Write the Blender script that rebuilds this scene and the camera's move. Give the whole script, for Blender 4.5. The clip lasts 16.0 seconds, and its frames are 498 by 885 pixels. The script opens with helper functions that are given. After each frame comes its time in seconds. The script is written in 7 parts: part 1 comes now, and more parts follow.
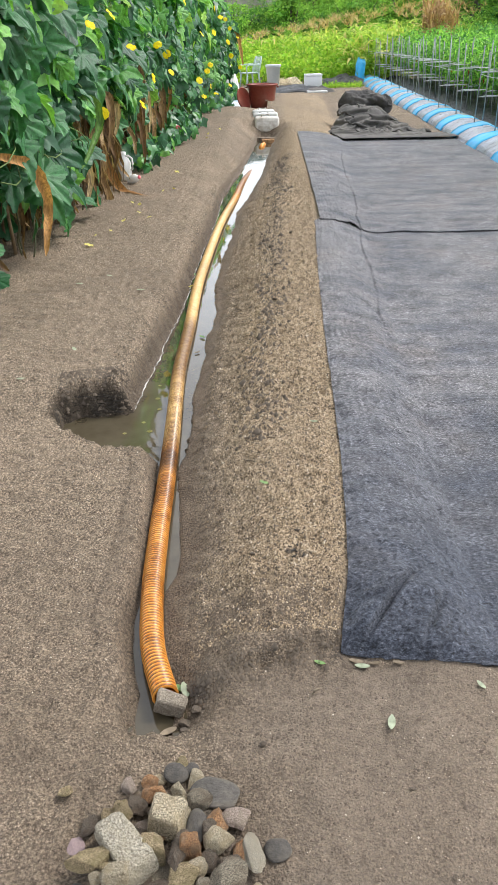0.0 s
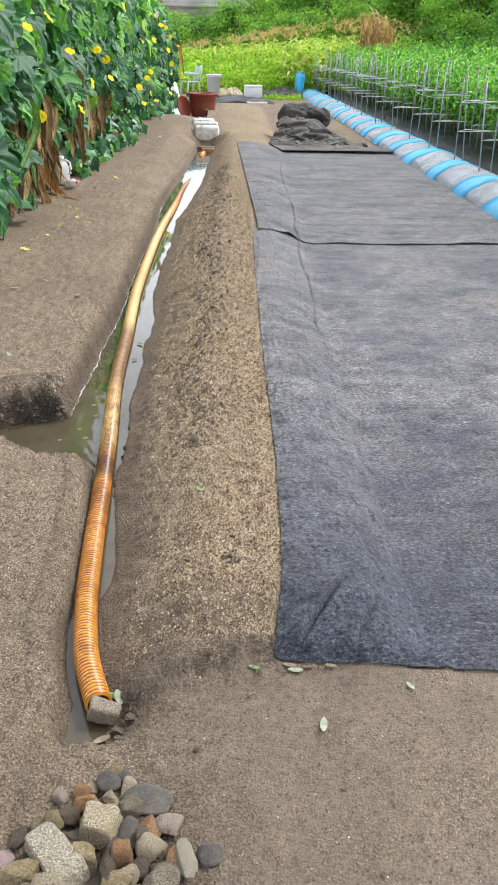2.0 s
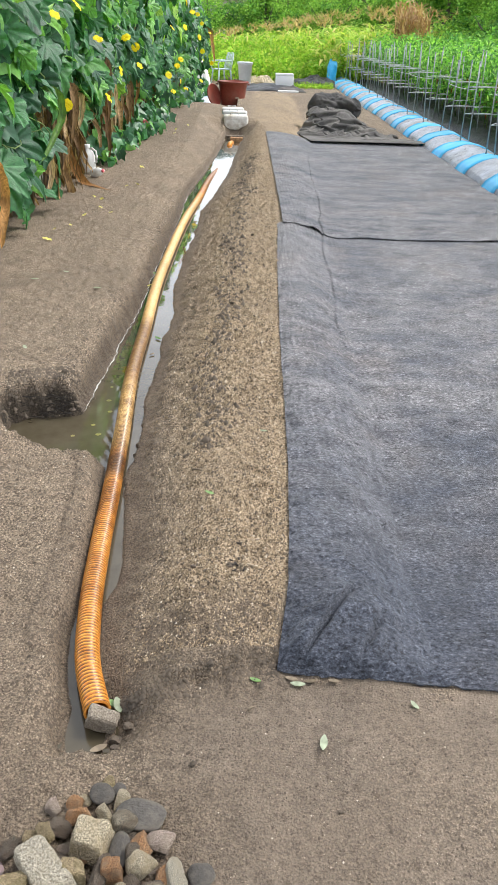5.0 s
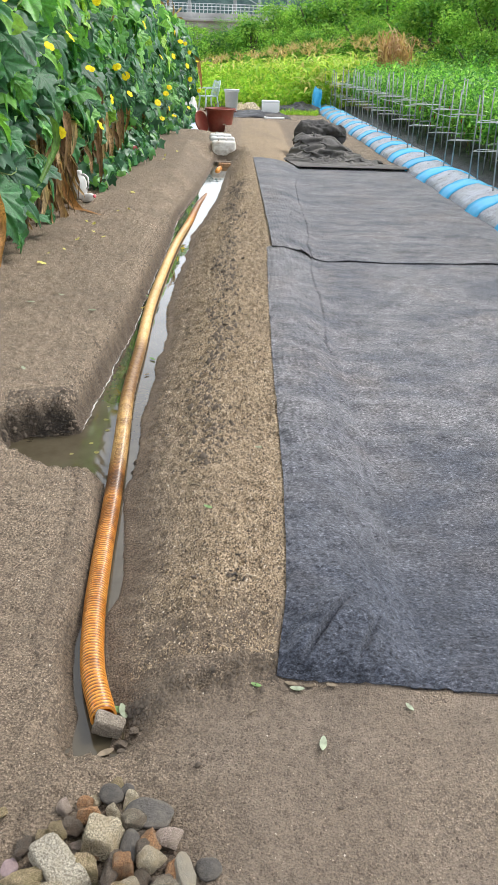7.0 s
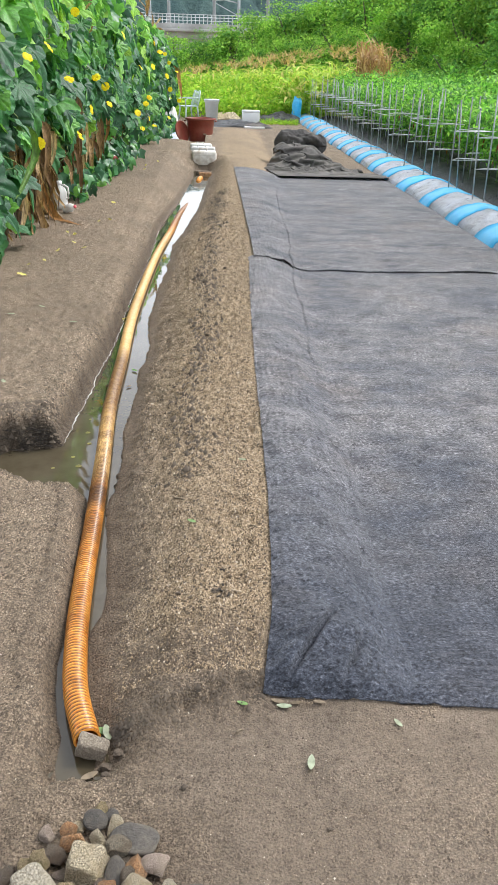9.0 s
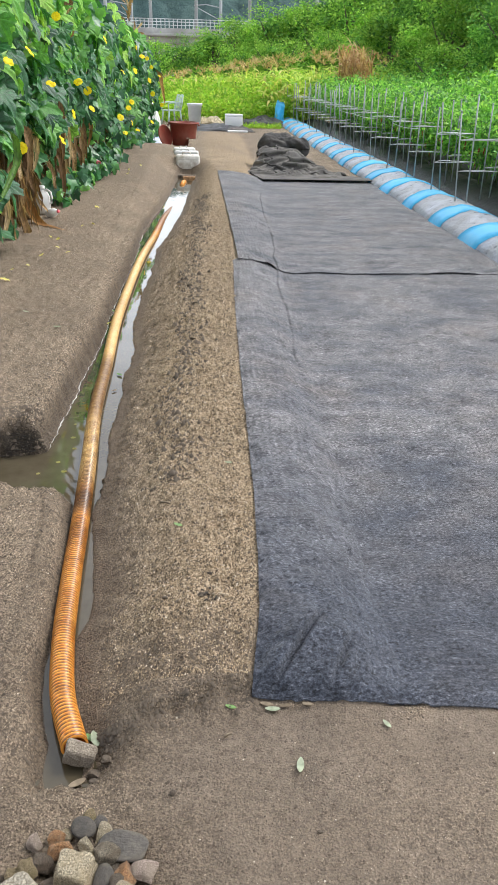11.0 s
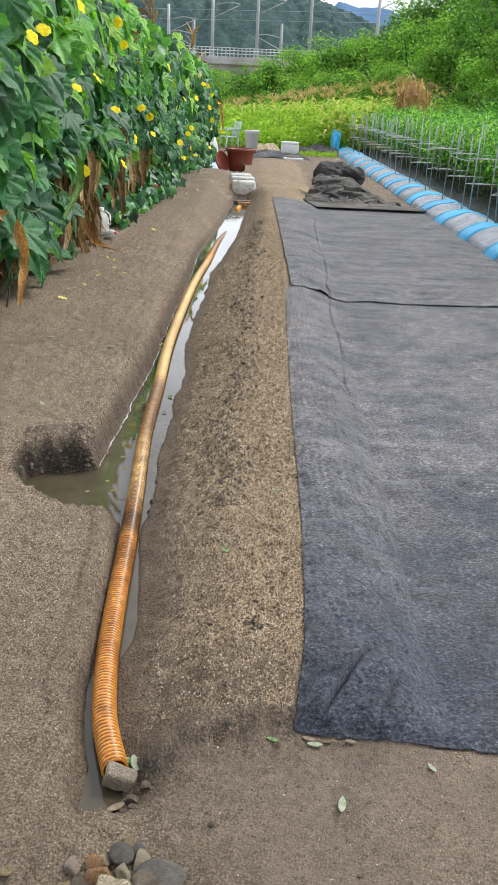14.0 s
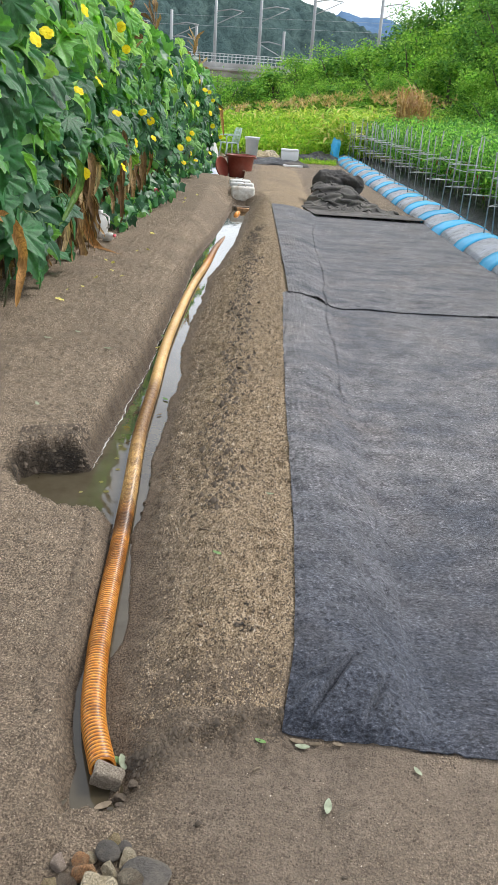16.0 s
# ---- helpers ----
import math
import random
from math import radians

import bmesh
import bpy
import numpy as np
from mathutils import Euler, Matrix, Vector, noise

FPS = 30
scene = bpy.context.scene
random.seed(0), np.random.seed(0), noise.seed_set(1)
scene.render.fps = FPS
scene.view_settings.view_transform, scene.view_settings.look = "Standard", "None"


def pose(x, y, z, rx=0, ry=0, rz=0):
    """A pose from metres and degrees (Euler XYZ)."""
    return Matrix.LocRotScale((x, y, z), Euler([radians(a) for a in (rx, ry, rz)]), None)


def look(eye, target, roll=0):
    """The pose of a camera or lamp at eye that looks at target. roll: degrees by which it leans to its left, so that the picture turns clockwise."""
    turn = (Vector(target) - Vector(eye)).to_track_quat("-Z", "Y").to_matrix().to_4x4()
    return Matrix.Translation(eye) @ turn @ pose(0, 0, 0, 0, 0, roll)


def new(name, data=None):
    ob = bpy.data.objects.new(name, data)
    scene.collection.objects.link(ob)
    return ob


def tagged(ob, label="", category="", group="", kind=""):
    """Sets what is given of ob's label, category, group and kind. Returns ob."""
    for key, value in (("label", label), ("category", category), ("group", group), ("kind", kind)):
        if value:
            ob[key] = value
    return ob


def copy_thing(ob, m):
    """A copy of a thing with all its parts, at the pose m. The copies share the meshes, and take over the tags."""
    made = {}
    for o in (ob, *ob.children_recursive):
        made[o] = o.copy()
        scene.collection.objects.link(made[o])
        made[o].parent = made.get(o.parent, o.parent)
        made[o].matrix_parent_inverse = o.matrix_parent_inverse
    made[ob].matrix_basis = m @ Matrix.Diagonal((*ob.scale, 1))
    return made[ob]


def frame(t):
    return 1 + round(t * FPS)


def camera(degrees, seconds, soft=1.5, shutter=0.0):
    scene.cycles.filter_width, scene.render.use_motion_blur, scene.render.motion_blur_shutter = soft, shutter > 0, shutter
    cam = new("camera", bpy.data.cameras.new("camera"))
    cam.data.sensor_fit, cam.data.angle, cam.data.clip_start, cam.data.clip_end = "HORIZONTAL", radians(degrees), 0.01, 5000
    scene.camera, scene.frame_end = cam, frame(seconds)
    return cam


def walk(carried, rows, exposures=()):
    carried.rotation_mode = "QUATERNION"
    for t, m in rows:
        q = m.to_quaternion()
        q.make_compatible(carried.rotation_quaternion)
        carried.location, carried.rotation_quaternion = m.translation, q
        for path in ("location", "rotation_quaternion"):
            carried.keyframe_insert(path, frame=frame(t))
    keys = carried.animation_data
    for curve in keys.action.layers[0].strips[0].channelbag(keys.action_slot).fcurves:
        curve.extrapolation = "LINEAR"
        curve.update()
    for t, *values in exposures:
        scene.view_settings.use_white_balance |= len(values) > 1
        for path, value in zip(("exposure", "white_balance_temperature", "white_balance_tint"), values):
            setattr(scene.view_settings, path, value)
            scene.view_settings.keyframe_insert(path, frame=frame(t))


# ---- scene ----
cam = camera(36.0, 16.0, soft=0.8)
PATH = [
    (0, (-0.014, 0.01, 1.481), (-0.088, 1.774, 0.541), -1.5),
    (0.5, (-0.013, 0.013, 1.482), (-0.073, 1.787, 0.559), -1.4),
    (1, (-0.012, 0.012, 1.482), (-0.061, 1.788, 0.565), -1.4),
    (1.5, (-0.018, 0.011, 1.488), (0.032, 1.788, 0.571), 0.7),
    (2, (-0.003, -0.006, 1.485), (0.081, 1.767, 0.563), 1.1),
    (2.5, (-0.003, -0.006, 1.489), (0.117, 1.758, 0.554), 1.5),
    (3, (-0.023, 0.008, 1.491), (0.104, 1.763, 0.54), 2.3),
    (3.5, (-0.004, 0.017, 1.491), (0.125, 1.764, 0.526), 2.4),
    (4, (0.009, 0.043, 1.518), (0.11, 1.796, 0.56), 2.3),
    (4.2, (0.017, 0.057, 1.51), (0.048, 1.813, 0.553), 1.5),
    (6.3, (0.045, 0.009, 1.523), (0.076, 1.785, 0.604), 2.1),
    (6.5, (0.026, -0.033, 1.533), (0.07, 1.746, 0.621), 1.9),
    (7, (0.006, -0.037, 1.534), (0.061, 1.75, 0.637), 1.8),
    (7.5, (0.018, -0.029, 1.526), (0.091, 1.762, 0.64), 1.7),
    (8, (0.006, -0.021, 1.528), (0.09, 1.772, 0.645), 1.7),
    (8.5, (0.008, -0.011, 1.521), (0.1, 1.782, 0.639), 1.7),
    (9, (0.009, -0.006, 1.537), (0.105, 1.789, 0.66), 1.7),
    (11.5, (0.017, -0.003, 1.532), (0.149, 1.794, 0.664), 1.4),
    (12, (0.018, -0.011, 1.532), (0.149, 1.787, 0.665), 1.4),
    (12.5, (0.013, -0.008, 1.542), (0.133, 1.797, 0.687), 1.3),
    (13, (0.006, -0.007, 1.546), (0.095, 1.806, 0.708), 1.1),
    (13.5, (-0.003, 0.002, 1.548), (0.057, 1.823, 0.725), 1.8),
    (14, (-0.021, 0.007, 1.545), (0.0, 1.832, 0.728), 2.6),
    (14.5, (-0.017, 0.013, 1.541), (-0.001, 1.84, 0.727), 3.3),
    (15, (-0.021, -0.003, 1.543), (-0.004, 1.824, 0.73), 3.9),
    (15.5, (-0.029, -0.008, 1.545), (-0.008, 1.821, 0.737), 4.3),
    (16, (-0.019, -0.012, 1.546), (0.016, 1.819, 0.743), 3.9),
]
walk(cam, [(t, look(eye, target, roll)) for t, eye, target, roll in PATH],
     exposures=[(0.0, 0.66), (3.5, 0.77), (7.0, 0.66), (9.0, 0.68), (12.0, 0.48), (14.5, 0.39), (16.0, 0.38)])

# ---------------------------------------------------------------- light
world = bpy.data.worlds.new("overcast_sky")
scene.world = world
world.use_nodes = True
wn, wl = world.node_tree.nodes, world.node_tree.links
wn.clear()
w_out, w_bg = wn.new("ShaderNodeOutputWorld"), wn.new("ShaderNodeBackground")
w_sky = wn.new("ShaderNodeTexSky")
w_sky.sky_type = 'NISHITA'
w_sky.sun_disc = False
w_sky.sun_elevation, w_sky.sun_rotation = radians(52), radians(66)
w_sky.air_density, w_sky.dust_density, w_sky.ozone_density = 1.0, 1.2, 1.0
w_hsv = wn.new("ShaderNodeHueSaturation")
w_hsv.inputs["Saturation"].default_value = 0.5
w_hsv.inputs["Value"].default_value = 1.0
w_tc, w_noise, w_ramp, w_mix = (wn.new("ShaderNodeTexCoord"), wn.new("ShaderNodeTexNoise"),
                                wn.new("ShaderNodeValToRGB"), wn.new("ShaderNodeMix"))
w_map = wn.new("ShaderNodeMapping")
w_map.inputs["Scale"].default_value = (1.0, 1.0, 2.6)
w_noise.inputs["Scale"].default_value, w_noise.inputs["Detail"].default_value = 2.2, 7
w_ramp.color_ramp.elements[0].position, w_ramp.color_ramp.elements[1].position = 0.28, 0.56
w_mix.data_type = 'RGBA'
wl.new(w_tc.outputs["Generated"], w_map.inputs["Vector"])
wl.new(w_map.outputs["Vector"], w_noise.inputs["Vector"])
wl.new(w_noise.outputs["Fac"], w_ramp.inputs["Fac"])
wl.new(w_sky.outputs["Color"], w_hsv.inputs["Color"])
wl.new(w_hsv.outputs["Color"], w_mix.inputs["A"])
w_cloud = wn.new("ShaderNodeHueSaturation")
w_cloud.inputs["Saturation"].default_value, w_cloud.inputs["Value"].default_value = 0.27, 2.4
wl.new(w_sky.outputs["Color"], w_cloud.inputs["Color"])
wl.new(w_cloud.outputs["Color"], w_mix.inputs["B"])
wl.new(w_ramp.outputs["Color"], w_mix.inputs["Factor"])
wl.new(w_mix.outputs["Result"], w_bg.inputs["Color"])
wl.new(w_bg.outputs["Background"], w_out.inputs["Surface"])
w_bg.inputs["Strength"].default_value = 0.122

sun_data = bpy.data.lights.new("sun", 'SUN')
sun_data.energy, sun_data.angle, sun_data.color = 1.5, radians(12), (1.0, 0.97, 0.92)
sun_lamp = new("sun", sun_data)
az, el = radians(66), radians(52)
sun_lamp.matrix_world = look((30 * math.sin(az) * math.cos(el), 30 * math.cos(az) * math.cos(el), 30 * math.sin(el)), (0, 0, 0))


# ---------------------------------------------------------------- materials
def nodes_of(name):
    m = bpy.data.materials.new(name)
    m.use_nodes = True
    nt = m.node_tree
    return m, nt.nodes, nt.links, nt.nodes["Principled BSDF"]


def noise_node(n, l, scale, detail=5, rough=0.6, coord="Object", stretch=None, vec=None):
    t = n.new("ShaderNodeTexNoise")
    t.inputs["Scale"].default_value, t.inputs["Detail"].default_value = scale, detail
    t.inputs["Roughness"].default_value = rough
    if vec is None:
        tc = n.new("ShaderNodeTexCoord")
        vec = tc.outputs[coord]
    if stretch:
        mp = n.new("ShaderNodeMapping")
        mp.inputs["Scale"].default_value = stretch
        l.new(vec, mp.inputs["Vector"])
        vec = mp.outputs["Vector"]
    l.new(vec, t.inputs["Vector"])
    return t.outputs["Fac"]


def ramp_node(n, l, fac, stops):
    r = n.new("ShaderNodeValToRGB")
    e = r.color_ramp.elements
    while len(e) < len(stops):
        e.new(0.5)
    for k, (p, c) in enumerate(stops):
        e[k].position = p
        e[k].color = (*c, 1) if len(c) == 3 else c
    l.new(fac, r.inputs["Fac"])
    return r.outputs["Color"]


def mix_node(n, l, fac, a, b, mode='MIX'):
    m = n.new("ShaderNodeMix")
    m.data_type, m.blend_type = 'RGBA', mode
    for key, v in (("Factor", fac), ("A", a), ("B", b)):
        if isinstance(v, (int, float)):
            m.inputs[key].default_value = v
        elif isinstance(v, tuple):
            m.inputs[key].default_value = (*v, 1)
        else:
            l.new(v, m.inputs[key])
    return m.outputs["Result"]


def bump_node(n, l, bsdf, height, strength, distance):
    b = n.new("ShaderNodeBump")
    b.inputs["Strength"].default_value, b.inputs["Distance"].default_value = strength, distance
    l.new(height, b.inputs["Height"])
    l.new(b.outputs["Normal"], bsdf.inputs["Normal"])


def grey(v):
    return (v, v, v)


def surface(name, c1, c2, scale=30.0, c3=None, big=3.0, rough=0.7, metal=0.0, bump=0.3, dist=0.003,
            vary=0.15, coord="Object", stretch=None, spec=0.5, tight=0.2):
    """A worn surface: grain between two colours, larger stains of a third, relief, a little change from thing to thing."""
    m, n, l, p = nodes_of(name)
    fine = noise_node(n, l, scale, 8, 0.65, coord, stretch)
    col = ramp_node(n, l, fine, [(0.5 - tight, c1), (0.5 + tight, c2)])
    if c3:
        st = ramp_node(n, l, noise_node(n, l, big, 6, 0.6, coord), [(0.42, grey(0)), (0.66, grey(0.85))])
        col = mix_node(n, l, st, col, c3)
    if vary:
        oi = n.new("ShaderNodeObjectInfo")
        v = ramp_node(n, l, oi.outputs["Random"], [(0, grey(1 - vary)), (1, grey(1 + vary))])
        col = mix_node(n, l, 1.0, col, v, 'MULTIPLY')
    l.new(col, p.inputs["Base Color"])
    rr = ramp_node(n, l, fine, [(0.25, grey(max(rough - 0.12, 0.02))), (0.75, grey(min(rough + 0.1, 1)))])
    l.new(rr, p.inputs["Roughness"])
    p.inputs["Metallic"].default_value = metal
    p.inputs["Specular IOR Level"].default_value = spec
    if bump:
        bump_node(n, l, p, fine, bump, dist)
    return m


def foliage(name, dark, light, tip=None, rough=0.45, thin=0.35, patch=6.0, spec=0.4, crinkle=0.0, stretch=None, mottle=(0.72, 1.25), veins=0.0):
    """Leaf: colour differs from leaf to leaf, mottled, lets some light through."""
    m, n, l, p = nodes_of(name)
    geo, oi = n.new("ShaderNodeNewGeometry"), n.new("ShaderNodeObjectInfo")
    add = n.new("ShaderNodeMath")
    add.operation = 'ADD'
    l.new(geo.outputs["Random Per Island"], add.inputs[0])
    l.new(oi.outputs["Random"], add.inputs[1])
    fr = n.new("ShaderNodeMath")
    fr.operation = 'FRACT'
    l.new(add.outputs[0], fr.inputs[0])
    stops = [(0.0, dark), (0.75, light)]
    if tip:
        stops.append((0.97, tip))
    col = ramp_node(n, l, fr.outputs[0], stops)
    mott = ramp_node(n, l, noise_node(n, l, patch, 5, stretch=stretch), [(0.34, grey(mottle[0])), (0.66, grey(mottle[1]))])
    col = mix_node(n, l, 1.0, col, mott, 'MULTIPLY')
    if veins:
        va = n.new("ShaderNodeAttribute")
        va.attribute_name = "vein"
        pale = mix_node(n, l, 1.0, mix_node(n, l, 1.0, col, (1.7, 1.45, 1.7), 'MULTIPLY'), (0.025, 0.035, 0.018), 'ADD')
        col = mix_node(n, l, va.outputs["Fac"], col, mix_node(n, l, veins, col, pale))
    l.new(col, p.inputs["Base Color"])
    p.inputs["Roughness"].default_value = rough
    p.inputs["Specular IOR Level"].default_value = spec
    if crinkle:
        bump_node(n, l, p, noise_node(n, l, 26, 4, 0.6), 0.8, crinkle)
    if thin:
        tr, mx = n.new("ShaderNodeBsdfTranslucent"), n.new("ShaderNodeMixShader")
        lit = mix_node(n, l, 1.0, col, (1.25, 1.3, 0.7), 'MULTIPLY')
        l.new(lit, tr.inputs["Color"])
        mx.inputs["Fac"].default_value = thin
        l.new(p.outputs["BSDF"], mx.inputs[1])
        l.new(tr.outputs["BSDF"], mx.inputs[2])
        l.new(mx.outputs["Shader"], n["Material Output"].inputs["Surface"])
    return m


def soil_material():
    """Sandy soil: plain earth, coarse bright sand where it was heaped, wet mud by the water."""
    m, n, l, p = nodes_of("sandy_soil")
    def attr(name):
        a = n.new("ShaderNodeAttribute")
        a.attribute_name = name
        return a.outputs["Fac"]
    grain = noise_node(n, l, 165, 4, 0.7)
    mid = noise_node(n, l, 34, 6, 0.7)
    large = noise_node(n, l, 2.3, 6, 0.6)
    vor = n.new("ShaderNodeTexVoronoi")
    vor.inputs["Scale"].default_value = 190
    tc = n.new("ShaderNodeTexCoord")
    l.new(tc.outputs["Object"], vor.inputs["Vector"])
    crumb = n.new("ShaderNodeTexVoronoi")
    crumb.inputs["Scale"].default_value = 165
    warp = mix_node(n, l, 0.012, tc.outputs["Object"], noise_node(n, l, 60, 3, 0.6), 'ADD')
    l.new(warp, crumb.inputs["Vector"])
    fleck = noise_node(n, l, 420, 3, 0.7)
    mid2 = noise_node(n, l, 11, 7, 0.7)
    coarse = noise_node(n, l, 80, 4, 0.7)
    earth = ramp_node(n, l, grain, [(0.33, (0.062, 0.045, 0.030)), (0.45, (0.262, 0.199, 0.138)), (0.56, (0.390, 0.302, 0.212)), (0.67, (0.66, 0.53, 0.39))])
    sand = ramp_node(n, l, vor.outputs["Color"], [(0.08, (0.060, 0.041, 0.024)), (0.42, (0.33, 0.238, 0.143)), (0.9, (0.66, 0.515, 0.345))])
    mud = ramp_node(n, l, noise_node(n, l, 130, 5, 0.75), [(0.36, (0.036, 0.025, 0.016)), (0.48, (0.122, 0.090, 0.061)), (0.62, (0.250, 0.190, 0.133))])
    earth = mix_node(n, l, 1.0, earth, ramp_node(n, l, large, [(0.36, grey(0.86)), (0.64, grey(1.12))]), 'MULTIPLY')
    earth = mix_node(n, l, 1.0, earth, ramp_node(n, l, mid2, [(0.34, grey(0.88)), (0.52, grey(1.0)), (0.70, grey(1.10))]), 'MULTIPLY')
    earth = mix_node(n, l, 1.0, earth, ramp_node(n, l, mid, [(0.34, grey(0.74)), (0.47, grey(1.0)), (0.66, grey(1.10))]), 'MULTIPLY')
    earth = mix_node(n, l, 1.0, earth, ramp_node(n, l, coarse, [(0.36, grey(0.62)), (0.47, grey(1.0)), (0.62, grey(1.22))]), 'MULTIPLY')
    # Small shadows between crumbs, painted as darker gaps.
    earth = mix_node(n, l, 1.0, earth, ramp_node(n, l, crumb.outputs["Distance"], [(0.10, grey(1.18)), (0.40, grey(0.94)), (0.68, grey(0.36))]), 'MULTIPLY')
    earth = mix_node(n, l, 0.6, earth, mix_node(n, l, 1.0, earth, ramp_node(n, l, crumb.outputs["Color"], [(0.1, grey(0.62)), (0.9, grey(1.45))]), 'MULTIPLY'))
    earth = mix_node(n, l, ramp_node(n, l, fleck, [(0.64, grey(0)), (0.70, grey(0.8))]), earth, (0.50, 0.44, 0.35))
    # Dark hollows between sand grains are painted the same way.
    sand = mix_node(n, l, 1.0, sand, ramp_node(n, l, noise_node(n, l, 95, 4, 0.75), [(0.37, grey(0.28)), (0.50, grey(1.02))]), 'MULTIPLY')
    sand = mix_node(n, l, 1.0, sand, ramp_node(n, l, mid2, [(0.34, grey(0.82)), (0.54, grey(1.06))]), 'MULTIPLY')
    mud = mix_node(n, l, 1.0, mud, ramp_node(n, l, mid2, [(0.34, grey(0.82)), (0.66, grey(1.14))]), 'MULTIPLY')
    col = mix_node(n, l, attr("sandy"), earth, sand)
    packed = ramp_node(n, l, noise_node(n, l, 48, 7, 0.72), [(0.30, (0.095, 0.072, 0.052)), (0.46, (0.200, 0.158, 0.119)), (0.70, (0.262, 0.209, 0.159))])
    packed = mix_node(n, l, 1.0, packed, ramp_node(n, l, noise_node(n, l, 5, 6, 0.65), [(0.34, grey(0.80)), (0.66, grey(1.15))]), 'MULTIPLY')
    packed = mix_node(n, l, 1.0, packed, ramp_node(n, l, noise_node(n, l, 300, 3, 0.7), [(0.34, grey(0.72)), (0.66, grey(1.25))]), 'MULTIPLY')
    packed = mix_node(n, l, ramp_node(n, l, noise_node(n, l, 85, 4, 0.65), [(0.30, grey(0.9)), (0.345, grey(0))]), packed, (0.040, 0.029, 0.020))
    col = mix_node(n, l, attr("packed"), col, packed)
    col = mix_node(n, l, attr("damp"), col, mud)
    # Dark peaty topsoil, with the pit's shade painted into the same colour.
    dark_tone = ramp_node(n, l, noise_node(n, l, 75, 5, 0.8), [(0.38, (0.006, 0.005, 0.003)), (0.54, (0.024, 0.019, 0.013)), (0.68, (0.10, 0.078, 0.055))])
    col = mix_node(n, l, attr("dark_tone"), col, dark_tone)
    l.new(col, p.inputs["Base Color"])
    rough = ramp_node(n, l, attr("damp"), [(0.0, grey(0.93)), (1.0, grey(0.66))])
    l.new(rough, p.inputs["Roughness"])
    p.inputs["Specular IOR Level"].default_value = 0.3
    lump = ramp_node(n, l, crumb.outputs["Distance"], [(0.0, grey(1.0)), (0.8, grey(0.0))])
    h = mix_node(n, l, 0.55, grain, mix_node(n, l, 0.5, lump, mid))
    bump_node(n, l, p, h, 1.0, 0.013)
    return m


def fabric_material():
    """Blue-grey felted weed mat: short fibres, pale lint, dark specks, brown dust trodden in."""
    m, n, l, p = nodes_of("weed_mat_felt")
    fibre = noise_node(n, l, 100, 6, 0.85, stretch=(0.75, 1.2, 1))
    fine = noise_node(n, l, 330, 4, 0.8, stretch=(0.6, 1.3, 1))
    lint = noise_node(n, l, 95, 5, 0.85)
    blue = ramp_node(n, l, fibre, [(0.37, (0.005, 0.006, 0.009)), (0.47, (0.031, 0.036, 0.050)), (0.57, (0.072, 0.081, 0.104)), (0.67, (0.19, 0.205, 0.24))])
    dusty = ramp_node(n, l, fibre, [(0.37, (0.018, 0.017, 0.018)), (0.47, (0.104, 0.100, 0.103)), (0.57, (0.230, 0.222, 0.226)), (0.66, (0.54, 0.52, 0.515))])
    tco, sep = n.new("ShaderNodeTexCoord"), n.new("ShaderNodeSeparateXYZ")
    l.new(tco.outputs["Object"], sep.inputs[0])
    # The paler felt sets in with Y; the near end stays dark blue.
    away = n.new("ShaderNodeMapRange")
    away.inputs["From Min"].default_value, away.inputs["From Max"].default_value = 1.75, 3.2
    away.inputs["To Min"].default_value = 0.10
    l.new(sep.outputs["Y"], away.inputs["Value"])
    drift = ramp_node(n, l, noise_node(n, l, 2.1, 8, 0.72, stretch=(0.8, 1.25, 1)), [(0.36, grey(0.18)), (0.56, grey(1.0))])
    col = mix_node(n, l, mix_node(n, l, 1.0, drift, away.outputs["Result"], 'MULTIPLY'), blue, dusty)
    brown = ramp_node(n, l, noise_node(n, l, 1.5, 7, 0.7), [(0.50, grey(0)), (0.66, grey(0.55))])
    col = mix_node(n, l, brown, col, mix_node(n, l, 1.0, col, (1.16, 1.0, 0.86), 'MULTIPLY'))
    col = mix_node(n, l, 1.0, col, ramp_node(n, l, fine, [(0.36, grey(0.62)), (0.64, grey(1.38))]), 'MULTIPLY')
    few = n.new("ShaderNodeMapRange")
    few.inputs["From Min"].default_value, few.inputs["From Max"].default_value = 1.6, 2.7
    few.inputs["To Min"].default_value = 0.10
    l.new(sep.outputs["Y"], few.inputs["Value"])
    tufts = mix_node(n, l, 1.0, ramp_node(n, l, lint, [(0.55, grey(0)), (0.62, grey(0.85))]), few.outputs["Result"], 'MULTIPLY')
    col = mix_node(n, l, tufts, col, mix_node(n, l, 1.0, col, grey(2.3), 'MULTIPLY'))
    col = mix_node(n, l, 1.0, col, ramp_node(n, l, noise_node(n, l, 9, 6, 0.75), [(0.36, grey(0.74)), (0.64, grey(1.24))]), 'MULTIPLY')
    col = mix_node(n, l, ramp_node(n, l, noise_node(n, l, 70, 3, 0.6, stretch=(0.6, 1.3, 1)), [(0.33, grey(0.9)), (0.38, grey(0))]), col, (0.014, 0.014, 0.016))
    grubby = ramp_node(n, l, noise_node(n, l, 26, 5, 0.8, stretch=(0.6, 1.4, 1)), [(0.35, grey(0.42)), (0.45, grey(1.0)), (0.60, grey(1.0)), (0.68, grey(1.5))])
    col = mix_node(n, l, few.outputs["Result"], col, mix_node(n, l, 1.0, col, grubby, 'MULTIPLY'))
    l.new(col, p.inputs["Base Color"])
    p.inputs["Roughness"].default_value = 0.88
    p.inputs["Sheen Weight"].default_value = 0.14
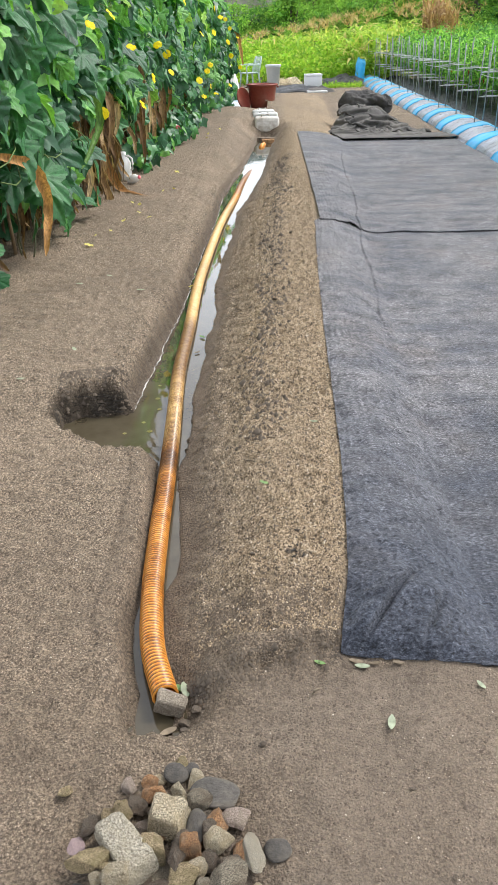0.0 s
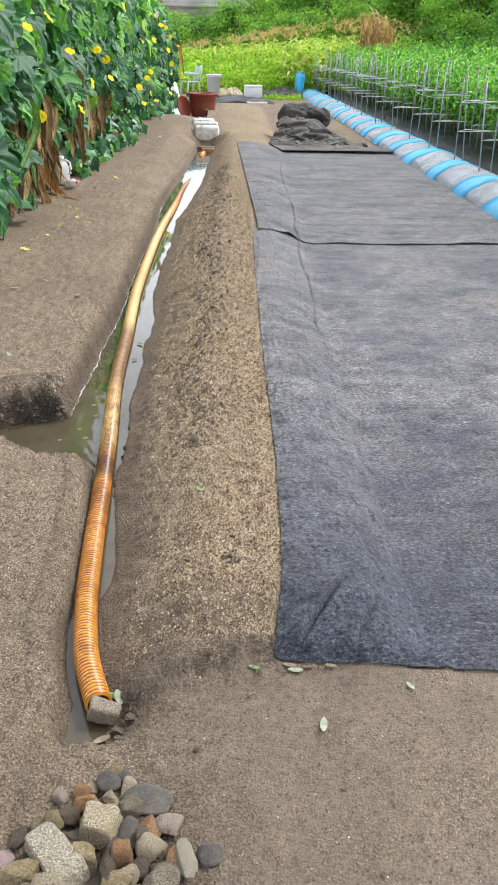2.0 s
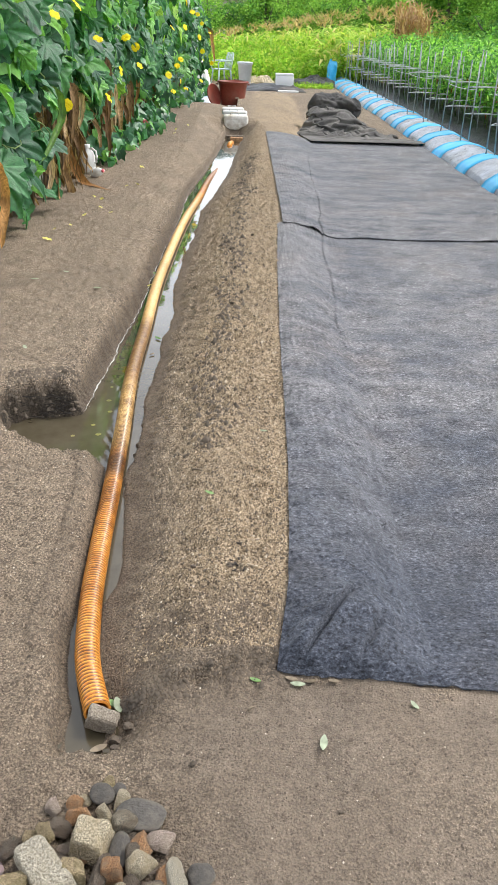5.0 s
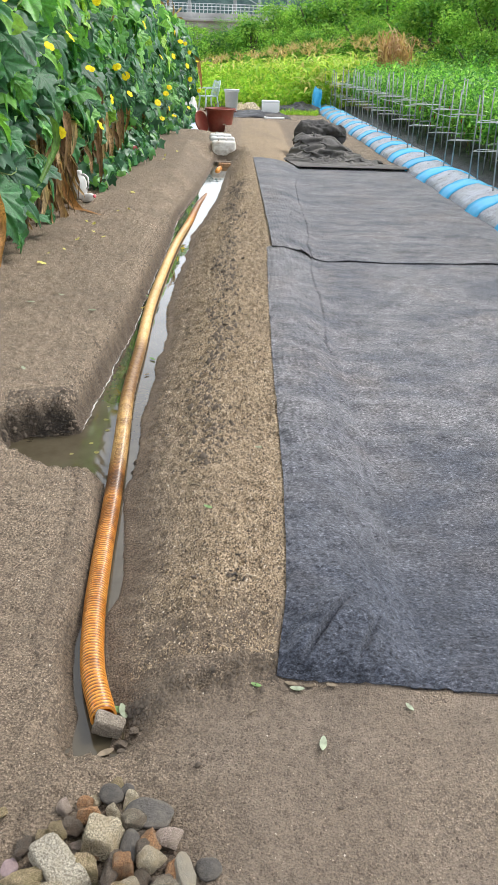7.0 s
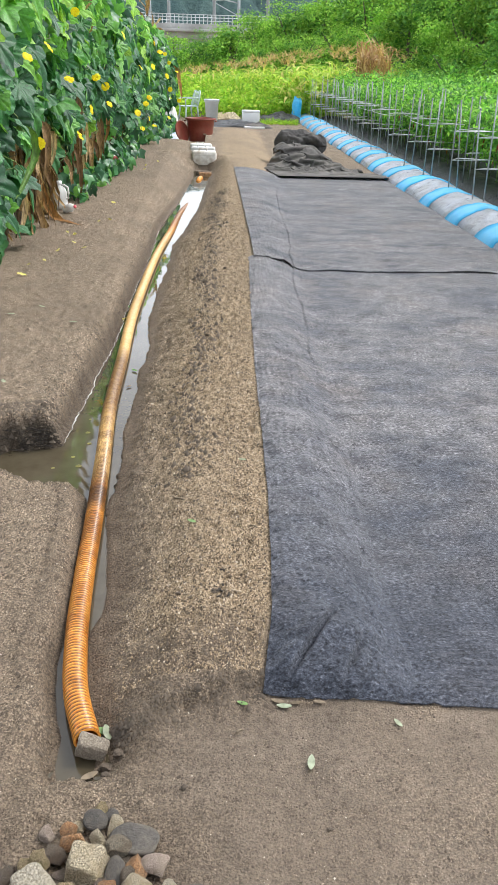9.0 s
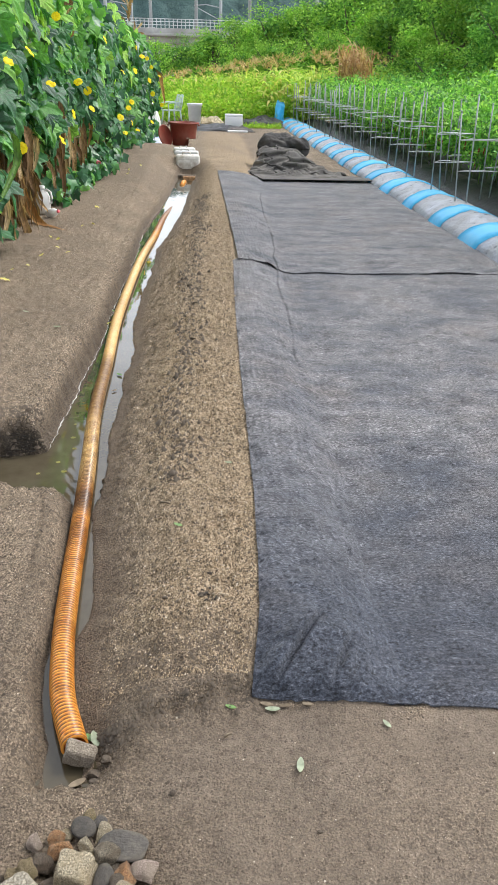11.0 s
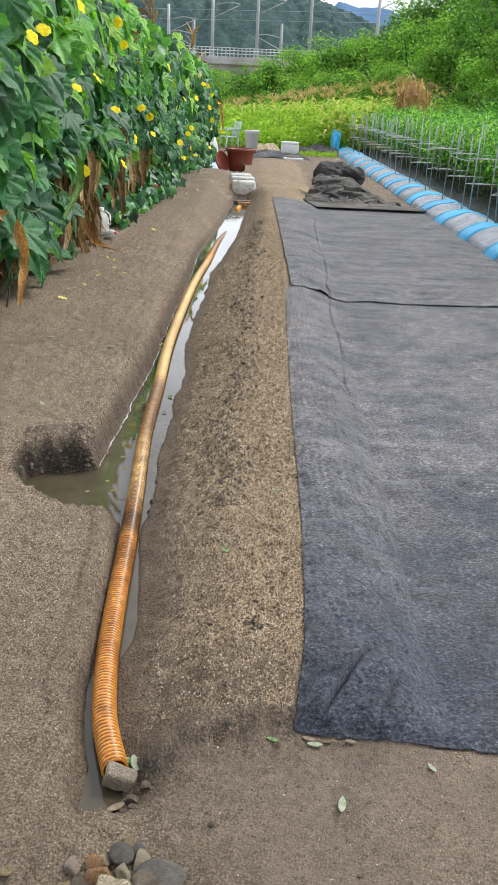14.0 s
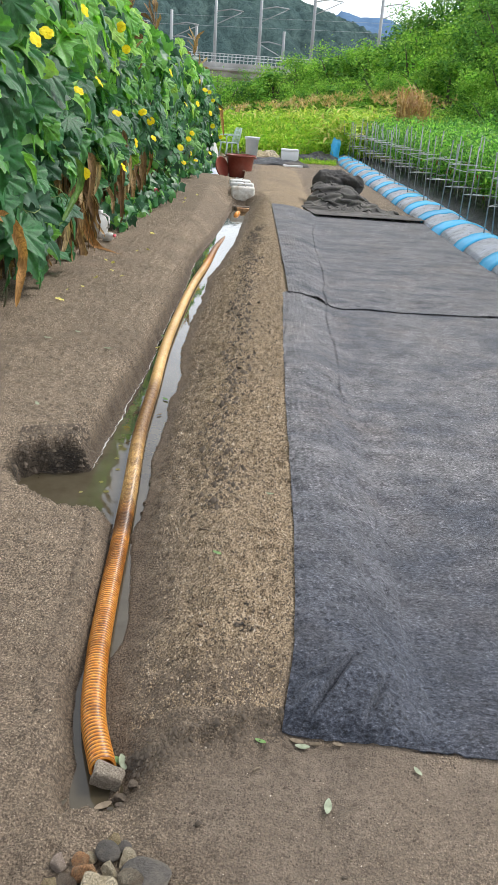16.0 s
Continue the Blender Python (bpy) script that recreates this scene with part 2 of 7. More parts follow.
    p.inputs["Sheen Roughness"].default_value = 0.5
    p.inputs["Specular IOR Level"].default_value = 0.25
    bump_node(n, l, p, mix_node(n, l, 0.4, mix_node(n, l, 0.5, fibre, fine), lint), 1.0, 0.006)
    return m


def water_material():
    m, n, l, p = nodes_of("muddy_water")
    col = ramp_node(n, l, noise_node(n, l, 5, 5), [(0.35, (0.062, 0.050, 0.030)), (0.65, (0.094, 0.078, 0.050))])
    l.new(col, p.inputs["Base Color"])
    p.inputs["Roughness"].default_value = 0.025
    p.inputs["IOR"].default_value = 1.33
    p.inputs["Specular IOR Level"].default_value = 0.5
    # Extra coat layer added to brighten the sky's reflection beyond plain water.
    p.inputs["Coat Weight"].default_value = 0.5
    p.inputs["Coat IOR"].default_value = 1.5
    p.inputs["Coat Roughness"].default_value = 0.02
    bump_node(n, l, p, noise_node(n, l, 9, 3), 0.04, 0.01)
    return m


def pipe_material():
    """Orange plastic; dark brown grooves, browner lower half, mud in smears."""
    m, n, l, p = nodes_of("orange_corrugated_plastic")
    def attr(name):
        a = n.new("ShaderNodeAttribute")
        a.attribute_name = name
        return a.outputs["Fac"]
    fine = noise_node(n, l, 60, 6)
    base = ramp_node(n, l, fine, [(0.35, (0.80, 0.255, 0.028)), (0.65, (0.95, 0.44, 0.085))])
    base = mix_node(n, l, attr("bleach"), base, ramp_node(n, l, fine, [(0.35, (0.80, 0.50, 0.18)), (0.65, (0.93, 0.70, 0.33))]))
    blot = noise_node(n, l, 34, 6, 0.75)
    groove_tone = n.new("ShaderNodeMath")
    groove_tone.operation = 'MULTIPLY'
    l.new(attr("groove"), groove_tone.inputs[0])
    l.new(ramp_node(n, l, blot, [(0.38, grey(0.50)), (0.50, grey(1))]), groove_tone.inputs[1])
    col = mix_node(n, l, groove_tone.outputs[0], base, (0.085, 0.034, 0.010))
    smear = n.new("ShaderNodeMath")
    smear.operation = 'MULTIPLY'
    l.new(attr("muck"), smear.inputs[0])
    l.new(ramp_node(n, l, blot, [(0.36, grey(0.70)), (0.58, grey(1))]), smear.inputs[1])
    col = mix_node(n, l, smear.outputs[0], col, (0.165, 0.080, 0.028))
    grime = n.new("ShaderNodeMath")
    grime.operation = 'MULTIPLY'
    l.new(attr("grime"), grime.inputs[0])
    l.new(ramp_node(n, l, noise_node(n, l, 90, 5, 0.8), [(0.40, grey(0.1)), (0.52, grey(0.95))]), grime.inputs[1])
    col = mix_node(n, l, grime.outputs[0], col, mix_node(n, l, 1.0, col, (0.30, 0.22, 0.16), 'MULTIPLY'))
    l.new(col, p.inputs["Base Color"])
    p.inputs["Roughness"].default_value = 0.30
    bump_node(n, l, p, fine, 0.15, 0.002)
    return m


M = {}
M["soil"] = soil_material()
M["felt"] = fabric_material()
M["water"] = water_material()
M["pipe"] = pipe_material()
M["granite"] = surface("pale_granite", (0.22,0.172,0.11), (0.86,0.74,0.52), 28, (0.50,0.39,0.23), 3, 0.85, bump=1.0, dist=0.022, tight=0.12)
M["granite_white"] = surface("white_granite", (0.30,0.25,0.175), (0.94,0.85,0.67), 33, (0.62,0.53,0.37), 3, 0.85, bump=1.0, dist=0.022, tight=0.12)
M["granite_grey"] = surface("grey_granite", (0.12,0.10,0.07), (0.60,0.51,0.37), 31, (0.24,0.18,0.12), 3, 0.85, bump=1.0, dist=0.022, tight=0.12)
M["slate"] = surface("river_slate", (0.060, 0.054, 0.048), (0.125, 0.114, 0.102), 14, (0.150, 0.132, 0.108), 3, 0.9, bump=0.5, dist=0.02, spec=0.2)
M["basalt"] = surface("dark_basalt", (0.045,0.036,0.027), (0.32,0.25,0.18), 27, (0.17,0.115,0.075), 3, 0.8, bump=1.0, dist=0.022, tight=0.12)
M["ochre"] = surface("ochre_stone", (0.17,0.118,0.058), (0.72,0.56,0.33), 27, (0.26,0.21,0.09), 3, 0.88, bump=1.0, dist=0.022, tight=0.12)
M["rust"] = surface("rusty_stone", (0.17,0.075,0.03), (0.64,0.34,0.15), 22, (0.36,0.25,0.15), 3, 0.82, bump=0.9, dist=0.022, tight=0.12)
M["pink"] = surface("pinkish_stone", (0.16,0.115,0.09), (0.68,0.54,0.44), 27, (0.36,0.29,0.21), 3, 0.85, bump=0.9, dist=0.022, tight=0.12)
M["mauve"] = surface("mauve_tile_stone", (0.19, 0.135, 0.13), (0.29, 0.21, 0.2), 8, None, 3, 0.75, bump=0.3)
M["concrete"] = surface("grey_concrete", (0.38, 0.38, 0.37), (0.56, 0.56, 0.54), 1.8, (0.27, 0.26, 0.24), 0.35, 0.9, bump=0.2)
M["lump"] = surface("broken_concrete", (0.10, 0.080, 0.056), (0.46, 0.39, 0.30), 240, (0.20, 0.16, 0.115), 22, 0.9, bump=1.0, dist=0.004, tight=0.16)
M["luffa"] = foliage("luffa_leaf", (0.016, 0.078, 0.034), (0.050, 0.200, 0.058), (0.17, 0.42, 0.070), 0.34, 0.26, 9, 0.55, 0.006, mottle=(0.7, 1.3), veins=0.7)
# Young leaf colour, lightened further for sunlight on the hedge's top.
M["luffa_young_sunlit"] = foliage("young_sunlit_luffa_leaf", (0.08, 0.28, 0.05), (0.21, 0.50, 0.075), (0.36, 0.60, 0.10), 0.38, 0.42, 9, 0.4, 0.006, mottle=(0.75, 1.2), veins=0.5)
M["vine"] = surface("vine_stem", (0.08, 0.14, 0.03), (0.16, 0.24, 0.06), 40, None, 3, 0.6, bump=0.1)
M["dry"] = foliage("dry_corn_leaf", (0.13, 0.072, 0.032), (0.36, 0.23, 0.115), (0.56, 0.42, 0.24), 0.7, 0.25, 70, 0.25, stretch=(1, 1, 0.10), mottle=(0.45, 1.45))
M["old_vine"] = surface("old_vine_stem", (0.055, 0.060, 0.025), (0.13, 0.12, 0.06), 40, None, 3, 0.7, bump=0.1)
M["orange_dry"] = foliage("orange_dry_leaf", (0.26, 0.125, 0.045), (0.48, 0.26, 0.095), (0.56, 0.38, 0.18), 0.65, 0.3, 60, 0.25, stretch=(1, 1, 0.12), mottle=(0.5, 1.4))
M["corn_blade"] = foliage("half_green_corn_leaf", (0.055, 0.14, 0.025), (0.13, 0.24, 0.045), None, 0.5, 0.35, 50, 0.3, stretch=(1, 1, 0.12), mottle=(0.6, 1.35))
M["far_dry"] = foliage("dried_maize", (0.34, 0.20, 0.10), (0.58, 0.39, 0.21), (0.68, 0.52, 0.31), 0.7, 0.3, 3, 0.2)
M["drystalk"] = surface("dry_corn_stalk", (0.13, 0.085, 0.045), (0.30, 0.21, 0.12), 60, (0.10, 0.07, 0.04), 8, 0.8, stretch=(3, 3, 0.4))
M["petal"] = foliage("yellow_petal", (0.90, 0.68, 0.012), (0.95, 0.80, 0.035), None, 0.55, 0.3, 30, 0.2)
M["wilted"] = foliage("wilted_petal", (0.58, 0.50, 0.10), (0.76, 0.68, 0.22), None, 0.6, 0.2, 30, 0.2)
M["pepper_leaf"] = foliage("pepper_leaf", (0.050, 0.19, 0.042), (0.24, 0.55, 0.10), (0.42, 0.70, 0.15), 0.42, 0.45, 6)
M["weed_leaf"] = foliage("bright_weed_leaf", (0.17, 0.37, 0.045), (0.42, 0.63, 0.090), (0.55, 0.60, 0.15), 0.7, 0.45, 2, 0.15)
M["corn_leaf"] = foliage("corn_leaf", (0.21, 0.42, 0.065), (0.55, 0.70, 0.15), (0.70, 0.60, 0.25), 0.7, 0.4, 2, 0.15)
M["tassel"] = foliage("dry_tassel", (0.40, 0.27, 0.11), (0.62, 0.47, 0.23), None, 0.7, 0.3, 3)
M["tree_leaf"] = foliage("tree_leaf", (0.045, 0.165, 0.042), (0.20, 0.43, 0.090), (0.32, 0.56, 0.12), 0.7, 0.32, 0.5, 0.15, mottle=(0.55, 1.35))
M["bright_leaf"] = foliage("bright_shrub_leaf", (0.12, 0.33, 0.055), (0.34, 0.61, 0.10), (0.48, 0.70, 0.16), 0.7, 0.32, 0.5, 0.15, mottle=(0.55, 1.35))
M["bark"] = surface("tree_bark", (0.07, 0.055, 0.04), (0.17, 0.14, 0.11), 14, (0.1, 0.11, 0.07), 2, 0.9, bump=0.7, dist=0.02)
# Distance haze is painted into both base colours as added blue.
M["far_wood"] = surface("hazy_woodland", (0.036, 0.066, 0.068), (0.115, 0.175, 0.158), 0.35, (0.06, 0.105, 0.105), 0.05, 0.95, bump=1.0, dist=2.0, spec=0.05)
M["mountain"] = surface("hazy_mountain", (0.10, 0.18, 0.30), (0.14, 0.23, 0.36), 0.01, None, 1, 1.0, bump=0, spec=0.0)
M["film_grey"] = surface("grey_mulch_film", (0.28, 0.30, 0.36), (0.56, 0.59, 0.66), 9, (0.27, 0.255, 0.24), 2.2, 0.34, bump=0.8, dist=0.05)
M["film_black"] = surface("black_mulch_film", (0.008, 0.009, 0.010), (0.028, 0.029, 0.032), 16, (0.045, 0.042, 0.038), 2.0, 0.5, bump=0.7, dist=0.03, spec=0.35)
M["blue_band"] = surface("blue_woven_band", (0.025, 0.37, 0.70), (0.07, 0.52, 0.85), 24, (0.13, 0.50, 0.76), 3, 0.5, bump=0.25, dist=0.006)
M["steel"] = surface("galvanised_stake", (0.25, 0.28, 0.30), (0.44, 0.47, 0.49), 40, (0.34, 0.33, 0.31), 9, 0.5, 0.25, bump=0.1)
M["string"] = surface("white_string", (0.55, 0.55, 0.53), (0.72, 0.72, 0.70), 80, None, 3, 0.85, bump=0.2)
M["pepper_red"] = surface("red_pepper", (0.30, 0.015, 0.012), (0.45, 0.03, 0.02), 30, None, 3, 0.3, bump=0)
M["cloth_dark"] = surface("black_felt_cloth", (0.020, 0.019, 0.019), (0.075, 0.072, 0.070), 60, (0.11, 0.10, 0.09), 3.0, 0.9, bump=0.6, dist=0.008)
M["cloth"] = surface("dark_felt_cloth", (0.042, 0.039, 0.036), (0.150, 0.140, 0.130), 60, (0.20, 0.183, 0.160), 3.0, 0.9, bump=0.6, dist=0.008)
M["tub"] = surface("red_brown_rubber", (0.20, 0.035, 0.022), (0.27, 0.055, 0.035), 25, (0.24, 0.09, 0.06), 3, 0.45, bump=0.1)
M["white_plastic"] = surface("white_plastic", (0.66, 0.66, 0.64), (0.80, 0.80, 0.78), 20, (0.58, 0.55, 0.48), 5, 0.4, bump=0.05)
M["dirty_plastic"] = surface("muddy_white_plastic", (0.50, 0.46, 0.40), (0.76, 0.74, 0.69), 9, (0.34, 0.27, 0.19), 7, 0.5, bump=0.1)
M["foam"] = surface("white_foam", (0.74, 0.74, 0.73), (0.83, 0.83, 0.82), 60, None, 5, 0.8, bump=0.2)
M["bin"] = surface("pale_grey_plastic", (0.60, 0.62, 0.62), (0.70, 0.72, 0.72), 15, None, 3, 0.45, bump=0.05)
M["chair"] = surface("pale_green_plastic", (0.38, 0.48, 0.45), (0.48, 0.58, 0.55), 15, None, 3, 0.45, bump=0.05)
M["pink_cap"] = surface("pink_plastic_cap", (0.55, 0.08, 0.10), (0.68, 0.14, 0.16), 20, None, 3, 0.4, bump=0)
M["red_cap"] = surface("red_plastic_cap", (0.50, 0.04, 0.03), (0.62, 0.07, 0.05), 20, None, 3, 0.4, bump=0)
M["pale_leaf"] = foliage("fallen_pale_leaf", (0.26, 0.31, 0.20), (0.36, 0.40, 0.28), None, 0.6, 0.15, 40)
M["green_leaf"] = foliage("fallen_green_leaf", (0.12, 0.24, 0.07), (0.22, 0.36, 0.13), None, 0.5, 0.2, 40)
M["brown_leaf"] = foliage("fallen_brown_leaf", (0.15, 0.115, 0.075), (0.26, 0.205, 0.14), None, 0.7, 0.1, 40)
M["pale_stick"] = surface("bleached_stick", (0.34, 0.27, 0.18), (0.52, 0.43, 0.31), 60, None, 3, 0.8, bump=0.2)
M["twig"] = surface("twig", (0.10, 0.075, 0.05), (0.24, 0.19, 0.13), 50, None, 3, 0.85, bump=0.3)
M["clod"] = surface("soil_clod", (0.050, 0.038, 0.027), (0.165, 0.128, 0.092), 9, None, 3, 0.92, bump=0.7, dist=0.004)
M["sheet"] = surface("pale_blue_sheet", (0.55, 0.60, 0.68), (0.75, 0.78, 0.82), 10, (0.30, 0.42, 0.70), 1.6, 0.4, bump=0.3, dist=0.01)
M["rail"] = surface("pale_painted_rail", (0.55, 0.57, 0.58), (0.68, 0.70, 0.71), 5, None, 1, 0.5, bump=0)


def grit_material(name, stops):
    m, n, l, p = nodes_of(name)
    geo = n.new("ShaderNodeNewGeometry")
    col = ramp_node(n, l, geo.outputs["Random Per Island"], stops)
    col = mix_node(n, l, 1.0, col, ramp_node(n, l, noise_node(n, l, 400, 3), [(0.3, grey(0.75)), (0.7, grey(1.15))]), 'MULTIPLY')
    l.new(col, p.inputs["Base Color"])
    p.inputs["Roughness"].default_value = 0.85
    return m


M["grit"] = grit_material("ridge_sand", [(0.0, (0.035, 0.023, 0.013)), (0.34, (0.180, 0.128, 0.074)), (0.72, (0.37, 0.272, 0.165)), (0.96, (0.53, 0.42, 0.285)), (1.0, (0.66, 0.58, 0.46))])
M["fine_grit"] = grit_material("soil_grit", [(0.0, (0.070, 0.051, 0.034)), (0.30, (0.195, 0.148, 0.103)), (0.80, (0.33, 0.255, 0.180)), (0.95, (0.43, 0.35, 0.26)), (1.0, (0.64, 0.57, 0.47))])
M["dark_tone"] = surface("dark_root", (0.012, 0.010, 0.008), (0.05, 0.04, 0.03), 60, None, 3, 0.9, bump=0)
M["sunken"] = foliage("sunken_petal", (0.13, 0.12, 0.035), (0.24, 0.21, 0.05), None, 0.5, 0.1, 30, 0.4)
# Pale colour for the painted sky reflection at the water's edge.
M["sky_glint"] = surface("pale_sky_glint", (0.55, 0.54, 0.50), (0.75, 0.74, 0.70), 40, None, 3, 0.25, bump=0.1)


# ---------------------------------------------------------------- helpers for building


def mesh_of(name, verts, faces, material, smooth=True):
    me = bpy.data.meshes.new(name)
    me.from_pydata([tuple(map(float, v)) for v in verts], [], [tuple(map(int, f)) for f in faces])
    me.materials.append(material)
    if smooth:
        me.polygons.foreach_set("use_smooth", [True] * len(me.polygons))
    me.update()
    return me


def piece(name, me, parent=None, m=None, label=""):
    ob = new(name, me)
    if parent is not None:
        ob.parent = parent
    if m is not None:
        ob.matrix_basis = m
    if label:
        ob["label"] = label
    return ob


def part(name, bm, material, parent=None, label="", smooth=True):
    me = bpy.data.meshes.new(name)
    bm.to_mesh(me)
    bm.free()
    me.materials.append(material)
    if smooth:
        me.polygons.foreach_set("use_smooth", [True] * len(me.polygons))
    return piece(name, me, parent, None, label)


def thing(name, at, label, category, group="", kind="", rz=0.0):
    ob = new(name)
    ob.matrix_basis = pose(*at, 0, 0, rz)
    return tagged(ob, label, category, group, kind)


def box_bm(sx, sy, sz, at=(0, 0, 0), bevel=0.0, bm=None, turn=None):
    """A box with rounded edges, its base centre at the given place."""
    own = bmesh.new()
    bmesh.ops.create_cube(own, size=1.0, matrix=Matrix.Diagonal((sx, sy, sz, 1)))
    if bevel:
        bmesh.ops.bevel(own, geom=own.edges[:], offset=bevel, segments=2, affect='EDGES', profile=0.5)
    m = Matrix.Translation((at[0], at[1], at[2] + sz / 2))
    if turn is not None:
        m = m @ turn
    own.transform(m)
    if bm is None:
        return own
    me = bpy.data.meshes.new("tmp")
    own.to_mesh(me)
    own.free()
    bm.from_mesh(me)
    bpy.data.meshes.remove(me)
    return bm


def lathe(profile, seg=28, closed=False):
    """A turned shape from (radius, height) rows."""
    bm = bmesh.new()
    rings = []
    for r, z in profile:
        rings.append([bm.verts.new((r * math.cos(2 * math.pi * k / seg), r * math.sin(2 * math.pi * k / seg), z)) for k in range(seg)])
    for a, b in zip(rings, rings[1:]):
        for k in range(seg):
            bm.faces.new((a[k], a[(k + 1) % seg], b[(k + 1) % seg], b[k]))
    bm.faces.new(list(reversed(rings[0])))
    if closed:
        bm.faces.new(rings[-1])
    return bm


def tube_data(points, radii, seg=8, caps=True):
    """Rings of a tube along points."""
    pts = np.array(points, float)
    tang = np.gradient(pts, axis=0)
    tang /= np.linalg.norm(tang, axis=1)[:, None] + 1e-9
    radii = np.broadcast_to(np.asarray(radii, float), (len(pts),))
    up = np.array([0, 0, 1.0]) if abs(tang[0][2]) < 0.9 else np.array([1.0, 0, 0])
    verts, faces = [], []
    for p, t, r in zip(pts, tang, radii):
        a = np.cross(t, up)
        a /= np.linalg.norm(a) + 1e-9
        b = np.cross(a, t)
        for k in range(seg):
            w = 2 * math.pi * k / seg
            verts.append(p + r * (math.cos(w) * a + math.sin(w) * b))
    for i in range(len(pts) - 1):
        for k in range(seg):
            k2 = (k + 1) % seg
            faces.append((i * seg + k, i * seg + k2, (i + 1) * seg + k2, (i + 1) * seg + k))
    if caps:
        faces.append(tuple(range(seg - 1, -1, -1)))
        faces.append(tuple(range((len(pts) - 1) * seg, len(pts) * seg)))
    return verts, faces


def tube(name, points, radii, material, parent=None, seg=8, label=""):
    v, f = tube_data(points, radii, seg)
    return piece(name, mesh_of(name, v, f, material), parent, None, label)


class Heap:
    """Collects many small pieces for one mesh."""
    def __init__(self):
        self.v, self.f, self.n = [], [], 0

    def add(self, verts, faces):
        self.v.append(np.asarray(verts, float))
        self.f.extend([tuple(i + self.n for i in f) for f in faces])
        self.n += len(verts)

    def mesh(self, name, material, smooth=False):
        return mesh_of(name, np.concatenate(self.v), self.f, material, smooth)


def fbm(x, y, scale, seed, octaves=4, gain=0.5):
    """Smooth lattice noise over arrays, about -1 to 1."""
    out, amp, total = np.zeros_like(x), 1.0, 0.0
    for o in range(octaves):
        s = scale * 2 ** o
        u, v = x * s + 17.3 * o + seed * 3.1, y * s - 9.7 * o + seed * 1.7
        i, j = np.floor(u).astype(np.int64), np.floor(v).astype(np.int64)
        fu, fv = u - i, v - j
        fu, fv = fu * fu * (3 - 2 * fu), fv * fv * (3 - 2 * fv)

        def h(a, b):
            n = (a * 374761393 + b * 668265263 + seed * 1442695041 + o * 97) & 0x7FFFFFFF
            n = ((n ^ (n >> 13)) * 1274126177) & 0x7FFFFFFF
            n = (n ^ (n >> 16)) & 0xFFFF
            return n / 32767.5 - 1

        val = (h(i, j) * (1 - fu) + h(i + 1, j) * fu) * (1 - fv) + (h(i, j + 1) * (1 - fu) + h(i + 1, j + 1) * fu) * fv
        out += amp * val
        total += amp
        amp *= gain
    return out / total


def step(t):
    t = np.clip(t, 0, 1)
    return t * t * (3 - 2 * t)


# ---------------------------------------------------------------- lie of the land
WATER = -0.09
Y_L = [1.30, 1.345, 1.36, 1.388, 1.455, 1.50, 1.576, 1.67, 1.80, 1.90, 2.00, 2.17, 2.54, 2.68, 2.84, 2.92, 3.30, 3.69, 4.30, 4.82, 5.93, 7.32, 8.73, 10.7, 12.7, 14.2]
X_L = [-.345, -.352, -.370, -.383, -.391, -.387, -.416, -.435, -.449, -.440, -.440, -.452, -.474, -.500, -.514, -.540, -.685, -.676, -.655, -.624, -.622, -.591, -.590, -.450, -.346, -.30]
Y_R = [1.30, 1.345, 1.37, 1.407, 1.448, 1.50, 1.62, 1.80, 1.88, 1.947, 2.018, 2.137, 2.30, 2.48, 2.685, 2.896, 3.19, 3.50, 3.955, 4.31, 4.41, 4.73, 5.21, 6.14, 6.73, 7.80, 8.59, 10.15, 12.0, 13.3, 14.2]
X_R = [-.335, -.335, -.305, -.284, -.282, -.305, -.345, -.376, -.378, -.370, -.347, -.345, -.364, -.389, -.421, -.409, -.413, -.421, -.409, -.425, -.395, -.396, -.438, -.436, -.400, -.400, -.310, -.185, -.115, -.068, -.06]
Y_M = [1.55, 1.81, 2.49, 2.99, 3.75, 4.67, 6.45, 7.70, 12.4, 20]
X_M = [.150, .189, .218, .224, .232, .250, .303, .345, .329, .30]
Y_C = [1.4, 1.93, 2.24, 2.46, 2.81, 3.12, 3.43, 3.80, 5.43, 6.27, 7.66, 9.87, 12.6, 20]
X_C = [.55, .560, .552, .570, .600, .586, .575, .600, .658, .690, .775, .84, 1.00, 1.15]


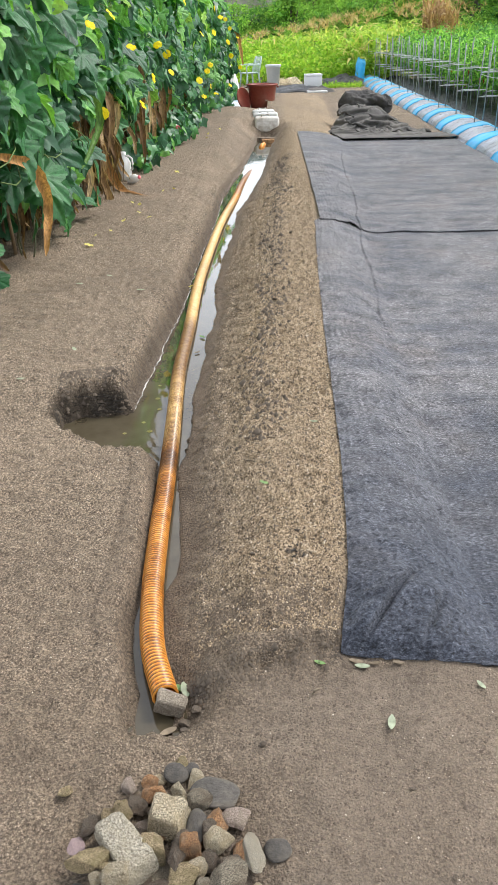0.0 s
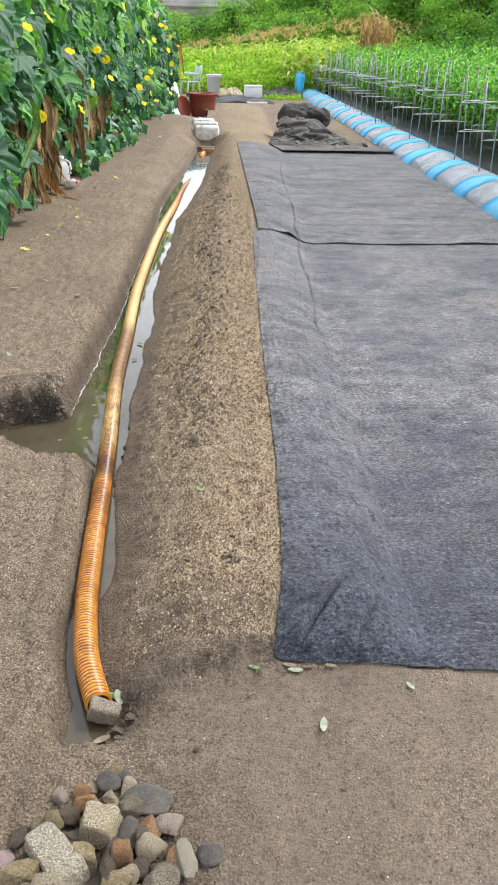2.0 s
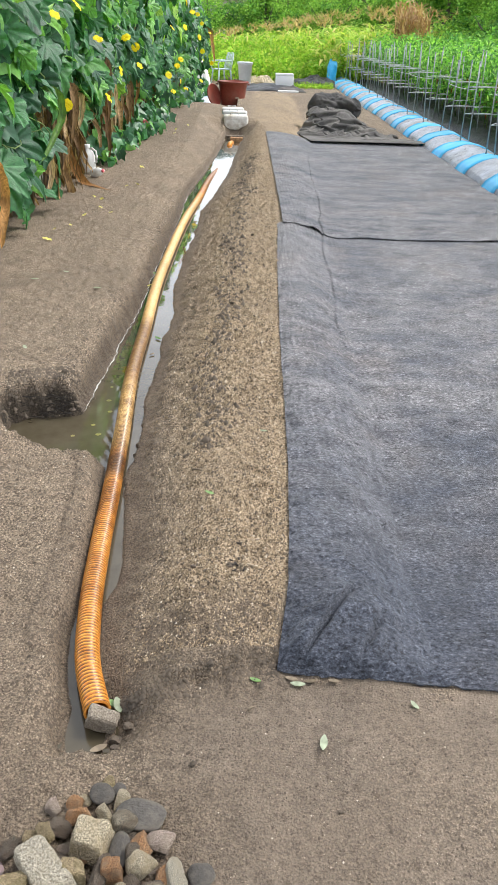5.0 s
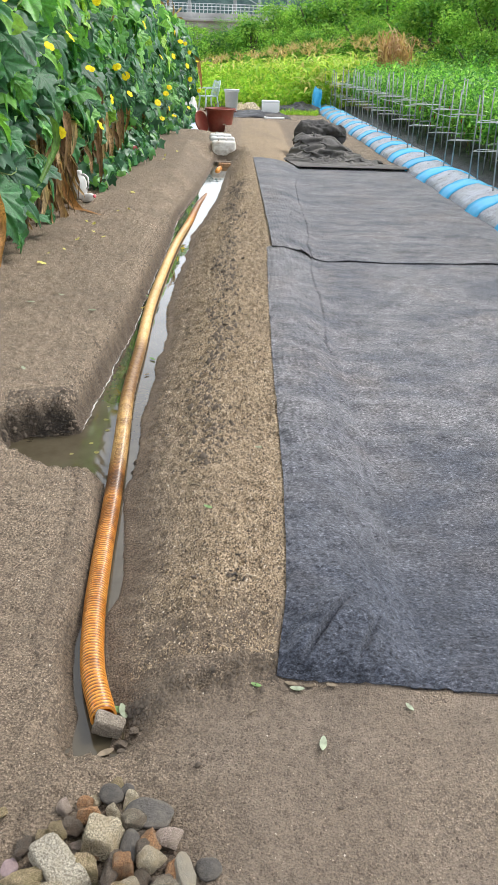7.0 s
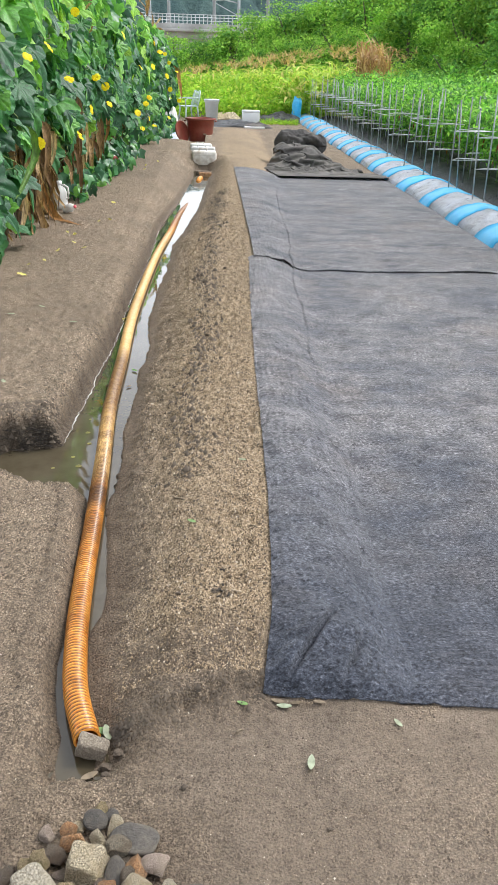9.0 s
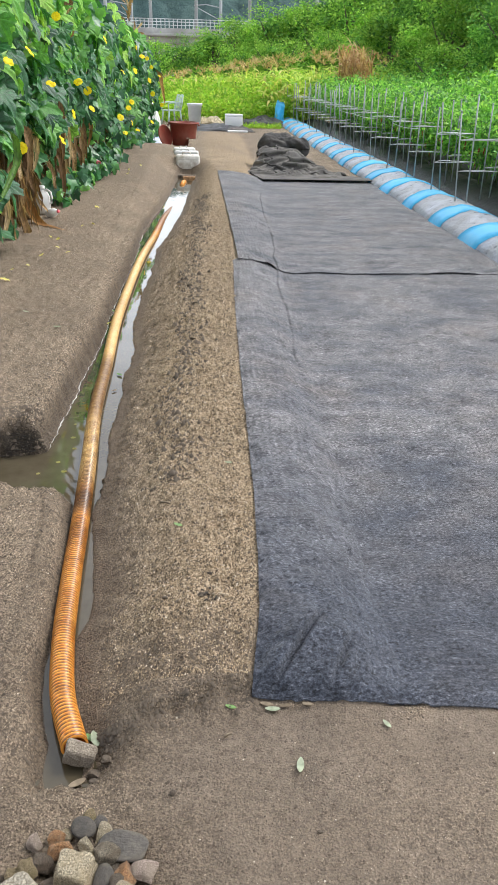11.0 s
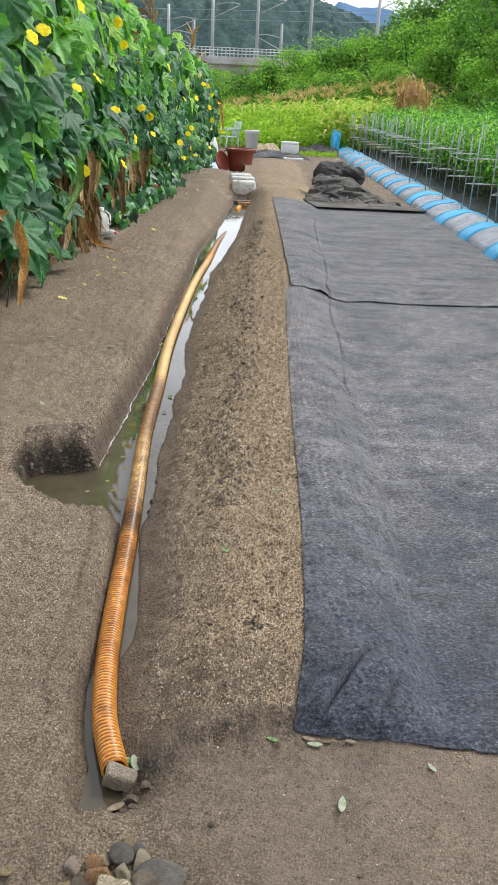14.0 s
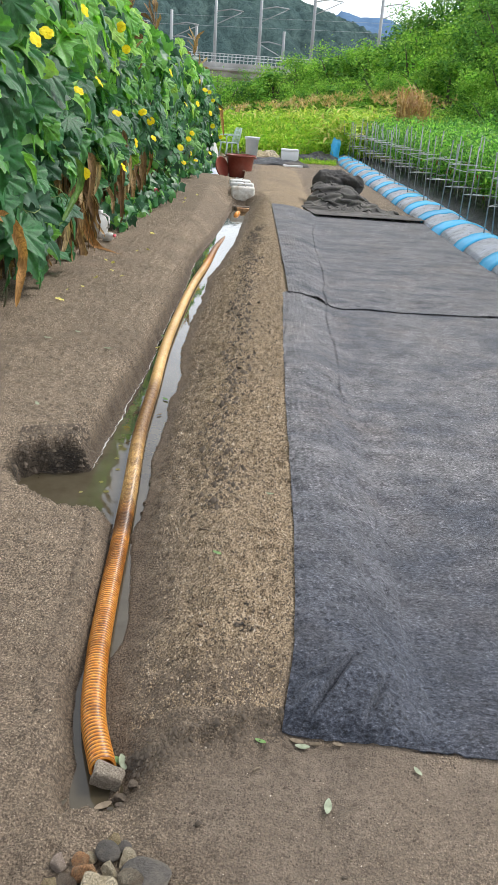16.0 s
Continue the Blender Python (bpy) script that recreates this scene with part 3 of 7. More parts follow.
def land(x, y):
    """Height, sandiness and dampness of the soil; dampness includes shade painted under the stones."""
    x, y = np.asarray(x, float), np.asarray(y, float)
    wob = (0.014 * fbm(x, y, 5.0, 3, 3) + 0.010 * fbm(x, y, 21.0, 5, 2)) * (0.35 + 0.65 * step((y - 2.3) / 1.0))
    xl, xr = np.interp(y, Y_L, X_L) + wob, np.interp(y, Y_R, X_R) - wob
    xm, xc = np.interp(y, Y_M, X_M), np.interp(y, Y_C, X_C)
    # heaped ridge on the right of the ditch
    toe = np.interp(x, [-0.4, -.23, -.12, .01, .16, 0.6], [1.50, 1.50, 1.49, 1.54, 1.57, 1.50])
    rise = (0.40 * step((y - toe - 0.030 * fbm(x, y, 11.0, 71, 3)) / 0.028) + 0.60 * step((y - toe) / 0.26)) * (1 - step((y - 20.0) / 4.0))
    lip = 0.02 * np.exp(-((y - toe) / 0.05) ** 2) * step((x + 0.3) / 0.1) * (1 - step((x - 0.12) / 0.1))
    d_r = x - xr
    up_w = np.interp(y, [1.6, 4.0, 9.0, 14], [0.36, 0.40, 0.42, 0.30])
    crest = (0.118 + 0.05 * step((y - 11) / 5)) * (1 + 0.16 * fbm(x * 0.6, y, 1.4, 11, 3))
    down = 1 - np.clip((x - xm - 0.04) / np.maximum(xc - xm - 0.04, 0.08), 0, 1) ** 2.3
    right = WATER + (-WATER + crest * rise * down) * np.where(d_r > 0, step(d_r / (up_w * (0.42 + 0.58 * rise)) * 0.82 + 0.12), 0)
    flat_r = crest * rise * down
    right = np.where(d_r > up_w * 1.08, flat_r, right)
    # left bank: low by the near end, higher past the side pit
    d_l = xl - x
    high = (0.105 * step((y - 2.98) / 0.34) + 0.13 * step((y - 7.5) / 6.5)) * (1 - step((y - 16.3) / 2.2))
    high = high * (0.75 + 0.25 * step(d_l / 0.5))
    bank_w = np.interp(y, [1.4, 2.7, 3.4, 6, 9, 14], [0.11, 0.10, 0.10, 0.14, 0.26, 0.48])
    shoulder = step(d_l / bank_w)
    left = WATER + (-WATER + high) * ((0.62 - 0.34 * step((y - 6) / 6)) * step(d_l / 0.055) + (0.38 + 0.34 * step((y - 6) / 6)) * shoulder)
    # bed
    bed = WATER - 0.05 * step(np.minimum(x - xl, xr - x) / 0.05)
    z = np.where(x <= xl, left, np.where(x >= xr, right, bed))
    # the ditch opens at y 1.36 and ends at 14.2
    shut = np.maximum(1 - step((y - 1.312 - 0.05 * fbm(x, y, 13.0, 12, 3)) / 0.035), step((y - 14.0) / 0.5))
    plain = np.where(x > (xl + xr) / 2, np.maximum(flat_r, 0), high)
    z = z * (1 - shut) + plain * shut
    # soft hollow round the near end
    z = z - 0.022 * np.exp(-(((x + 0.32) / 0.16) ** 2 + ((y - 1.42) / 0.18) ** 2)) * (z > WATER + 0.01)
    # side pit
    pw = 0.03 * fbm(x, y, 6.0, 21, 3)
    yn = np.interp(x, [-1.08, -1.0, -.88, -.68, -.5, -.3], [3.13, 3.03, 2.88, 2.78, 2.81, 2.82])
    yf = np.interp(x, [-1.08, -1.0, -.92, -.75, -.6, -.3], [3.12, 3.16, 3.23, 3.27, 3.27, 3.27])
    sd = np.maximum(np.maximum(yn - y, y - yf), -1.02 - x) + 0.6 * pw
    sd = sd + 0.034 * fbm(x, y, 13.0, 8, 4)
    cut = step(-sd / np.where(y > 3.1, 0.075, 0.045) + 0.45)
    z = np.where(x < xr, z * (1 - cut) + np.minimum(z, -0.15) * cut, z)
    # ground slopes gently, small bumps, clods
    dry = step((z - WATER - 0.01) / 0.05)
    close = 1 - 0.85 * step((y - 7.5) / 5)
    dry = dry * close
    z = z + lip * 0.8
    z = z + dry * (0.010 * fbm(x, y, 1.3, 2, 3) + 0.0045 * fbm(x, y, 11.0, 6, 3))
    sandy = step((x - xr - 0.10) / 0.20) * (1 - step((x - xc) / 0.1)) * step((y - 1.58 - 0.16 * fbm(x, y, 9.0, 15, 3)) / 0.26) * (1 - 0.25 * step((y - 9) / 8)) * (1 - step((y - 21) / 4))
    sandy = np.clip(sandy * (0.80 + 0.5 * fbm(x, y, 2.6, 14, 4)), 0, 1)
    near_w = np.where(x > xr, x - xr, np.where(x < xl, xl - x, 0))
    wet_y = step((y - 1.25) / 0.1) * (1 - step((y - 14.5) / 0.6))
    damp = (1 - step((near_w - np.where(x > xr, 0.03, 0.012)) / np.where(x > xr, 0.16 - 0.09 * step((y - 2.6) / 1.2), 0.055))) * wet_y
    fore = step((x + 0.28) / 0.25) * (1 - step((y - toe + 0.04 - 0.10 * fbm(x, y, 8.0, 73, 4)) / 0.10)) * step((y + 1) / 1.0)
    # Wet soil round the stone pile; shade between the stones painted in too.
    damp = np.maximum(damp, 0.9 * np.exp(-(((x + 0.27) / 0.34) ** 4 + ((y - 1.0) / 0.26) ** 4)))
    damp = np.maximum(damp, 0.85 * np.exp(-(((x + 0.2) / 0.22) ** 2 + ((y - 1.42) / 0.14) ** 2)))
    wallmask = step(d_l / 0.015) * (1 - step((d_l - 0.07) / 0.06)) * step((y - 3.0) / 0.2) * (x < xl)
    # smooth trodden shoulder beside the near ditch, with a drawn groove
    sh = np.exp(-((d_l - 0.09) / 0.05) ** 2) * (y < 2.75) * (y > 1.4)
    damp = np.maximum(damp, 0.6 * sh)
    z = z - 0.007 * np.exp(-((d_l - 0.115 - 0.01 * fbm(y, y * 0, 3, 51, 2)) / 0.009) ** 2) * (y < 2.7) * (y > 1.45) * (x < xl)
    damp = np.maximum(damp, step(-sd / 0.035 + 0.9) * (x < xr) * 1.0)
    damp = np.maximum(damp, 0.75 * np.exp(-(((x + 0.06) / 0.24) ** 4 + ((y - 1.60) / 0.20) ** 4)))
    damp = np.maximum(damp, 0.62 * (1 - step((y - 1.35) / 1.1)) * (1 - step((x + 0.30) / 0.10)) * step((y + 0.5) / 0.6))
    damp = np.clip(damp * (1 + 0.5 * fbm(x, y, 6, 31, 4)), 0, 1)
    damp = np.maximum(damp, 0.38 * step((fbm(x, y, 1.1, 41, 5) + 0.05) / 0.35) * (1 - sandy))
    lumpy = step((x - xr) / 0.04) * (1 - step((x - xr - 0.22) / 0.15)) * step((y - 1.45) / 0.1)
    z = z + 0.024 * wallmask * fbm(x, y, 26.0, 87, 3) + 0.03 * np.exp(-(sd / 0.05) ** 2) * (x < xr - 0.1) * fbm(x, y, 24.0, 88, 3)
    z = z + dry * (0.0100 + 0.0065 * sandy + 0.007 * cut - 0.004 * fore) * fbm(x, y, 34.0, 9, 3) + 0.010 * sandy * close * fbm(x, y, 15.0, 19, 3) + dry * (0.013 + 0.018 * lumpy - 0.008 * fore) * (0.35 - np.abs(fbm(x, y, 13.0, 77, 3)))
    z = z - dry * (0.004 * sandy + 0.004 - 0.003 * fore) * step((fbm(x, y, 26.0, 57, 2) - 0.22) / 0.25)
    # Pit and left ditch wall: dark topsoil plus painted shade.
    dark_tone = np.clip(step(-sd / 0.035 + 1.05) * (x < xr) * step((z - WATER + 0.02) / 0.03), 0, 1) * (1 - step((z - 0.045) / 0.05))
    wall = (1 - step((d_l - 0.025) / 0.04)) * step((y - 3.0) / 0.2) * (1 - step((y - 8) / 3))
    land.packed = np.clip(fore * (0.85 + 0.5 * fbm(x, y, 2.2, 45, 4)), 0, 1)
    land.dark_tone = np.maximum(dark_tone, 0.28 * wall * (x < xl)) * (0.8 + 0.3 * fbm(x, y, 12, 61, 3))
    return z, sandy, damp


def ground_z(x, y):
    i = min(max(int(np.searchsorted(gx, x)) - 1, 0), len(gx) - 2)
    j = min(max(int(np.searchsorted(gy, y)) - 1, 0), len(gy) - 2)
    u, w = (x - gx[i]) / (gx[i + 1] - gx[i]), (y - gy[j]) / (gy[j + 1] - gy[j])
    return float((ZZ[j, i] * (1 - u) + ZZ[j, i + 1] * u) * (1 - w) + (ZZ[j + 1, i] * (1 - u) + ZZ[j + 1, i + 1] * u) * w)


def axis(knots):
    """Coordinates with their own pace between knots of (place, pace)."""
    out = [knots[0][0]]
    for (a, sa), (b, sb) in zip(knots, knots[1:]):
        p = a
        while p < b - 1e-6:
            k = (p - a) / (b - a)
            p += sa * (1 - k) + sb * k
            out.append(min(p, b))
    return np.array(out)


gx = axis([(-3000, 900), (-60, 15), (-6, 0.5), (-2.2, 0.05), (-1.12, 0.012), (-0.80, 0.010), (0.26, 0.010), (0.45, 0.022), (1.3, 0.05), (2.7, 0.2), (8, 1.0), (60, 15), (3000, 900)])
gy = axis([(-600, 200), (-5, 1.0), (0.4, 0.06), (0.85, 0.010), (3.6, 0.011), (6, 0.025), (11, 0.06), (16, 0.12), (30, 0.8), (120, 20), (3200, 900)])
XX, YY = np.meshgrid(gx, gy)
ZZ, SS, DD = land(XX, YY)
PP, KK = land.dark_tone, land.packed
nx = len(gx)
gv = np.stack([XX.ravel(), YY.ravel(), ZZ.ravel()], 1)
ii = (np.arange(len(gy) - 1)[:, None] * nx + np.arange(nx - 1)[None]).ravel()
gf = np.stack([ii, ii + 1, ii + nx + 1, ii + nx], 1)
me = bpy.data.meshes.new("ground")
me.from_pydata(gv.tolist(), [], gf.tolist())
for key, arr in (("sandy", SS), ("damp", DD), ("dark_tone", np.clip(PP, 0, 1)), ("packed", KK)):
    me.attributes.new(key, 'FLOAT', 'POINT').data.foreach_set("value", arr.ravel().astype(np.float32))
me.materials.append(M["soil"])
me.polygons.foreach_set("use_smooth", [True] * len(me.polygons))
ground = tagged(new("ground", me), "brown sandy soil with a dug ditch and pit", "soil", kind="structure")

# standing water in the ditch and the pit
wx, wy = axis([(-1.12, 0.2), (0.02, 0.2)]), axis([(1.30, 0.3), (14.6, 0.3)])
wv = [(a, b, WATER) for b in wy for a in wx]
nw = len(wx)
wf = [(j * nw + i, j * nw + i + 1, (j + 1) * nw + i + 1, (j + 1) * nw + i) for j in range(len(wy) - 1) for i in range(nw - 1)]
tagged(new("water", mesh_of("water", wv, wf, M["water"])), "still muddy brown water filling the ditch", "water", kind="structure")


# sky reflection along the left shore, modelled as a thin pale strip
def shoreline():
    ys = np.arange(3.30, 8.6, 0.02)
    xs = np.linspace(-0.95, -0.45, 700)
    pts = []
    for y in ys:
        zz = land(xs, np.full_like(xs, y))[0]
        wet = np.where(zz < WATER)[0]
        if len(wet):
            pts.append((xs[wet[0]] + 0.004, y))
    v, f = [], []
    for i, (x, y) in enumerate(pts):
        w = 0.0022 * (0.4 + abs(float(noise.noise(Vector((y * 6, 0, 0))))) * 2.2)
        v += [(x - w, y, WATER + 0.003), (x + w, y, WATER + 0.003)]
        if i and abs(x - pts[i - 1][0]) < 0.05:
            f.append((2 * i - 2, 2 * i - 1, 2 * i + 1, 2 * i))
    return mesh_of("scum_line", v, f, M["sky_glint"])


tagged(new("scum_line", shoreline()), "thin pale strip for the sky's reflection along the water's edge", "scum", kind="stuff")

# ---------------------------------------------------------------- weed mats
def weed_mat(name, y0, y1, left, right, lift, label, near_slope=0.0, lifted=False):
    """A felt sheet draped on the soil, with a hem, thickness and low wrinkles."""
    us = np.concatenate([np.linspace(0, 0.22, 120), np.linspace(0.23, 1, 60)])
    vs = axis([(y0, 0.007), (y0 + 0.5, 0.010), (min(y0 + 3, y1), 0.03), (y1, 0.09)])
    U, V = np.meshgrid(us, vs)
    lx = np.interp(V, *left) + 0.006 * fbm(V, V * 0, 3.0, 5, 3)
    rx = right + 0.05 * fbm(V, V * 0, 0.6, 9, 2)
    X = lx + (rx - lx) * U
    k = np.clip(1 - (V - y0) / 0.5, 0, 1)
    Y = V + near_slope * (X - 0.15) * k + 0.010 * fbm(X, X * 0, 2.2, 13, 3) * k
    # the sheet bridges small unevenness, so it follows a smoothed soil
    near = [land(X + a, Y + b)[0] for a in (-0.03, 0, 0.03) for b in (-0.03, 0, 0.03)]
    Z = 0.35 * sum(near) / 9 + 0.65 * np.maximum.reduce(near)
    xc = np.interp(Y, Y_C, X_C)
    Z = np.maximum(Z, 0.0) + lift
    Z = Z + 0.006 * fbm(X * 1.0, Y * 0.5, 2.4, 23, 3) + 0.0035 * fbm(X * 0.6, Y * 1.6, 6.0, 33, 2)
    # long crease at the foot of the ridge
    cr = X - xc + 0.02 - 0.035 * fbm(Y, Y * 0, 2.2, 17, 3)
    Z = Z + (0.013 * np.where(cr > 0, np.exp(-(cr / 0.05) ** 2), np.exp(-(cr / 0.008) ** 2)) - 0.006 * np.exp(-((cr + 0.015) / 0.010) ** 2)) * (0.3 + 0.7 * step((fbm(Y, Y * 0, 1.2, 27, 2) + 0.3) / 0.4)) * step((Y - 1.95) / 0.5)
    # folds fanning out from the near corner
    if near_slope:
        for ax, ay, bx, by, wdt, hgt in ((0.188, 1.545, 0.375, 1.80, 0.050, 0.034), (0.36, 1.56, 0.46, 1.76, 0.05, 0.016)):
            dx, dy = bx - ax, by - ay
            q = ((X - ax) * dx + (Y - ay) * dy) / (dx * dx + dy * dy)
            s = ((X - ax) * dy - (Y - ay) * dx) / math.hypot(dx, dy)
            along = step((q + 0.15) / 0.2) * (1 - step((q - 0.6) / 0.5))
            Z = Z + hgt * along * (np.where(s < 0, np.exp(-(s / wdt) ** 2), 0.75 * np.exp(-(s / 0.06) ** 2) + 0.25 * np.exp(-(s / 0.008) ** 2)) - 0.95 * np.exp(-((s - 0.012) / 0.0075) ** 2))
        Z = np.maximum(Z, near[4] + 0.007)
    ed = np.minimum(np.minimum(X - lx, rx - X), Y - Y[0:1, :])
    e = np.exp(-(np.maximum(ed, 0) / 0.03) ** 2)
    if not lifted:
        Z = Z * (1 - e) + (near[4] + 0.009) * e
    if lifted:
        flap = np.exp(-((Y - y0) / 0.05) ** 2)
        Z = Z + flap * (0.001 + 0.024 * np.maximum(fbm(X, X * 0, 3.1, 3, 2), 0) + 0.02 * np.exp(-((X - 0.62) / 0.08) ** 2))
    n = len(us)
    top = np.stack([X.ravel(), Y.ravel(), Z.ravel()], 1)
    low = top - np.array([0, 0, 0.004])
    i0 = (np.arange(len(vs) - 1)[:, None] * n + np.arange(n - 1)[None]).ravel()
    f = np.stack([i0, i0 + 1, i0 + n + 1, i0 + n], 1)
    N = len(top)
    rim = list(range(n)) + [j * n + n - 1 for j in range(1, len(vs))] + [(len(vs) - 1) * n + i for i in range(n - 2, -1, -1)] + [j * n for j in range(len(vs) - 2, 0, -1)]
    rn = len(rim)
    edge_v = np.concatenate([top[rim], low[rim]])
    side = [(N + rn + a, N + rn + (a + 1) % rn, N + (a + 1) % rn, N + a) for a in range(rn)]
    ob = new(name, mesh_of(name, np.concatenate([top, edge_v]), f.tolist() + side, M["felt"]))
    return tagged(ob, label, "weed mat", "weed mats on the path")


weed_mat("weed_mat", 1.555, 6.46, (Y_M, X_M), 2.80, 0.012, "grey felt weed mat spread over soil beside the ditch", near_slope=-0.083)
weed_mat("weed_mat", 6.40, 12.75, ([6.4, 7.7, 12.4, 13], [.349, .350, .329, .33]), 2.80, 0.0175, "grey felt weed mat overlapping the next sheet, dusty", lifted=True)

# ---------------------------------------------------------------- corrugated pipe
PY = [1.470, 1.62, 1.866, 2.167, 2.544, 3.031, 3.684, 4.39, 5.22, 6.172, 7.48, 8.492, 9.788, 10.7]
PX = [-.313, -.364, -.405, -.429, -.449, -.479, -.524, -.538, -.561, -.554, -.518, -.458, -.401, -.325]
PZ = [-.052, -.056, -.060, -.062, -.064, -.066, -.068, -.066, -.064, -.066, -.070, -.080, -.098, -.128]


def smooth_line(ys, vals, at):
    """A smooth curve through the knots (Catmull-Rom by slopes)."""
    ys, vals = np.array(ys), np.array(vals)
    s = np.gradient(vals, ys)
    k = np.clip(np.searchsorted(ys, at) - 1, 0, len(ys) - 2)
    h = ys[k + 1] - ys[k]
    t = (at - ys[k]) / h
    return (vals[k] * (2 * t**3 - 3 * t**2 + 1) + s[k] * h * (t**3 - 2 * t**2 + t) + vals[k + 1] * (3 * t**2 - 2 * t**3) + s[k + 1] * h * (t**3 - t**2))


def drain_pipe():
    pitch, per, seg = 0.0122, 5, 24
    n = int((PY[-1] - PY[0]) / pitch) * per
    ys = np.linspace(PY[0], PY[-1], n)
    pts = np.stack([smooth_line(PY, PX, ys), ys, smooth_line(PY, PZ, ys)], 1)
    wave = 0.5 + 0.5 * np.cos(2 * np.pi * np.arange(n) / per)
    deep = np.interp(ys, [1.4, 2.8, 3.4, 3.8, 12], [0.0050, 0.0045, 0.0030, 0.0014, 0.0012])
    v, f = tube_data(pts, 0.0360 - deep * (1 - wave ** 0.6), seg, caps=False)
    ob = thing("drain_pipe", (0, 0, 0), "long orange corrugated plastic drain pipe lying in muddy water", "pipe")
    wall = mesh_of("corrugated_wall", v, f, M["pipe"])
    muck = 0.30 * step((fbm(ys, ys * 0, 1.3, 3, 3) - 0.05) / 0.25)
    muck = np.maximum(muck, 1.0 * np.exp(-((ys - 4.0) / 0.55) ** 6))
    muck = np.maximum(muck, 1.0 * np.exp(-((ys - 2.72) / 0.11) ** 4))
    muck = np.maximum(muck, 0.9 * step((ys - 8.2) / 1.0))
    muck = muck * (1 - 0.85 * np.exp(-((ys - 4.9) / 0.4) ** 4))
    ang = 2 * np.pi * np.arange(seg) / seg
    # The lower half gets the same brown as the smears.
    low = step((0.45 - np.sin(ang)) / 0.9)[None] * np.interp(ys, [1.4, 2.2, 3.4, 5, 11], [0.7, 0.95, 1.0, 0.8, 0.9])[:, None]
    grime = 0.75 * step((fbm(ys[:, None] * np.ones(seg), np.sin(ang)[None] * 0.06 + 0 * ys[:, None], 9.0, 13, 4) + 0.06) / 0.3)
    flat = np.ones((1, seg))
    grime = np.maximum(grime, 0.9 * np.exp(-((ys - 2.74) / 0.08) ** 4)[:, None])
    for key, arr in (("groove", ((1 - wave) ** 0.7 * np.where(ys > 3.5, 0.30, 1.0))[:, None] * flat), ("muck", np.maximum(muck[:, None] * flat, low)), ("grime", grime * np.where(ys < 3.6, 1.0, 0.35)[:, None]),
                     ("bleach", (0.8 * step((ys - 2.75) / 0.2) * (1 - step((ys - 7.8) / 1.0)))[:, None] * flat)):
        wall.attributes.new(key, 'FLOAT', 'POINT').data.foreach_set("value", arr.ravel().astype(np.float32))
    piece("corrugated_wall", wall, ob)
    # inner wall by the open end
    vi, fi = tube_data(pts[:60], 0.0290, seg, caps=False)
    heap = Heap()
    heap.add(vi, [tuple(reversed(a)) for a in fi])
    heap.add([vi[k] for k in range(seg)] + [v[k] for k in range(seg)], [(k, (k + 1) % seg, seg + (k + 1) % seg, seg + k) for k in range(seg)])
    piece("inner_wall", heap.mesh("inner_wall", M["pipe"], True), ob)
    return ob


drain_pipe()


# ---------------------------------------------------------------- stones
def rock_mesh(name, material, seed, rounded=False, level=4):
    """A stone of unit size: a lump cut by random planes, or a water-worn oval."""
    rnd = random.Random(seed)
    bm = bmesh.new()
    bmesh.ops.create_icosphere(bm, subdivisions=level, radius=0.5)
    planes = []
    if not rounded:
        for _ in range(8):
            d = Vector((rnd.gauss(0, 1), rnd.gauss(0, 1), rnd.gauss(0, 1))).normalized()
            planes.append((d, rnd.uniform(0.20, 0.36)))
    off = Vector((rnd.uniform(0, 50), rnd.uniform(0, 50), rnd.uniform(0, 50)))
    for v in bm.verts:
        for d, h in planes:
            k = v.co.dot(d) - h
            if k > 0:
                v.co -= d * k
        v.co += v.co.normalized() * ((0.030 * noise.fractal(v.co * 6.0 + off, 0.9, 2.0, 4) + 0.02 * noise.noise(v.co * 2.5 + off)) if not rounded else 0.09 * noise.noise(v.co * 2.0 + off))
    me = bpy.data.meshes.new(name)
    bm.to_mesh(me)
    bm.free()
    me.materials.append(material)
    me.polygons.foreach_set("use_smooth", [rounded] * len(me.polygons))
    return me


STONE_WORDS = {"granite": "pale speckled angular granite stone in a pile", "granite_white": "whitish rough granite stone in a pile",
               "granite_grey": "grey granite stone in a pile", "slate": "smooth dark grey river stone", "slate_slab": "flat grey slab stone in a pile",
               "basalt": "dark brown-grey angular stone in a pile", "ochre": "yellowish brown rough stone in a pile",
               "rust": "rusty orange-brown stone in a pile", "pink": "pinkish tan stone in a pile", "mauve": "thin mauve broken tile on soil"}
placed_stones = []


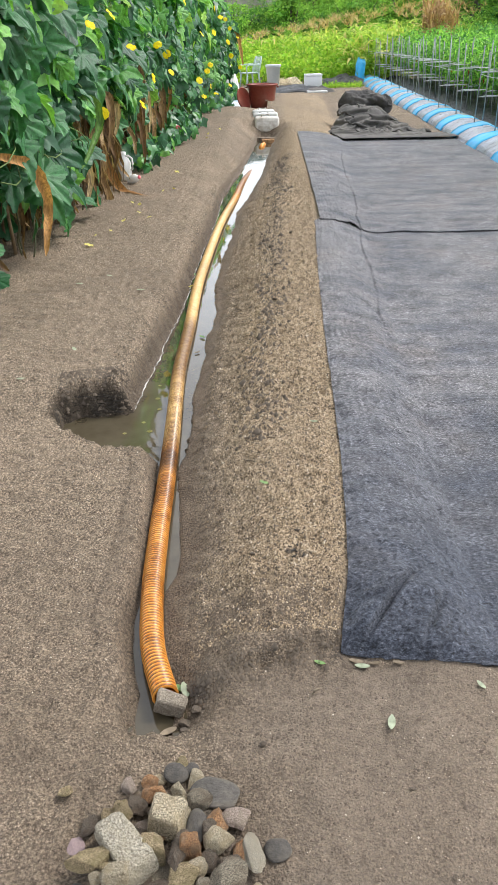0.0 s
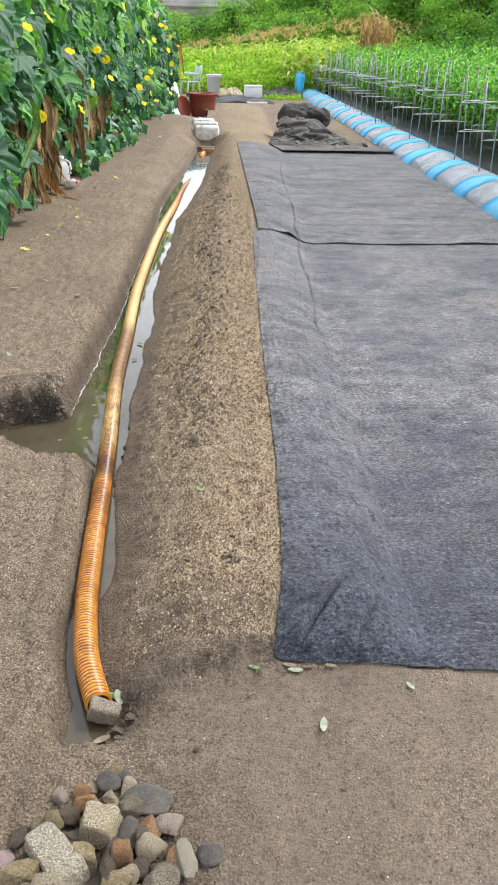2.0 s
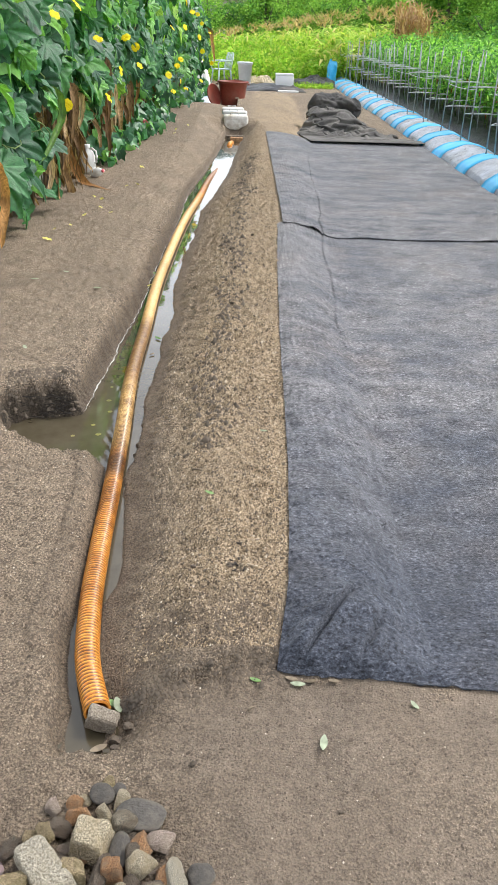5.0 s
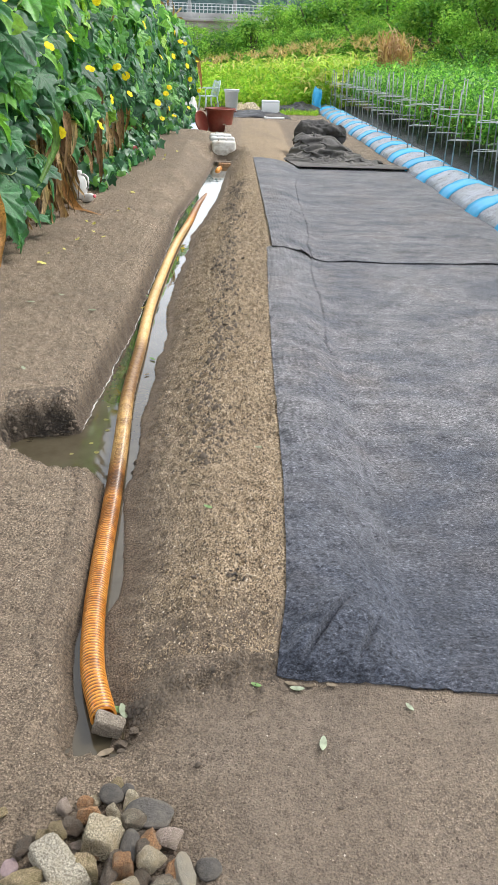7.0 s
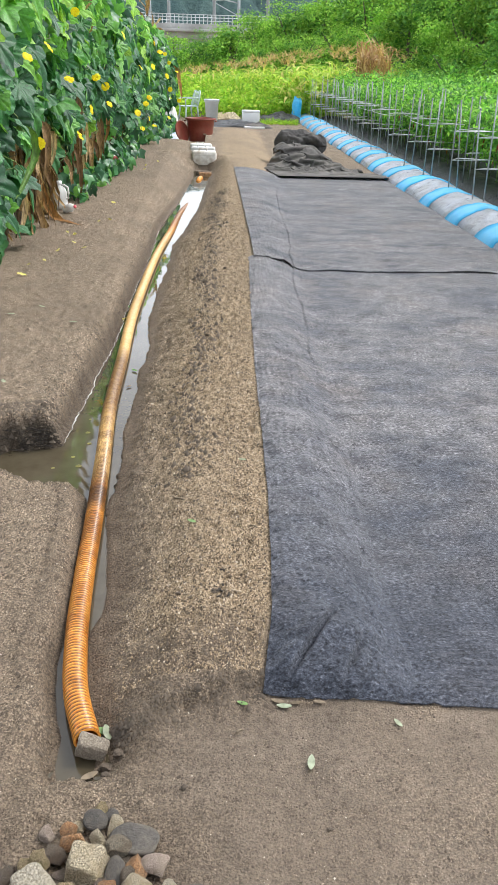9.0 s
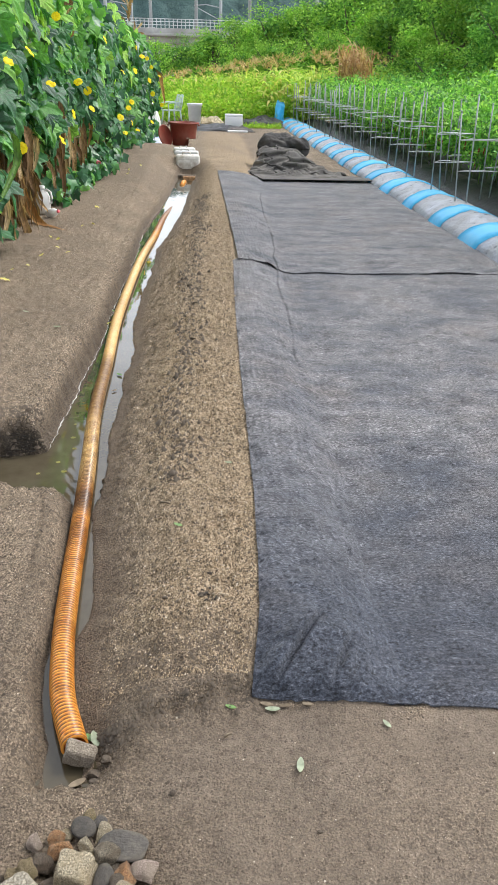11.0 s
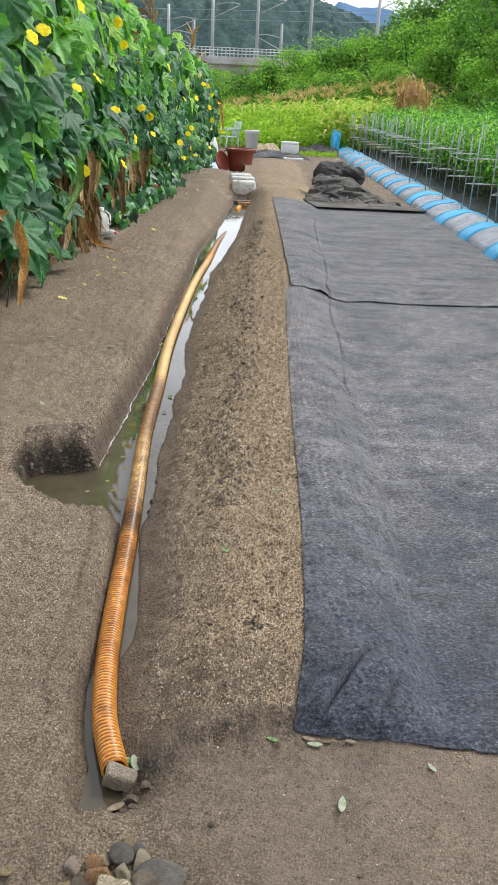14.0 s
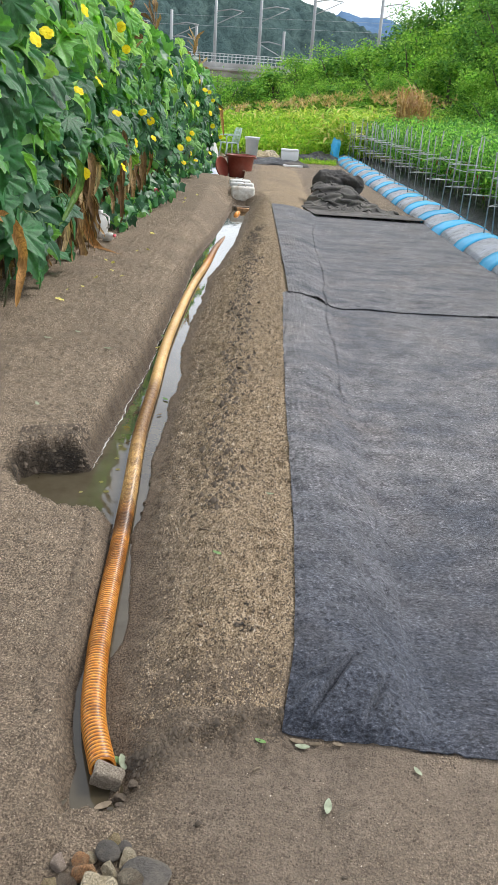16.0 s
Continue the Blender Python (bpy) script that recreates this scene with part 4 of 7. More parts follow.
def stone(sort, x, y, w, d, turn=None, seed=None, low=False):
    n = len(placed_stones)
    rnd = random.Random(n * 13 + 5)
    mat = M["slate" if sort == "slate_slab" else sort]
    rounded = sort in ("slate", "slate_slab")
    me = rock_mesh("stone", mat, n * 7 + 3 if seed is None else seed, rounded, 4 if max(w, d) > 0.05 else 3)
    h = {"slate": 0.44, "slate_slab": 0.32, "mauve": 0.22}.get(sort, rnd.uniform(0.62, 0.8)) * min(w, d)
    base = ground_z(x, y) + 0.022 * max(0.0, 1 - math.hypot((x + 0.24) / 0.2, (y - 1.0) / 0.2))
    for px, py, pr, ph in placed_stones:
        r = math.hypot(px - x, py - y)
        if r < pr * 0.55 and not low:
            base = max(base, min(ph * 0.55, 0.035))
    base -= 0.022 * low
    k = 1.38 if not rounded else 1.08
    ob = new("stone", me)
    ob.matrix_basis = Matrix.Translation((x, y, base + h * 0.36)) @ Euler((rnd.uniform(-.15, .15), rnd.uniform(-.15, .15), rnd.uniform(-0.35, 0.35) if turn is None else radians(turn))).to_matrix().to_4x4() @ Matrix.Diagonal((w * k, d * k, h * k, 1))
    placed_stones.append((x, y, max(w, d), base + h * 0.8))
    return tagged(ob, STONE_WORDS[sort], "stone", "pile of stones by the ditch end")


def block_stone(sort, x, y, w, d, h, turn, corners):
    """A quarried angular stone: four corners drawn in by their own measure, edges knocked off, faces rough."""
    rnd = random.Random(int(x * 1000) + 7)
    b = bmesh.new()
    bmesh.ops.create_cube(b, size=1.0)
    for v in b.verts:
        c = corners[(0 if v.co.x < 0 else 1) if v.co.y < 0 else (3 if v.co.x < 0 else 2)]
        top = 1.0 if v.co.z < 0 else rnd.uniform(0.66, 0.9)
        v.co = Vector((v.co.x * w * c[0] * top, v.co.y * d * c[1] * top, v.co.z * h * (1 if v.co.z < 0 else rnd.uniform(0.7, 1.1))))
    bmesh.ops.bevel(b, geom=b.edges[:], offset=min(w, d, h) * 0.16, segments=2, affect='EDGES', profile=0.6)
    bmesh.ops.triangulate(b, faces=b.faces[:])
    bmesh.ops.subdivide_edges(b, edges=b.edges[:], cuts=4, use_grid_fill=True)
    off = Vector((rnd.uniform(0, 9), rnd.uniform(0, 9), 0))
    for v in b.verts:
        v.co += v.co.normalized() * (0.0030 * noise.fractal(v.co * 70 + off, 0.9, 2.0, 4) + 0.005 * noise.noise(v.co * 22 + off))
    for v in b.verts:
        v.co = Vector((v.co.x / w, v.co.y / w, v.co.z / w))
    ob = part("stone", b, M[sort], smooth=False)
    z = ground_z(x, y) + 0.012
    ob.matrix_basis = pose(x, y, z + h * 0.40, rnd.uniform(-7, 7), rnd.uniform(-7, 7), turn) @ Matrix.Diagonal((w, w, w, 1))
    placed_stones.append((x, y, max(w, d), z + h * 0.85))
    return tagged(ob, STONE_WORDS[sort], "stone", "pile of stones by the ditch end")


stone("slate", -0.248, 1.181, 0.052, 0.052)
stone("slate", -0.214, 1.199, 0.031, 0.031)
stone("ochre", -0.238, 1.219, 0.029, 0.029)
stone("granite", -0.203, 1.170, 0.038, 0.043)
stone("granite", -0.284, 1.171, 0.026, 0.024)
stone("slate_slab", -0.155, 1.132, 0.106, 0.076)
stone("granite_grey", -0.186, 1.115, 0.043, 0.052)
stone("granite", -0.231, 1.125, 0.040, 0.047)
stone("rust", -0.303, 1.157, 0.031, 0.036)
stone("rust", -0.286, 1.128, 0.046, 0.046)
stone("pink", -0.347, 1.148, 0.030, 0.039)
stone("basalt", -0.324, 1.096, 0.040, 0.062)
stone("ochre", -0.349, 1.081, 0.035, 0.050)
block_stone("granite", -0.258, 1.062, 0.108, 0.086, 0.062, -12, ((.55, .8), (.95, .9), (1, 1), (.75, 1)))
stone("slate", -0.189, 1.049, 0.039, 0.075)
stone("rust", -0.148, 1.062, 0.049, 0.060)
stone("pink", -0.106, 1.065, 0.051, 0.046)
block_stone("granite_white", -0.335, 0.990, 0.165, 0.088, 0.066, -48, ((.8, .75), (1, .9), (.95, 1), (.8, .9)))
block_stone("ochre", -0.276, 0.985, 0.066, 0.052, 0.062, 8, ((.9, .8), (1, 1), (.9, .8), (.7, .9)))
block_stone("rust", -0.194, 0.991, 0.050, 0.040, 0.050, 6, ((1, .9), (.95, 1), (.8, .9), (.9, .7)))
stone("granite", -0.137, 1.012, 0.050, 0.056)
stone("rust", -0.089, 0.997, 0.042, 0.063)
stone("granite_white", -0.066, 0.985, 0.036, 0.060)
stone("basalt", -0.217, 0.980, 0.033, 0.074)
stone("basalt", -0.162, 1.027, 0.028, 0.042)
stone("basalt", -0.153, 0.974, 0.032, 0.039)
stone("basalt", -0.116, 0.965, 0.046, 0.038)
stone("granite", -0.181, 0.950, 0.034, 0.041)
stone("granite_grey", -0.123, 0.936, 0.082, 0.051)
stone("ochre", -0.209, 0.928, 0.077, 0.052)
stone("ochre", -0.396, 0.953, 0.070, 0.043)
stone("ochre", -0.349, 0.935, 0.041, 0.028)
stone("granite", -0.327, 0.919, 0.054, 0.051)
stone("basalt", -0.259, 0.915, 0.058, 0.027)
stone("slate", -0.412, 0.913, 0.032, 0.028)
stone("granite", -0.372, 0.914, 0.027, 0.023)
stone("basalt", -0.420, 1.053, 0.039, 0.043)
stone("mauve", -0.438, 1.000, 0.038, 0.046)
stone("slate", -0.019, 1.001, 0.052, 0.046)
stone("granite", -0.062, 0.932, 0.022, 0.019)
stone("granite_grey", -0.165, 0.917, 0.027, 0.028)
stone("ochre", -0.494, 1.134, 0.031, 0.030)
stone("ochre", -0.383, 1.078, 0.039, 0.033)
# filling under and between
for fx, fy, fs, so in ((-.30, 1.02, .05, "basalt"), (-.22, 1.09, .045, "ochre"), (-.17, 1.08, .04, "basalt"), (-.24, 0.95, .05, "granite_grey"),
                       (-.12, 1.10, .035, "basalt"), (-.30, .95, .05, "basalt"), (-.38, .90, .05, "ochre"), (-.09, .94, .04, "basalt"),
                       (-.31, .87, .06, "granite"), (-.22, .87, .06, "basalt"), (-.14, .88, .05, "ochre"), (-.41, .86, .05, "granite_grey"), (-.06, .88, .04, "basalt")):
    stone(so, fx, fy, fs, fs * 0.9, low=True)

rs = random.Random(31)
for k in range(34):
    a, q = rs.uniform(0, 6.28), rs.random() ** 0.6
    fx, fy = -0.24 + 0.185 * q * math.cos(a), 0.99 + 0.165 * q * math.sin(a)
    stone(rs.choice(["basalt", "ochre", "granite", "granite_grey", "rust", "basalt", "pink"]), fx, fy, rs.uniform(.022, .045), rs.uniform(.022, .04), low=True)

# broken lump wedged under the pipe's mouth
bm = bmesh.new()
bmesh.ops.create_cube(bm, size=1.0)
for q, to in zip(sorted(bm.verts, key=lambda q: (q.co.z, q.co.y, q.co.x)), ((-.040, -.022, -.030), (.038, -.028, -.030), (-.034, .024, -.030), (.040, .022, -.030),
                                                                            (-.032, -.014, .018), (.046, -.020, .010), (-.030, .024, .026), (.052, .014, .014))):
    q.co = to
bmesh.ops.bevel(bm, geom=bm.edges[:], offset=0.004, segments=1, affect='EDGES', profile=0.5)
bmesh.ops.triangulate(bm, faces=bm.faces[:])
bmesh.ops.subdivide_edges(bm, edges=bm.edges[:], cuts=4, use_grid_fill=True)
for q in bm.verts:
    q.co += q.co.normalized() * 0.0035 * noise.fractal(q.co * 60, 0.9, 2.0, 3)
lump = part("concrete_lump", bm, M["lump"], smooth=False)
lump.matrix_basis = pose(-0.300, 1.446, -0.046, 8, 6, -6)
tagged(lump, "broken grey concrete lump propping the pipe's mouth", "stone")


# ---------------------------------------------------------------- soil crumbs
def fast_mesh(name, verts, tris, material):
    me = bpy.data.meshes.new(name)
    me.vertices.add(len(verts))
    me.vertices.foreach_set("co", verts.astype(np.float32).ravel())
    me.loops.add(len(tris) * 3)
    me.loops.foreach_set("vertex_index", tris.astype(np.int32).ravel())
    me.polygons.add(len(tris))
    me.polygons.foreach_set("loop_start", np.arange(0, len(tris) * 3, 3, dtype=np.int32))
    me.update(calc_edges=True)
    me.materials.append(material)
    return me


def crumbs(name, n, region, size, material, label, bury=0.3, seed=1):
    """Loose grains: small uneven pyramids pressed into the soil."""
    rnd = np.random.RandomState(seed)
    xs, ys = region(rnd, n)
    zs, sandy, damp = land(xs, ys)
    keep = (zs > WATER + 0.006) & ((rnd.rand(n) > 0.82 * land.packed) | (name != "loose_grit")) & ((rnd.rand(n) > 1.05 * damp) | (name in ("clod_line", "ridge_crumbs", "mud_lumps")))
    xs, ys, zs = xs[keep], ys[keep], zs[keep]
    n = len(xs)
    o = np.array([(1, 0, -.4), (0, 1, -.4), (-1, 0, -.4), (0, -1, -.4), (0.15, 0.1, .75)], float)
    fc = np.array([(0, 1, 4), (1, 2, 4), (2, 3, 4), (3, 0, 4)])
    s = size[0] * (size[1] / size[0]) ** (rnd.rand(n) ** 1.8)
    v = o[None] * s[:, None, None] * rnd.uniform(0.6, 1.3, (n, 5, 1))
    w = rnd.uniform(0, 6.28, n)
    c, si = np.cos(w)[:, None], np.sin(w)[:, None]
    vx, vy = v[:, :, 0] * c - v[:, :, 1] * si, v[:, :, 0] * si + v[:, :, 1] * c
    v = np.stack([vx + xs[:, None], vy + ys[:, None], v[:, :, 2] + (zs + s * (0.4 - bury))[:, None]], 2)
    f = (fc[None] + 5 * np.arange(n)[:, None, None]).reshape(-1, 3)
    return tagged(new(name, fast_mesh(name, v.reshape(-1, 3), f, material)), label, "gravel", kind="stuff")


def on_ridge(rnd, n):
    y = 1.60 + 7.5 * rnd.rand(n) ** 1.6
    xr, xm = np.interp(y, Y_R, X_R), np.interp(y, Y_M, X_M) - 0.012
    return xr + 0.04 + (xm - xr - 0.04) * rnd.beta(1.9, 1.1, n), y


def on_soil(rnd, n):
    y = 0.85 + 6.0 * rnd.rand(n) ** 1.5
    x = rnd.uniform(-1.45, 0.95, n)
    xm = np.interp(y, Y_M, X_M) - 0.012
    over = (y > 1.52 - 0.083 * (x - 0.15)) & (x > xm)
    x[over] = -1.4 + (x[over] % 1.0)
    return x, y


crumbs("ridge_gravel", 105000, on_ridge, (0.0020, 0.0050), M["grit"], "coarse pale sand grains on the heaped ridge", seed=3)
crumbs("loose_grit", 110000, on_soil, (0.0013, 0.0038), M["fine_grit"], "fine pale grit scattered over damp soil", seed=5)
def far_ridge(rnd, n):
    y = 3.0 + 10.5 * rnd.rand(n) ** 1.2
    xr, xm = np.interp(y, Y_R, X_R), np.interp(y, Y_M, X_M) - 0.012
    return xr + 0.06 + (xm - xr - 0.06) * rnd.beta(1.6, 1.2, n), y


def far_bank(rnd, n):
    y = 2.6 + 10.0 * rnd.rand(n) ** 1.3
    return np.interp(y, Y_L, X_L) - 0.04 - 1.25 * rnd.rand(n), y


def clod_line(rnd, n):
    y = 2.6 + 8.0 * rnd.rand(n)
    return np.interp(y, [2.6, 4, 6, 10], [-.10, -.06, -.03, .06]) + rnd.normal(0, 0.055, n) + 0.03 * np.sin(y * 5), y


crumbs("far_gravel", 32000, far_ridge, (0.003, 0.009), M["grit"], "coarse sand on the far ridge", seed=21)
crumbs("bank_grit", 34000, far_bank, (0.0022, 0.0060), M["fine_grit"], "fine grit on the left bank", seed=23)
crumbs("clod_line", 4200, clod_line, (0.003, 0.013), M["clod"], "dark clods along the ridge's flank", bury=0.2, seed=25)
crumbs("clod_line", 800, clod_line, (0.009, 0.026), M["clod"], "dark clods along the ridge's flank", bury=0.3, seed=27)
crumbs("soil_crumbs", 16000, on_soil, (0.0013, 0.0065), M["clod"], "dark crumbs of damp soil", bury=0.25, seed=9)
crumbs("ridge_crumbs", 10000, on_ridge, (0.0015, 0.0070), M["clod"], "dark crumbs of soil on the ridge", bury=0.25, seed=12)
def ditch_mouth(rnd, n):
    k = rnd.rand(n) < 0.45
    y = np.where(k, 1.18 + 0.40 * rnd.rand(n), 1.45 + 3.2 * rnd.rand(n) ** 1.3)
    return np.where(k, -0.26 + 0.34 * rnd.rand(n), np.interp(y, Y_R, X_R) + 0.015 + 0.14 * rnd.rand(n) ** 1.4), y


def bank_lip(rnd, n):
    y = 1.42 + 7.0 * rnd.rand(n) ** 1.3
    return np.interp(y, Y_L, X_L) - 0.02 - 0.10 * rnd.rand(n) ** 1.5, y


crumbs("mud_lumps", 2600, ditch_mouth, (0.0018, 0.0075), M["clod"], "lumps of wet mud beside the ditch", bury=0.25, seed=41)
def trodden(rnd, n):
    return rnd.uniform(-.22, .95, n), 0.80 + 0.72 * rnd.rand(n)


crumbs("soil_crumbs", 2600, trodden, (0.0012, 0.0048), M["clod"], "dark crumbs pressed into trodden soil", bury=0.3, seed=51)
crumbs("loose_pebbles", 700, trodden, (0.0014, 0.0036), M["fine_grit"], "tiny pale pebbles on trodden soil", bury=0.3, seed=53)


def ridge_toe(rnd, n):
    x = rnd.uniform(-.26, .16, n)
    return x, np.interp(x, [-.26, -.12, .01, .16], [1.50, 1.49, 1.54, 1.57]) + rnd.normal(0.0, .022, n)


crumbs("mud_lumps", 900, ridge_toe, (0.002, 0.011), M["clod"], "crumbled soil along the ridge's foot", bury=0.25, seed=49)


def pit_wall(rnd, n):
    x = rnd.uniform(-1.02, -0.60, n)
    return x, 3.20 + 0.22 * rnd.rand(n) - 0.10 * step((-0.85 - x) / 0.15)


crumbs("mud_lumps", 1500, pit_wall, (0.003, 0.013), M["clod"], "dark lumps of wet soil in the pit's wall", bury=0.25, seed=47)
crumbs("mud_lumps", 2600, bank_lip, (0.002, 0.009), M["clod"], "lumps of wet mud on the ditch bank", bury=0.25, seed=43)
for k, (cx, cy, cs) in enumerate(((-.052, 1.273, .018), (-.255, 1.40, .035), (-.225, 1.43, .03), (-.25, 1.36, .022), (.02, 1.87, .02), (-.09, 1.90, .016), (-.177, 1.79, .014),
                                  (.05, 3.9, .02), (-.02, 4.3, .03), (.06, 4.6, .025), (-.01, 5.1, .03), (-.05, 5.6, .035), (.1, 6.0, .03), (.0, 6.6, .03), (-.62, 3.42, .03), (-.78, 3.36, .03), (.28, 1.15, .012), (.33, .95, .014))):
    ob = new("soil_clod", rock_mesh("soil_clod", M["clod"], 200 + k, False, 3))
    ob.matrix_basis = Matrix.Translation((cx, cy, ground_z(cx, cy) + cs * 0.2)) @ Matrix.Diagonal((cs * 1.3, cs, cs * 0.8, 1))
    tagged(ob, "dark crumbly clod of damp soil", "clod", "clods of soil")


heap = Heap()
rr = random.Random(17)
for k in range(90):
    x, y = rr.uniform(-0.95, -0.62), rr.uniform(3.18, 3.27)
    z0 = ground_z(x, y) + 0.004
    if z0 < WATER or z0 > 0.02:
        continue
    w, ln = rr.uniform(-.9, .9), rr.uniform(.03, .10)
    pts = [(x + math.cos(w) * ln * (t - .5), y - 0.012 - 0.01 * math.sin(3 * t), z0 + 0.012 * math.sin(3 * t) + math.sin(w) * ln * .35 * (t - .5)) for t in (0, .35, .7, 1)]
    v, f = tube_data(pts, [.0016, .002, .0016, .0008], 5)
    heap.add(v, f)
tagged(new("root_fibres", heap.mesh("root_fibres", M["dark_tone"], True)), "fine dark roots hanging in the pit's wall", "roots", kind="stuff")


# ---------------------------------------------------------------- fallen leaves and petals
def oval_leaf(name, material, length, width, curl=0.15):
    v, f, n = [], [], 9
    for i in range(n):
        t = i / (n - 1)
        half = width / 2 * math.sin(math.pi * min(max(t, 0.02), 0.985)) ** 0.6
        z = curl * length * (t - 0.5) ** 2 + 0.002
        v += [(-half, (t - 0.5) * length, z + half * 0.25), (0, (t - 0.5) * length, z), (half, (t - 0.5) * length, z + half * 0.22)]
    for i in range(n - 1):
        a = 3 * i
        f += [(a, a + 1, a + 4, a + 3), (a + 1, a + 2, a + 5, a + 4)]
    top = len(v)
    v += [(a, b, c - 0.0012) for a, b, c in v]
    f += [tuple(reversed([i + top for i in q])) for q in f]
    return mesh_of(name, v, f, material)


def fallen(sort, x, y, length, rz, z=None):
    ob = new("fallen_leaf", oval_leaf("fallen_leaf", M[sort], length, length * 0.42, 0.3))
    ob.matrix_basis = pose(x, y, (ground_z(x, y) if z is None else z) + 0.005, 0, 0, rz)
    words = {"pale_leaf": "pale green oval leaf fallen on soil", "green_leaf": "green leaf fallen on soil", "brown_leaf": "brown dry leaf fallen on soil"}[sort]
    return tagged(ob, words, "leaf", "fallen leaves")


for sort, x, y, ln, rz in (("pale_leaf", .258, 1.337, .045, -10), ("green_leaf", .094, 1.522, .030, 70), ("pale_leaf", .205, 1.517, .040, 85), ("pale_leaf", .50, 1.455, .030, 30),
                           ("brown_leaf", .19, 1.535, .035, 75), ("brown_leaf", .24, 1.533, .03, 100), ("brown_leaf", .30, 1.528, .03, 80),
                           ("brown_leaf", -.295, 1.375, .045, -62), ("pale_leaf", -.265, 1.505, .055, 20), ("green_leaf", -.275, 1.515, .05, 60), ("green_leaf", -.268, 1.48, .05, -10),
                           ("green_leaf", -.06, 2.28, .035, 60), ("pale_leaf", .13, 2.71, .03, 80), ("green_leaf", -.61, 5.6, .06, 30), ("pale_leaf", -1.03, 3.60, .045, 30),
                           ("pale_leaf", -1.2, 3.25, .04, 100), ("pale_leaf", -.85, 4.6, .05, 90), ("pale_leaf", -1.1, 4.9, .045, 60), ("pale_leaf", -1.25, 4.7, .05, 80), ("brown_leaf", -.46, 4.02, .035, 130), ("green_leaf", -.452, 4.27, .05, 40)):
    fallen(sort, x, y, ln, rz, WATER if -0.6 < x < -0.42 and y > 2 else None)


def twig(x, y, length, rz, sort="twig", r=0.003):
    pts = [(math.cos(radians(rz)) * length * (t - .5), math.sin(radians(rz)) * length * (t - .5), 0.004 * math.sin(t * 5)) for t in np.linspace(0, 1, 6)]
    z = ground_z(x, y) + r
    v, f = tube_data(np.array(pts) + (x, y, z), np.linspace(r, r * 0.6, 6), 6)
    return tagged(new("twig", mesh_of("twig", v, f, M[sort])), "thin dry twig lying on soil", "twig", "twigs on the soil")


for a in ((.075, 1.86, .05, 3, "pale_stick", .0035), (.085, 1.44, .03, 40), (-.03, 2.6, .05, 10), (-.10, 2.45, .06, -20), (.04, 3.15, .05, 20), (.15, 2.2, .03, 0), (.02, 5.3, .16, 5), (-.8, 3.34, .05, 10), (-.70, 3.35, .04, 5)):
    twig(*a)


# dark chips of wood scattered on the near ridge
rr = random.Random(63)
for k in range(11):
    x, y, ln = 0.035 + rr.gauss(0, .020), 1.86 + rr.gauss(0, .04), rr.uniform(.008, .018)
    b = box_bm(ln, ln * rr.uniform(.2, .5), ln * .2, (0, 0, 0), ln * .06)
    ob = part("wood_chip", b, M["dark_tone"])
    ob.matrix_basis = pose(x, y, ground_z(x, y) + 0.003, rr.uniform(-15, 15), rr.uniform(-15, 15), rr.uniform(0, 180))
    tagged(ob, "small dark chip of rotten wood on sand", "wood chip", "wood chips on the ridge")


# ---------------------------------------------------------------- climbing luffa on dead corn
def luffa_leaf_mesh(name, seed, light=False):
    """A five-lobed, toothed leaf about one unit across, puffed between its veins; its stalk at the origin, its tip along y."""
    rnd = random.Random(seed)
    tips = [(a + rnd.uniform(-7, 7), r * rnd.uniform(0.9, 1.12)) for a, r in ((-122, .47), (-60, .60), (0, .84), (60, .60), (122, .47))]
    rim = [(-168, 0.20, 1.0)]
    for i, (a, r) in enumerate(tips):
        lo = -168 if i == 0 else (a + tips[i - 1][0]) / 2
        hi = 168 if i == 4 else (a + tips[i + 1][0]) / 2
        s_lo, s_hi = 0.45 * rnd.uniform(0.88, 1.08), 0.45 * rnd.uniform(0.88, 1.08)
        if i == 0:
            s_lo = 0.22
        if i == 4:
            s_hi = 0.22
        steps = (0.0,) if light else (0.62, 0.42, 0.24, 0.10, 0.0)
        for u in steps:
            k = (1 - u) ** 1.25
            rim.append((a + (lo - a) * u, (s_lo + (r - s_lo) * k) * (1 + (0.05 if int(u * 50) % 2 else -0.02) * (u > 0)), u))
        for u in reversed(steps[:-1]):
            k = (1 - u) ** 1.25
            rim.append((a + (hi - a) * u, (s_hi + (r - s_hi) * k) * (1 + (0.05 if int(u * 50) % 2 else -0.02) * (u > 0)), u))
        rim.append((hi, s_hi, 1.0))
    droop, fold, ph = rnd.uniform(0.25, 0.75), rnd.uniform(0.02, 0.38), rnd.uniform(0, 6)

    def lift(x, y, u):
        r = math.hypot(x, y)
        return 0.07 * math.sin(math.pi * min(u, 1)) * r * 1.6 - droop * max(y, 0) ** 2 - 0.35 * r * r * droop + fold * abs(x) * 0.6 + 0.035 * math.sin(11 * x + 7 * y + ph) * r

    v, vein = [(0, 0, 0)], [1.0]
    rings = (1.0,) if light else (0.34, 0.70, 1.0)
    for a, r, u in rim:
        for q in rings:
            x, y = math.sin(radians(a)) * r * q, math.cos(radians(a)) * r * q
            v.append((x, y, lift(x, y, u)))
            vein.append(max(0.0, 1 - u * 7))
    f, n, k = [], len(rim), len(rings)
    for i in range(n - 1):
        a, b = 1 + k * i, 1 + k * (i + 1)
        f.append((0, b, a))
        f += [(a + j, b + j, b + j + 1, a + j + 1) for j in range(k - 1)]
    me = mesh_of(name, v, f, M["luffa"])
    me.attributes.new("vein", 'FLOAT', 'POINT').data.foreach_set("value", np.array(vein, np.float32))
    return me


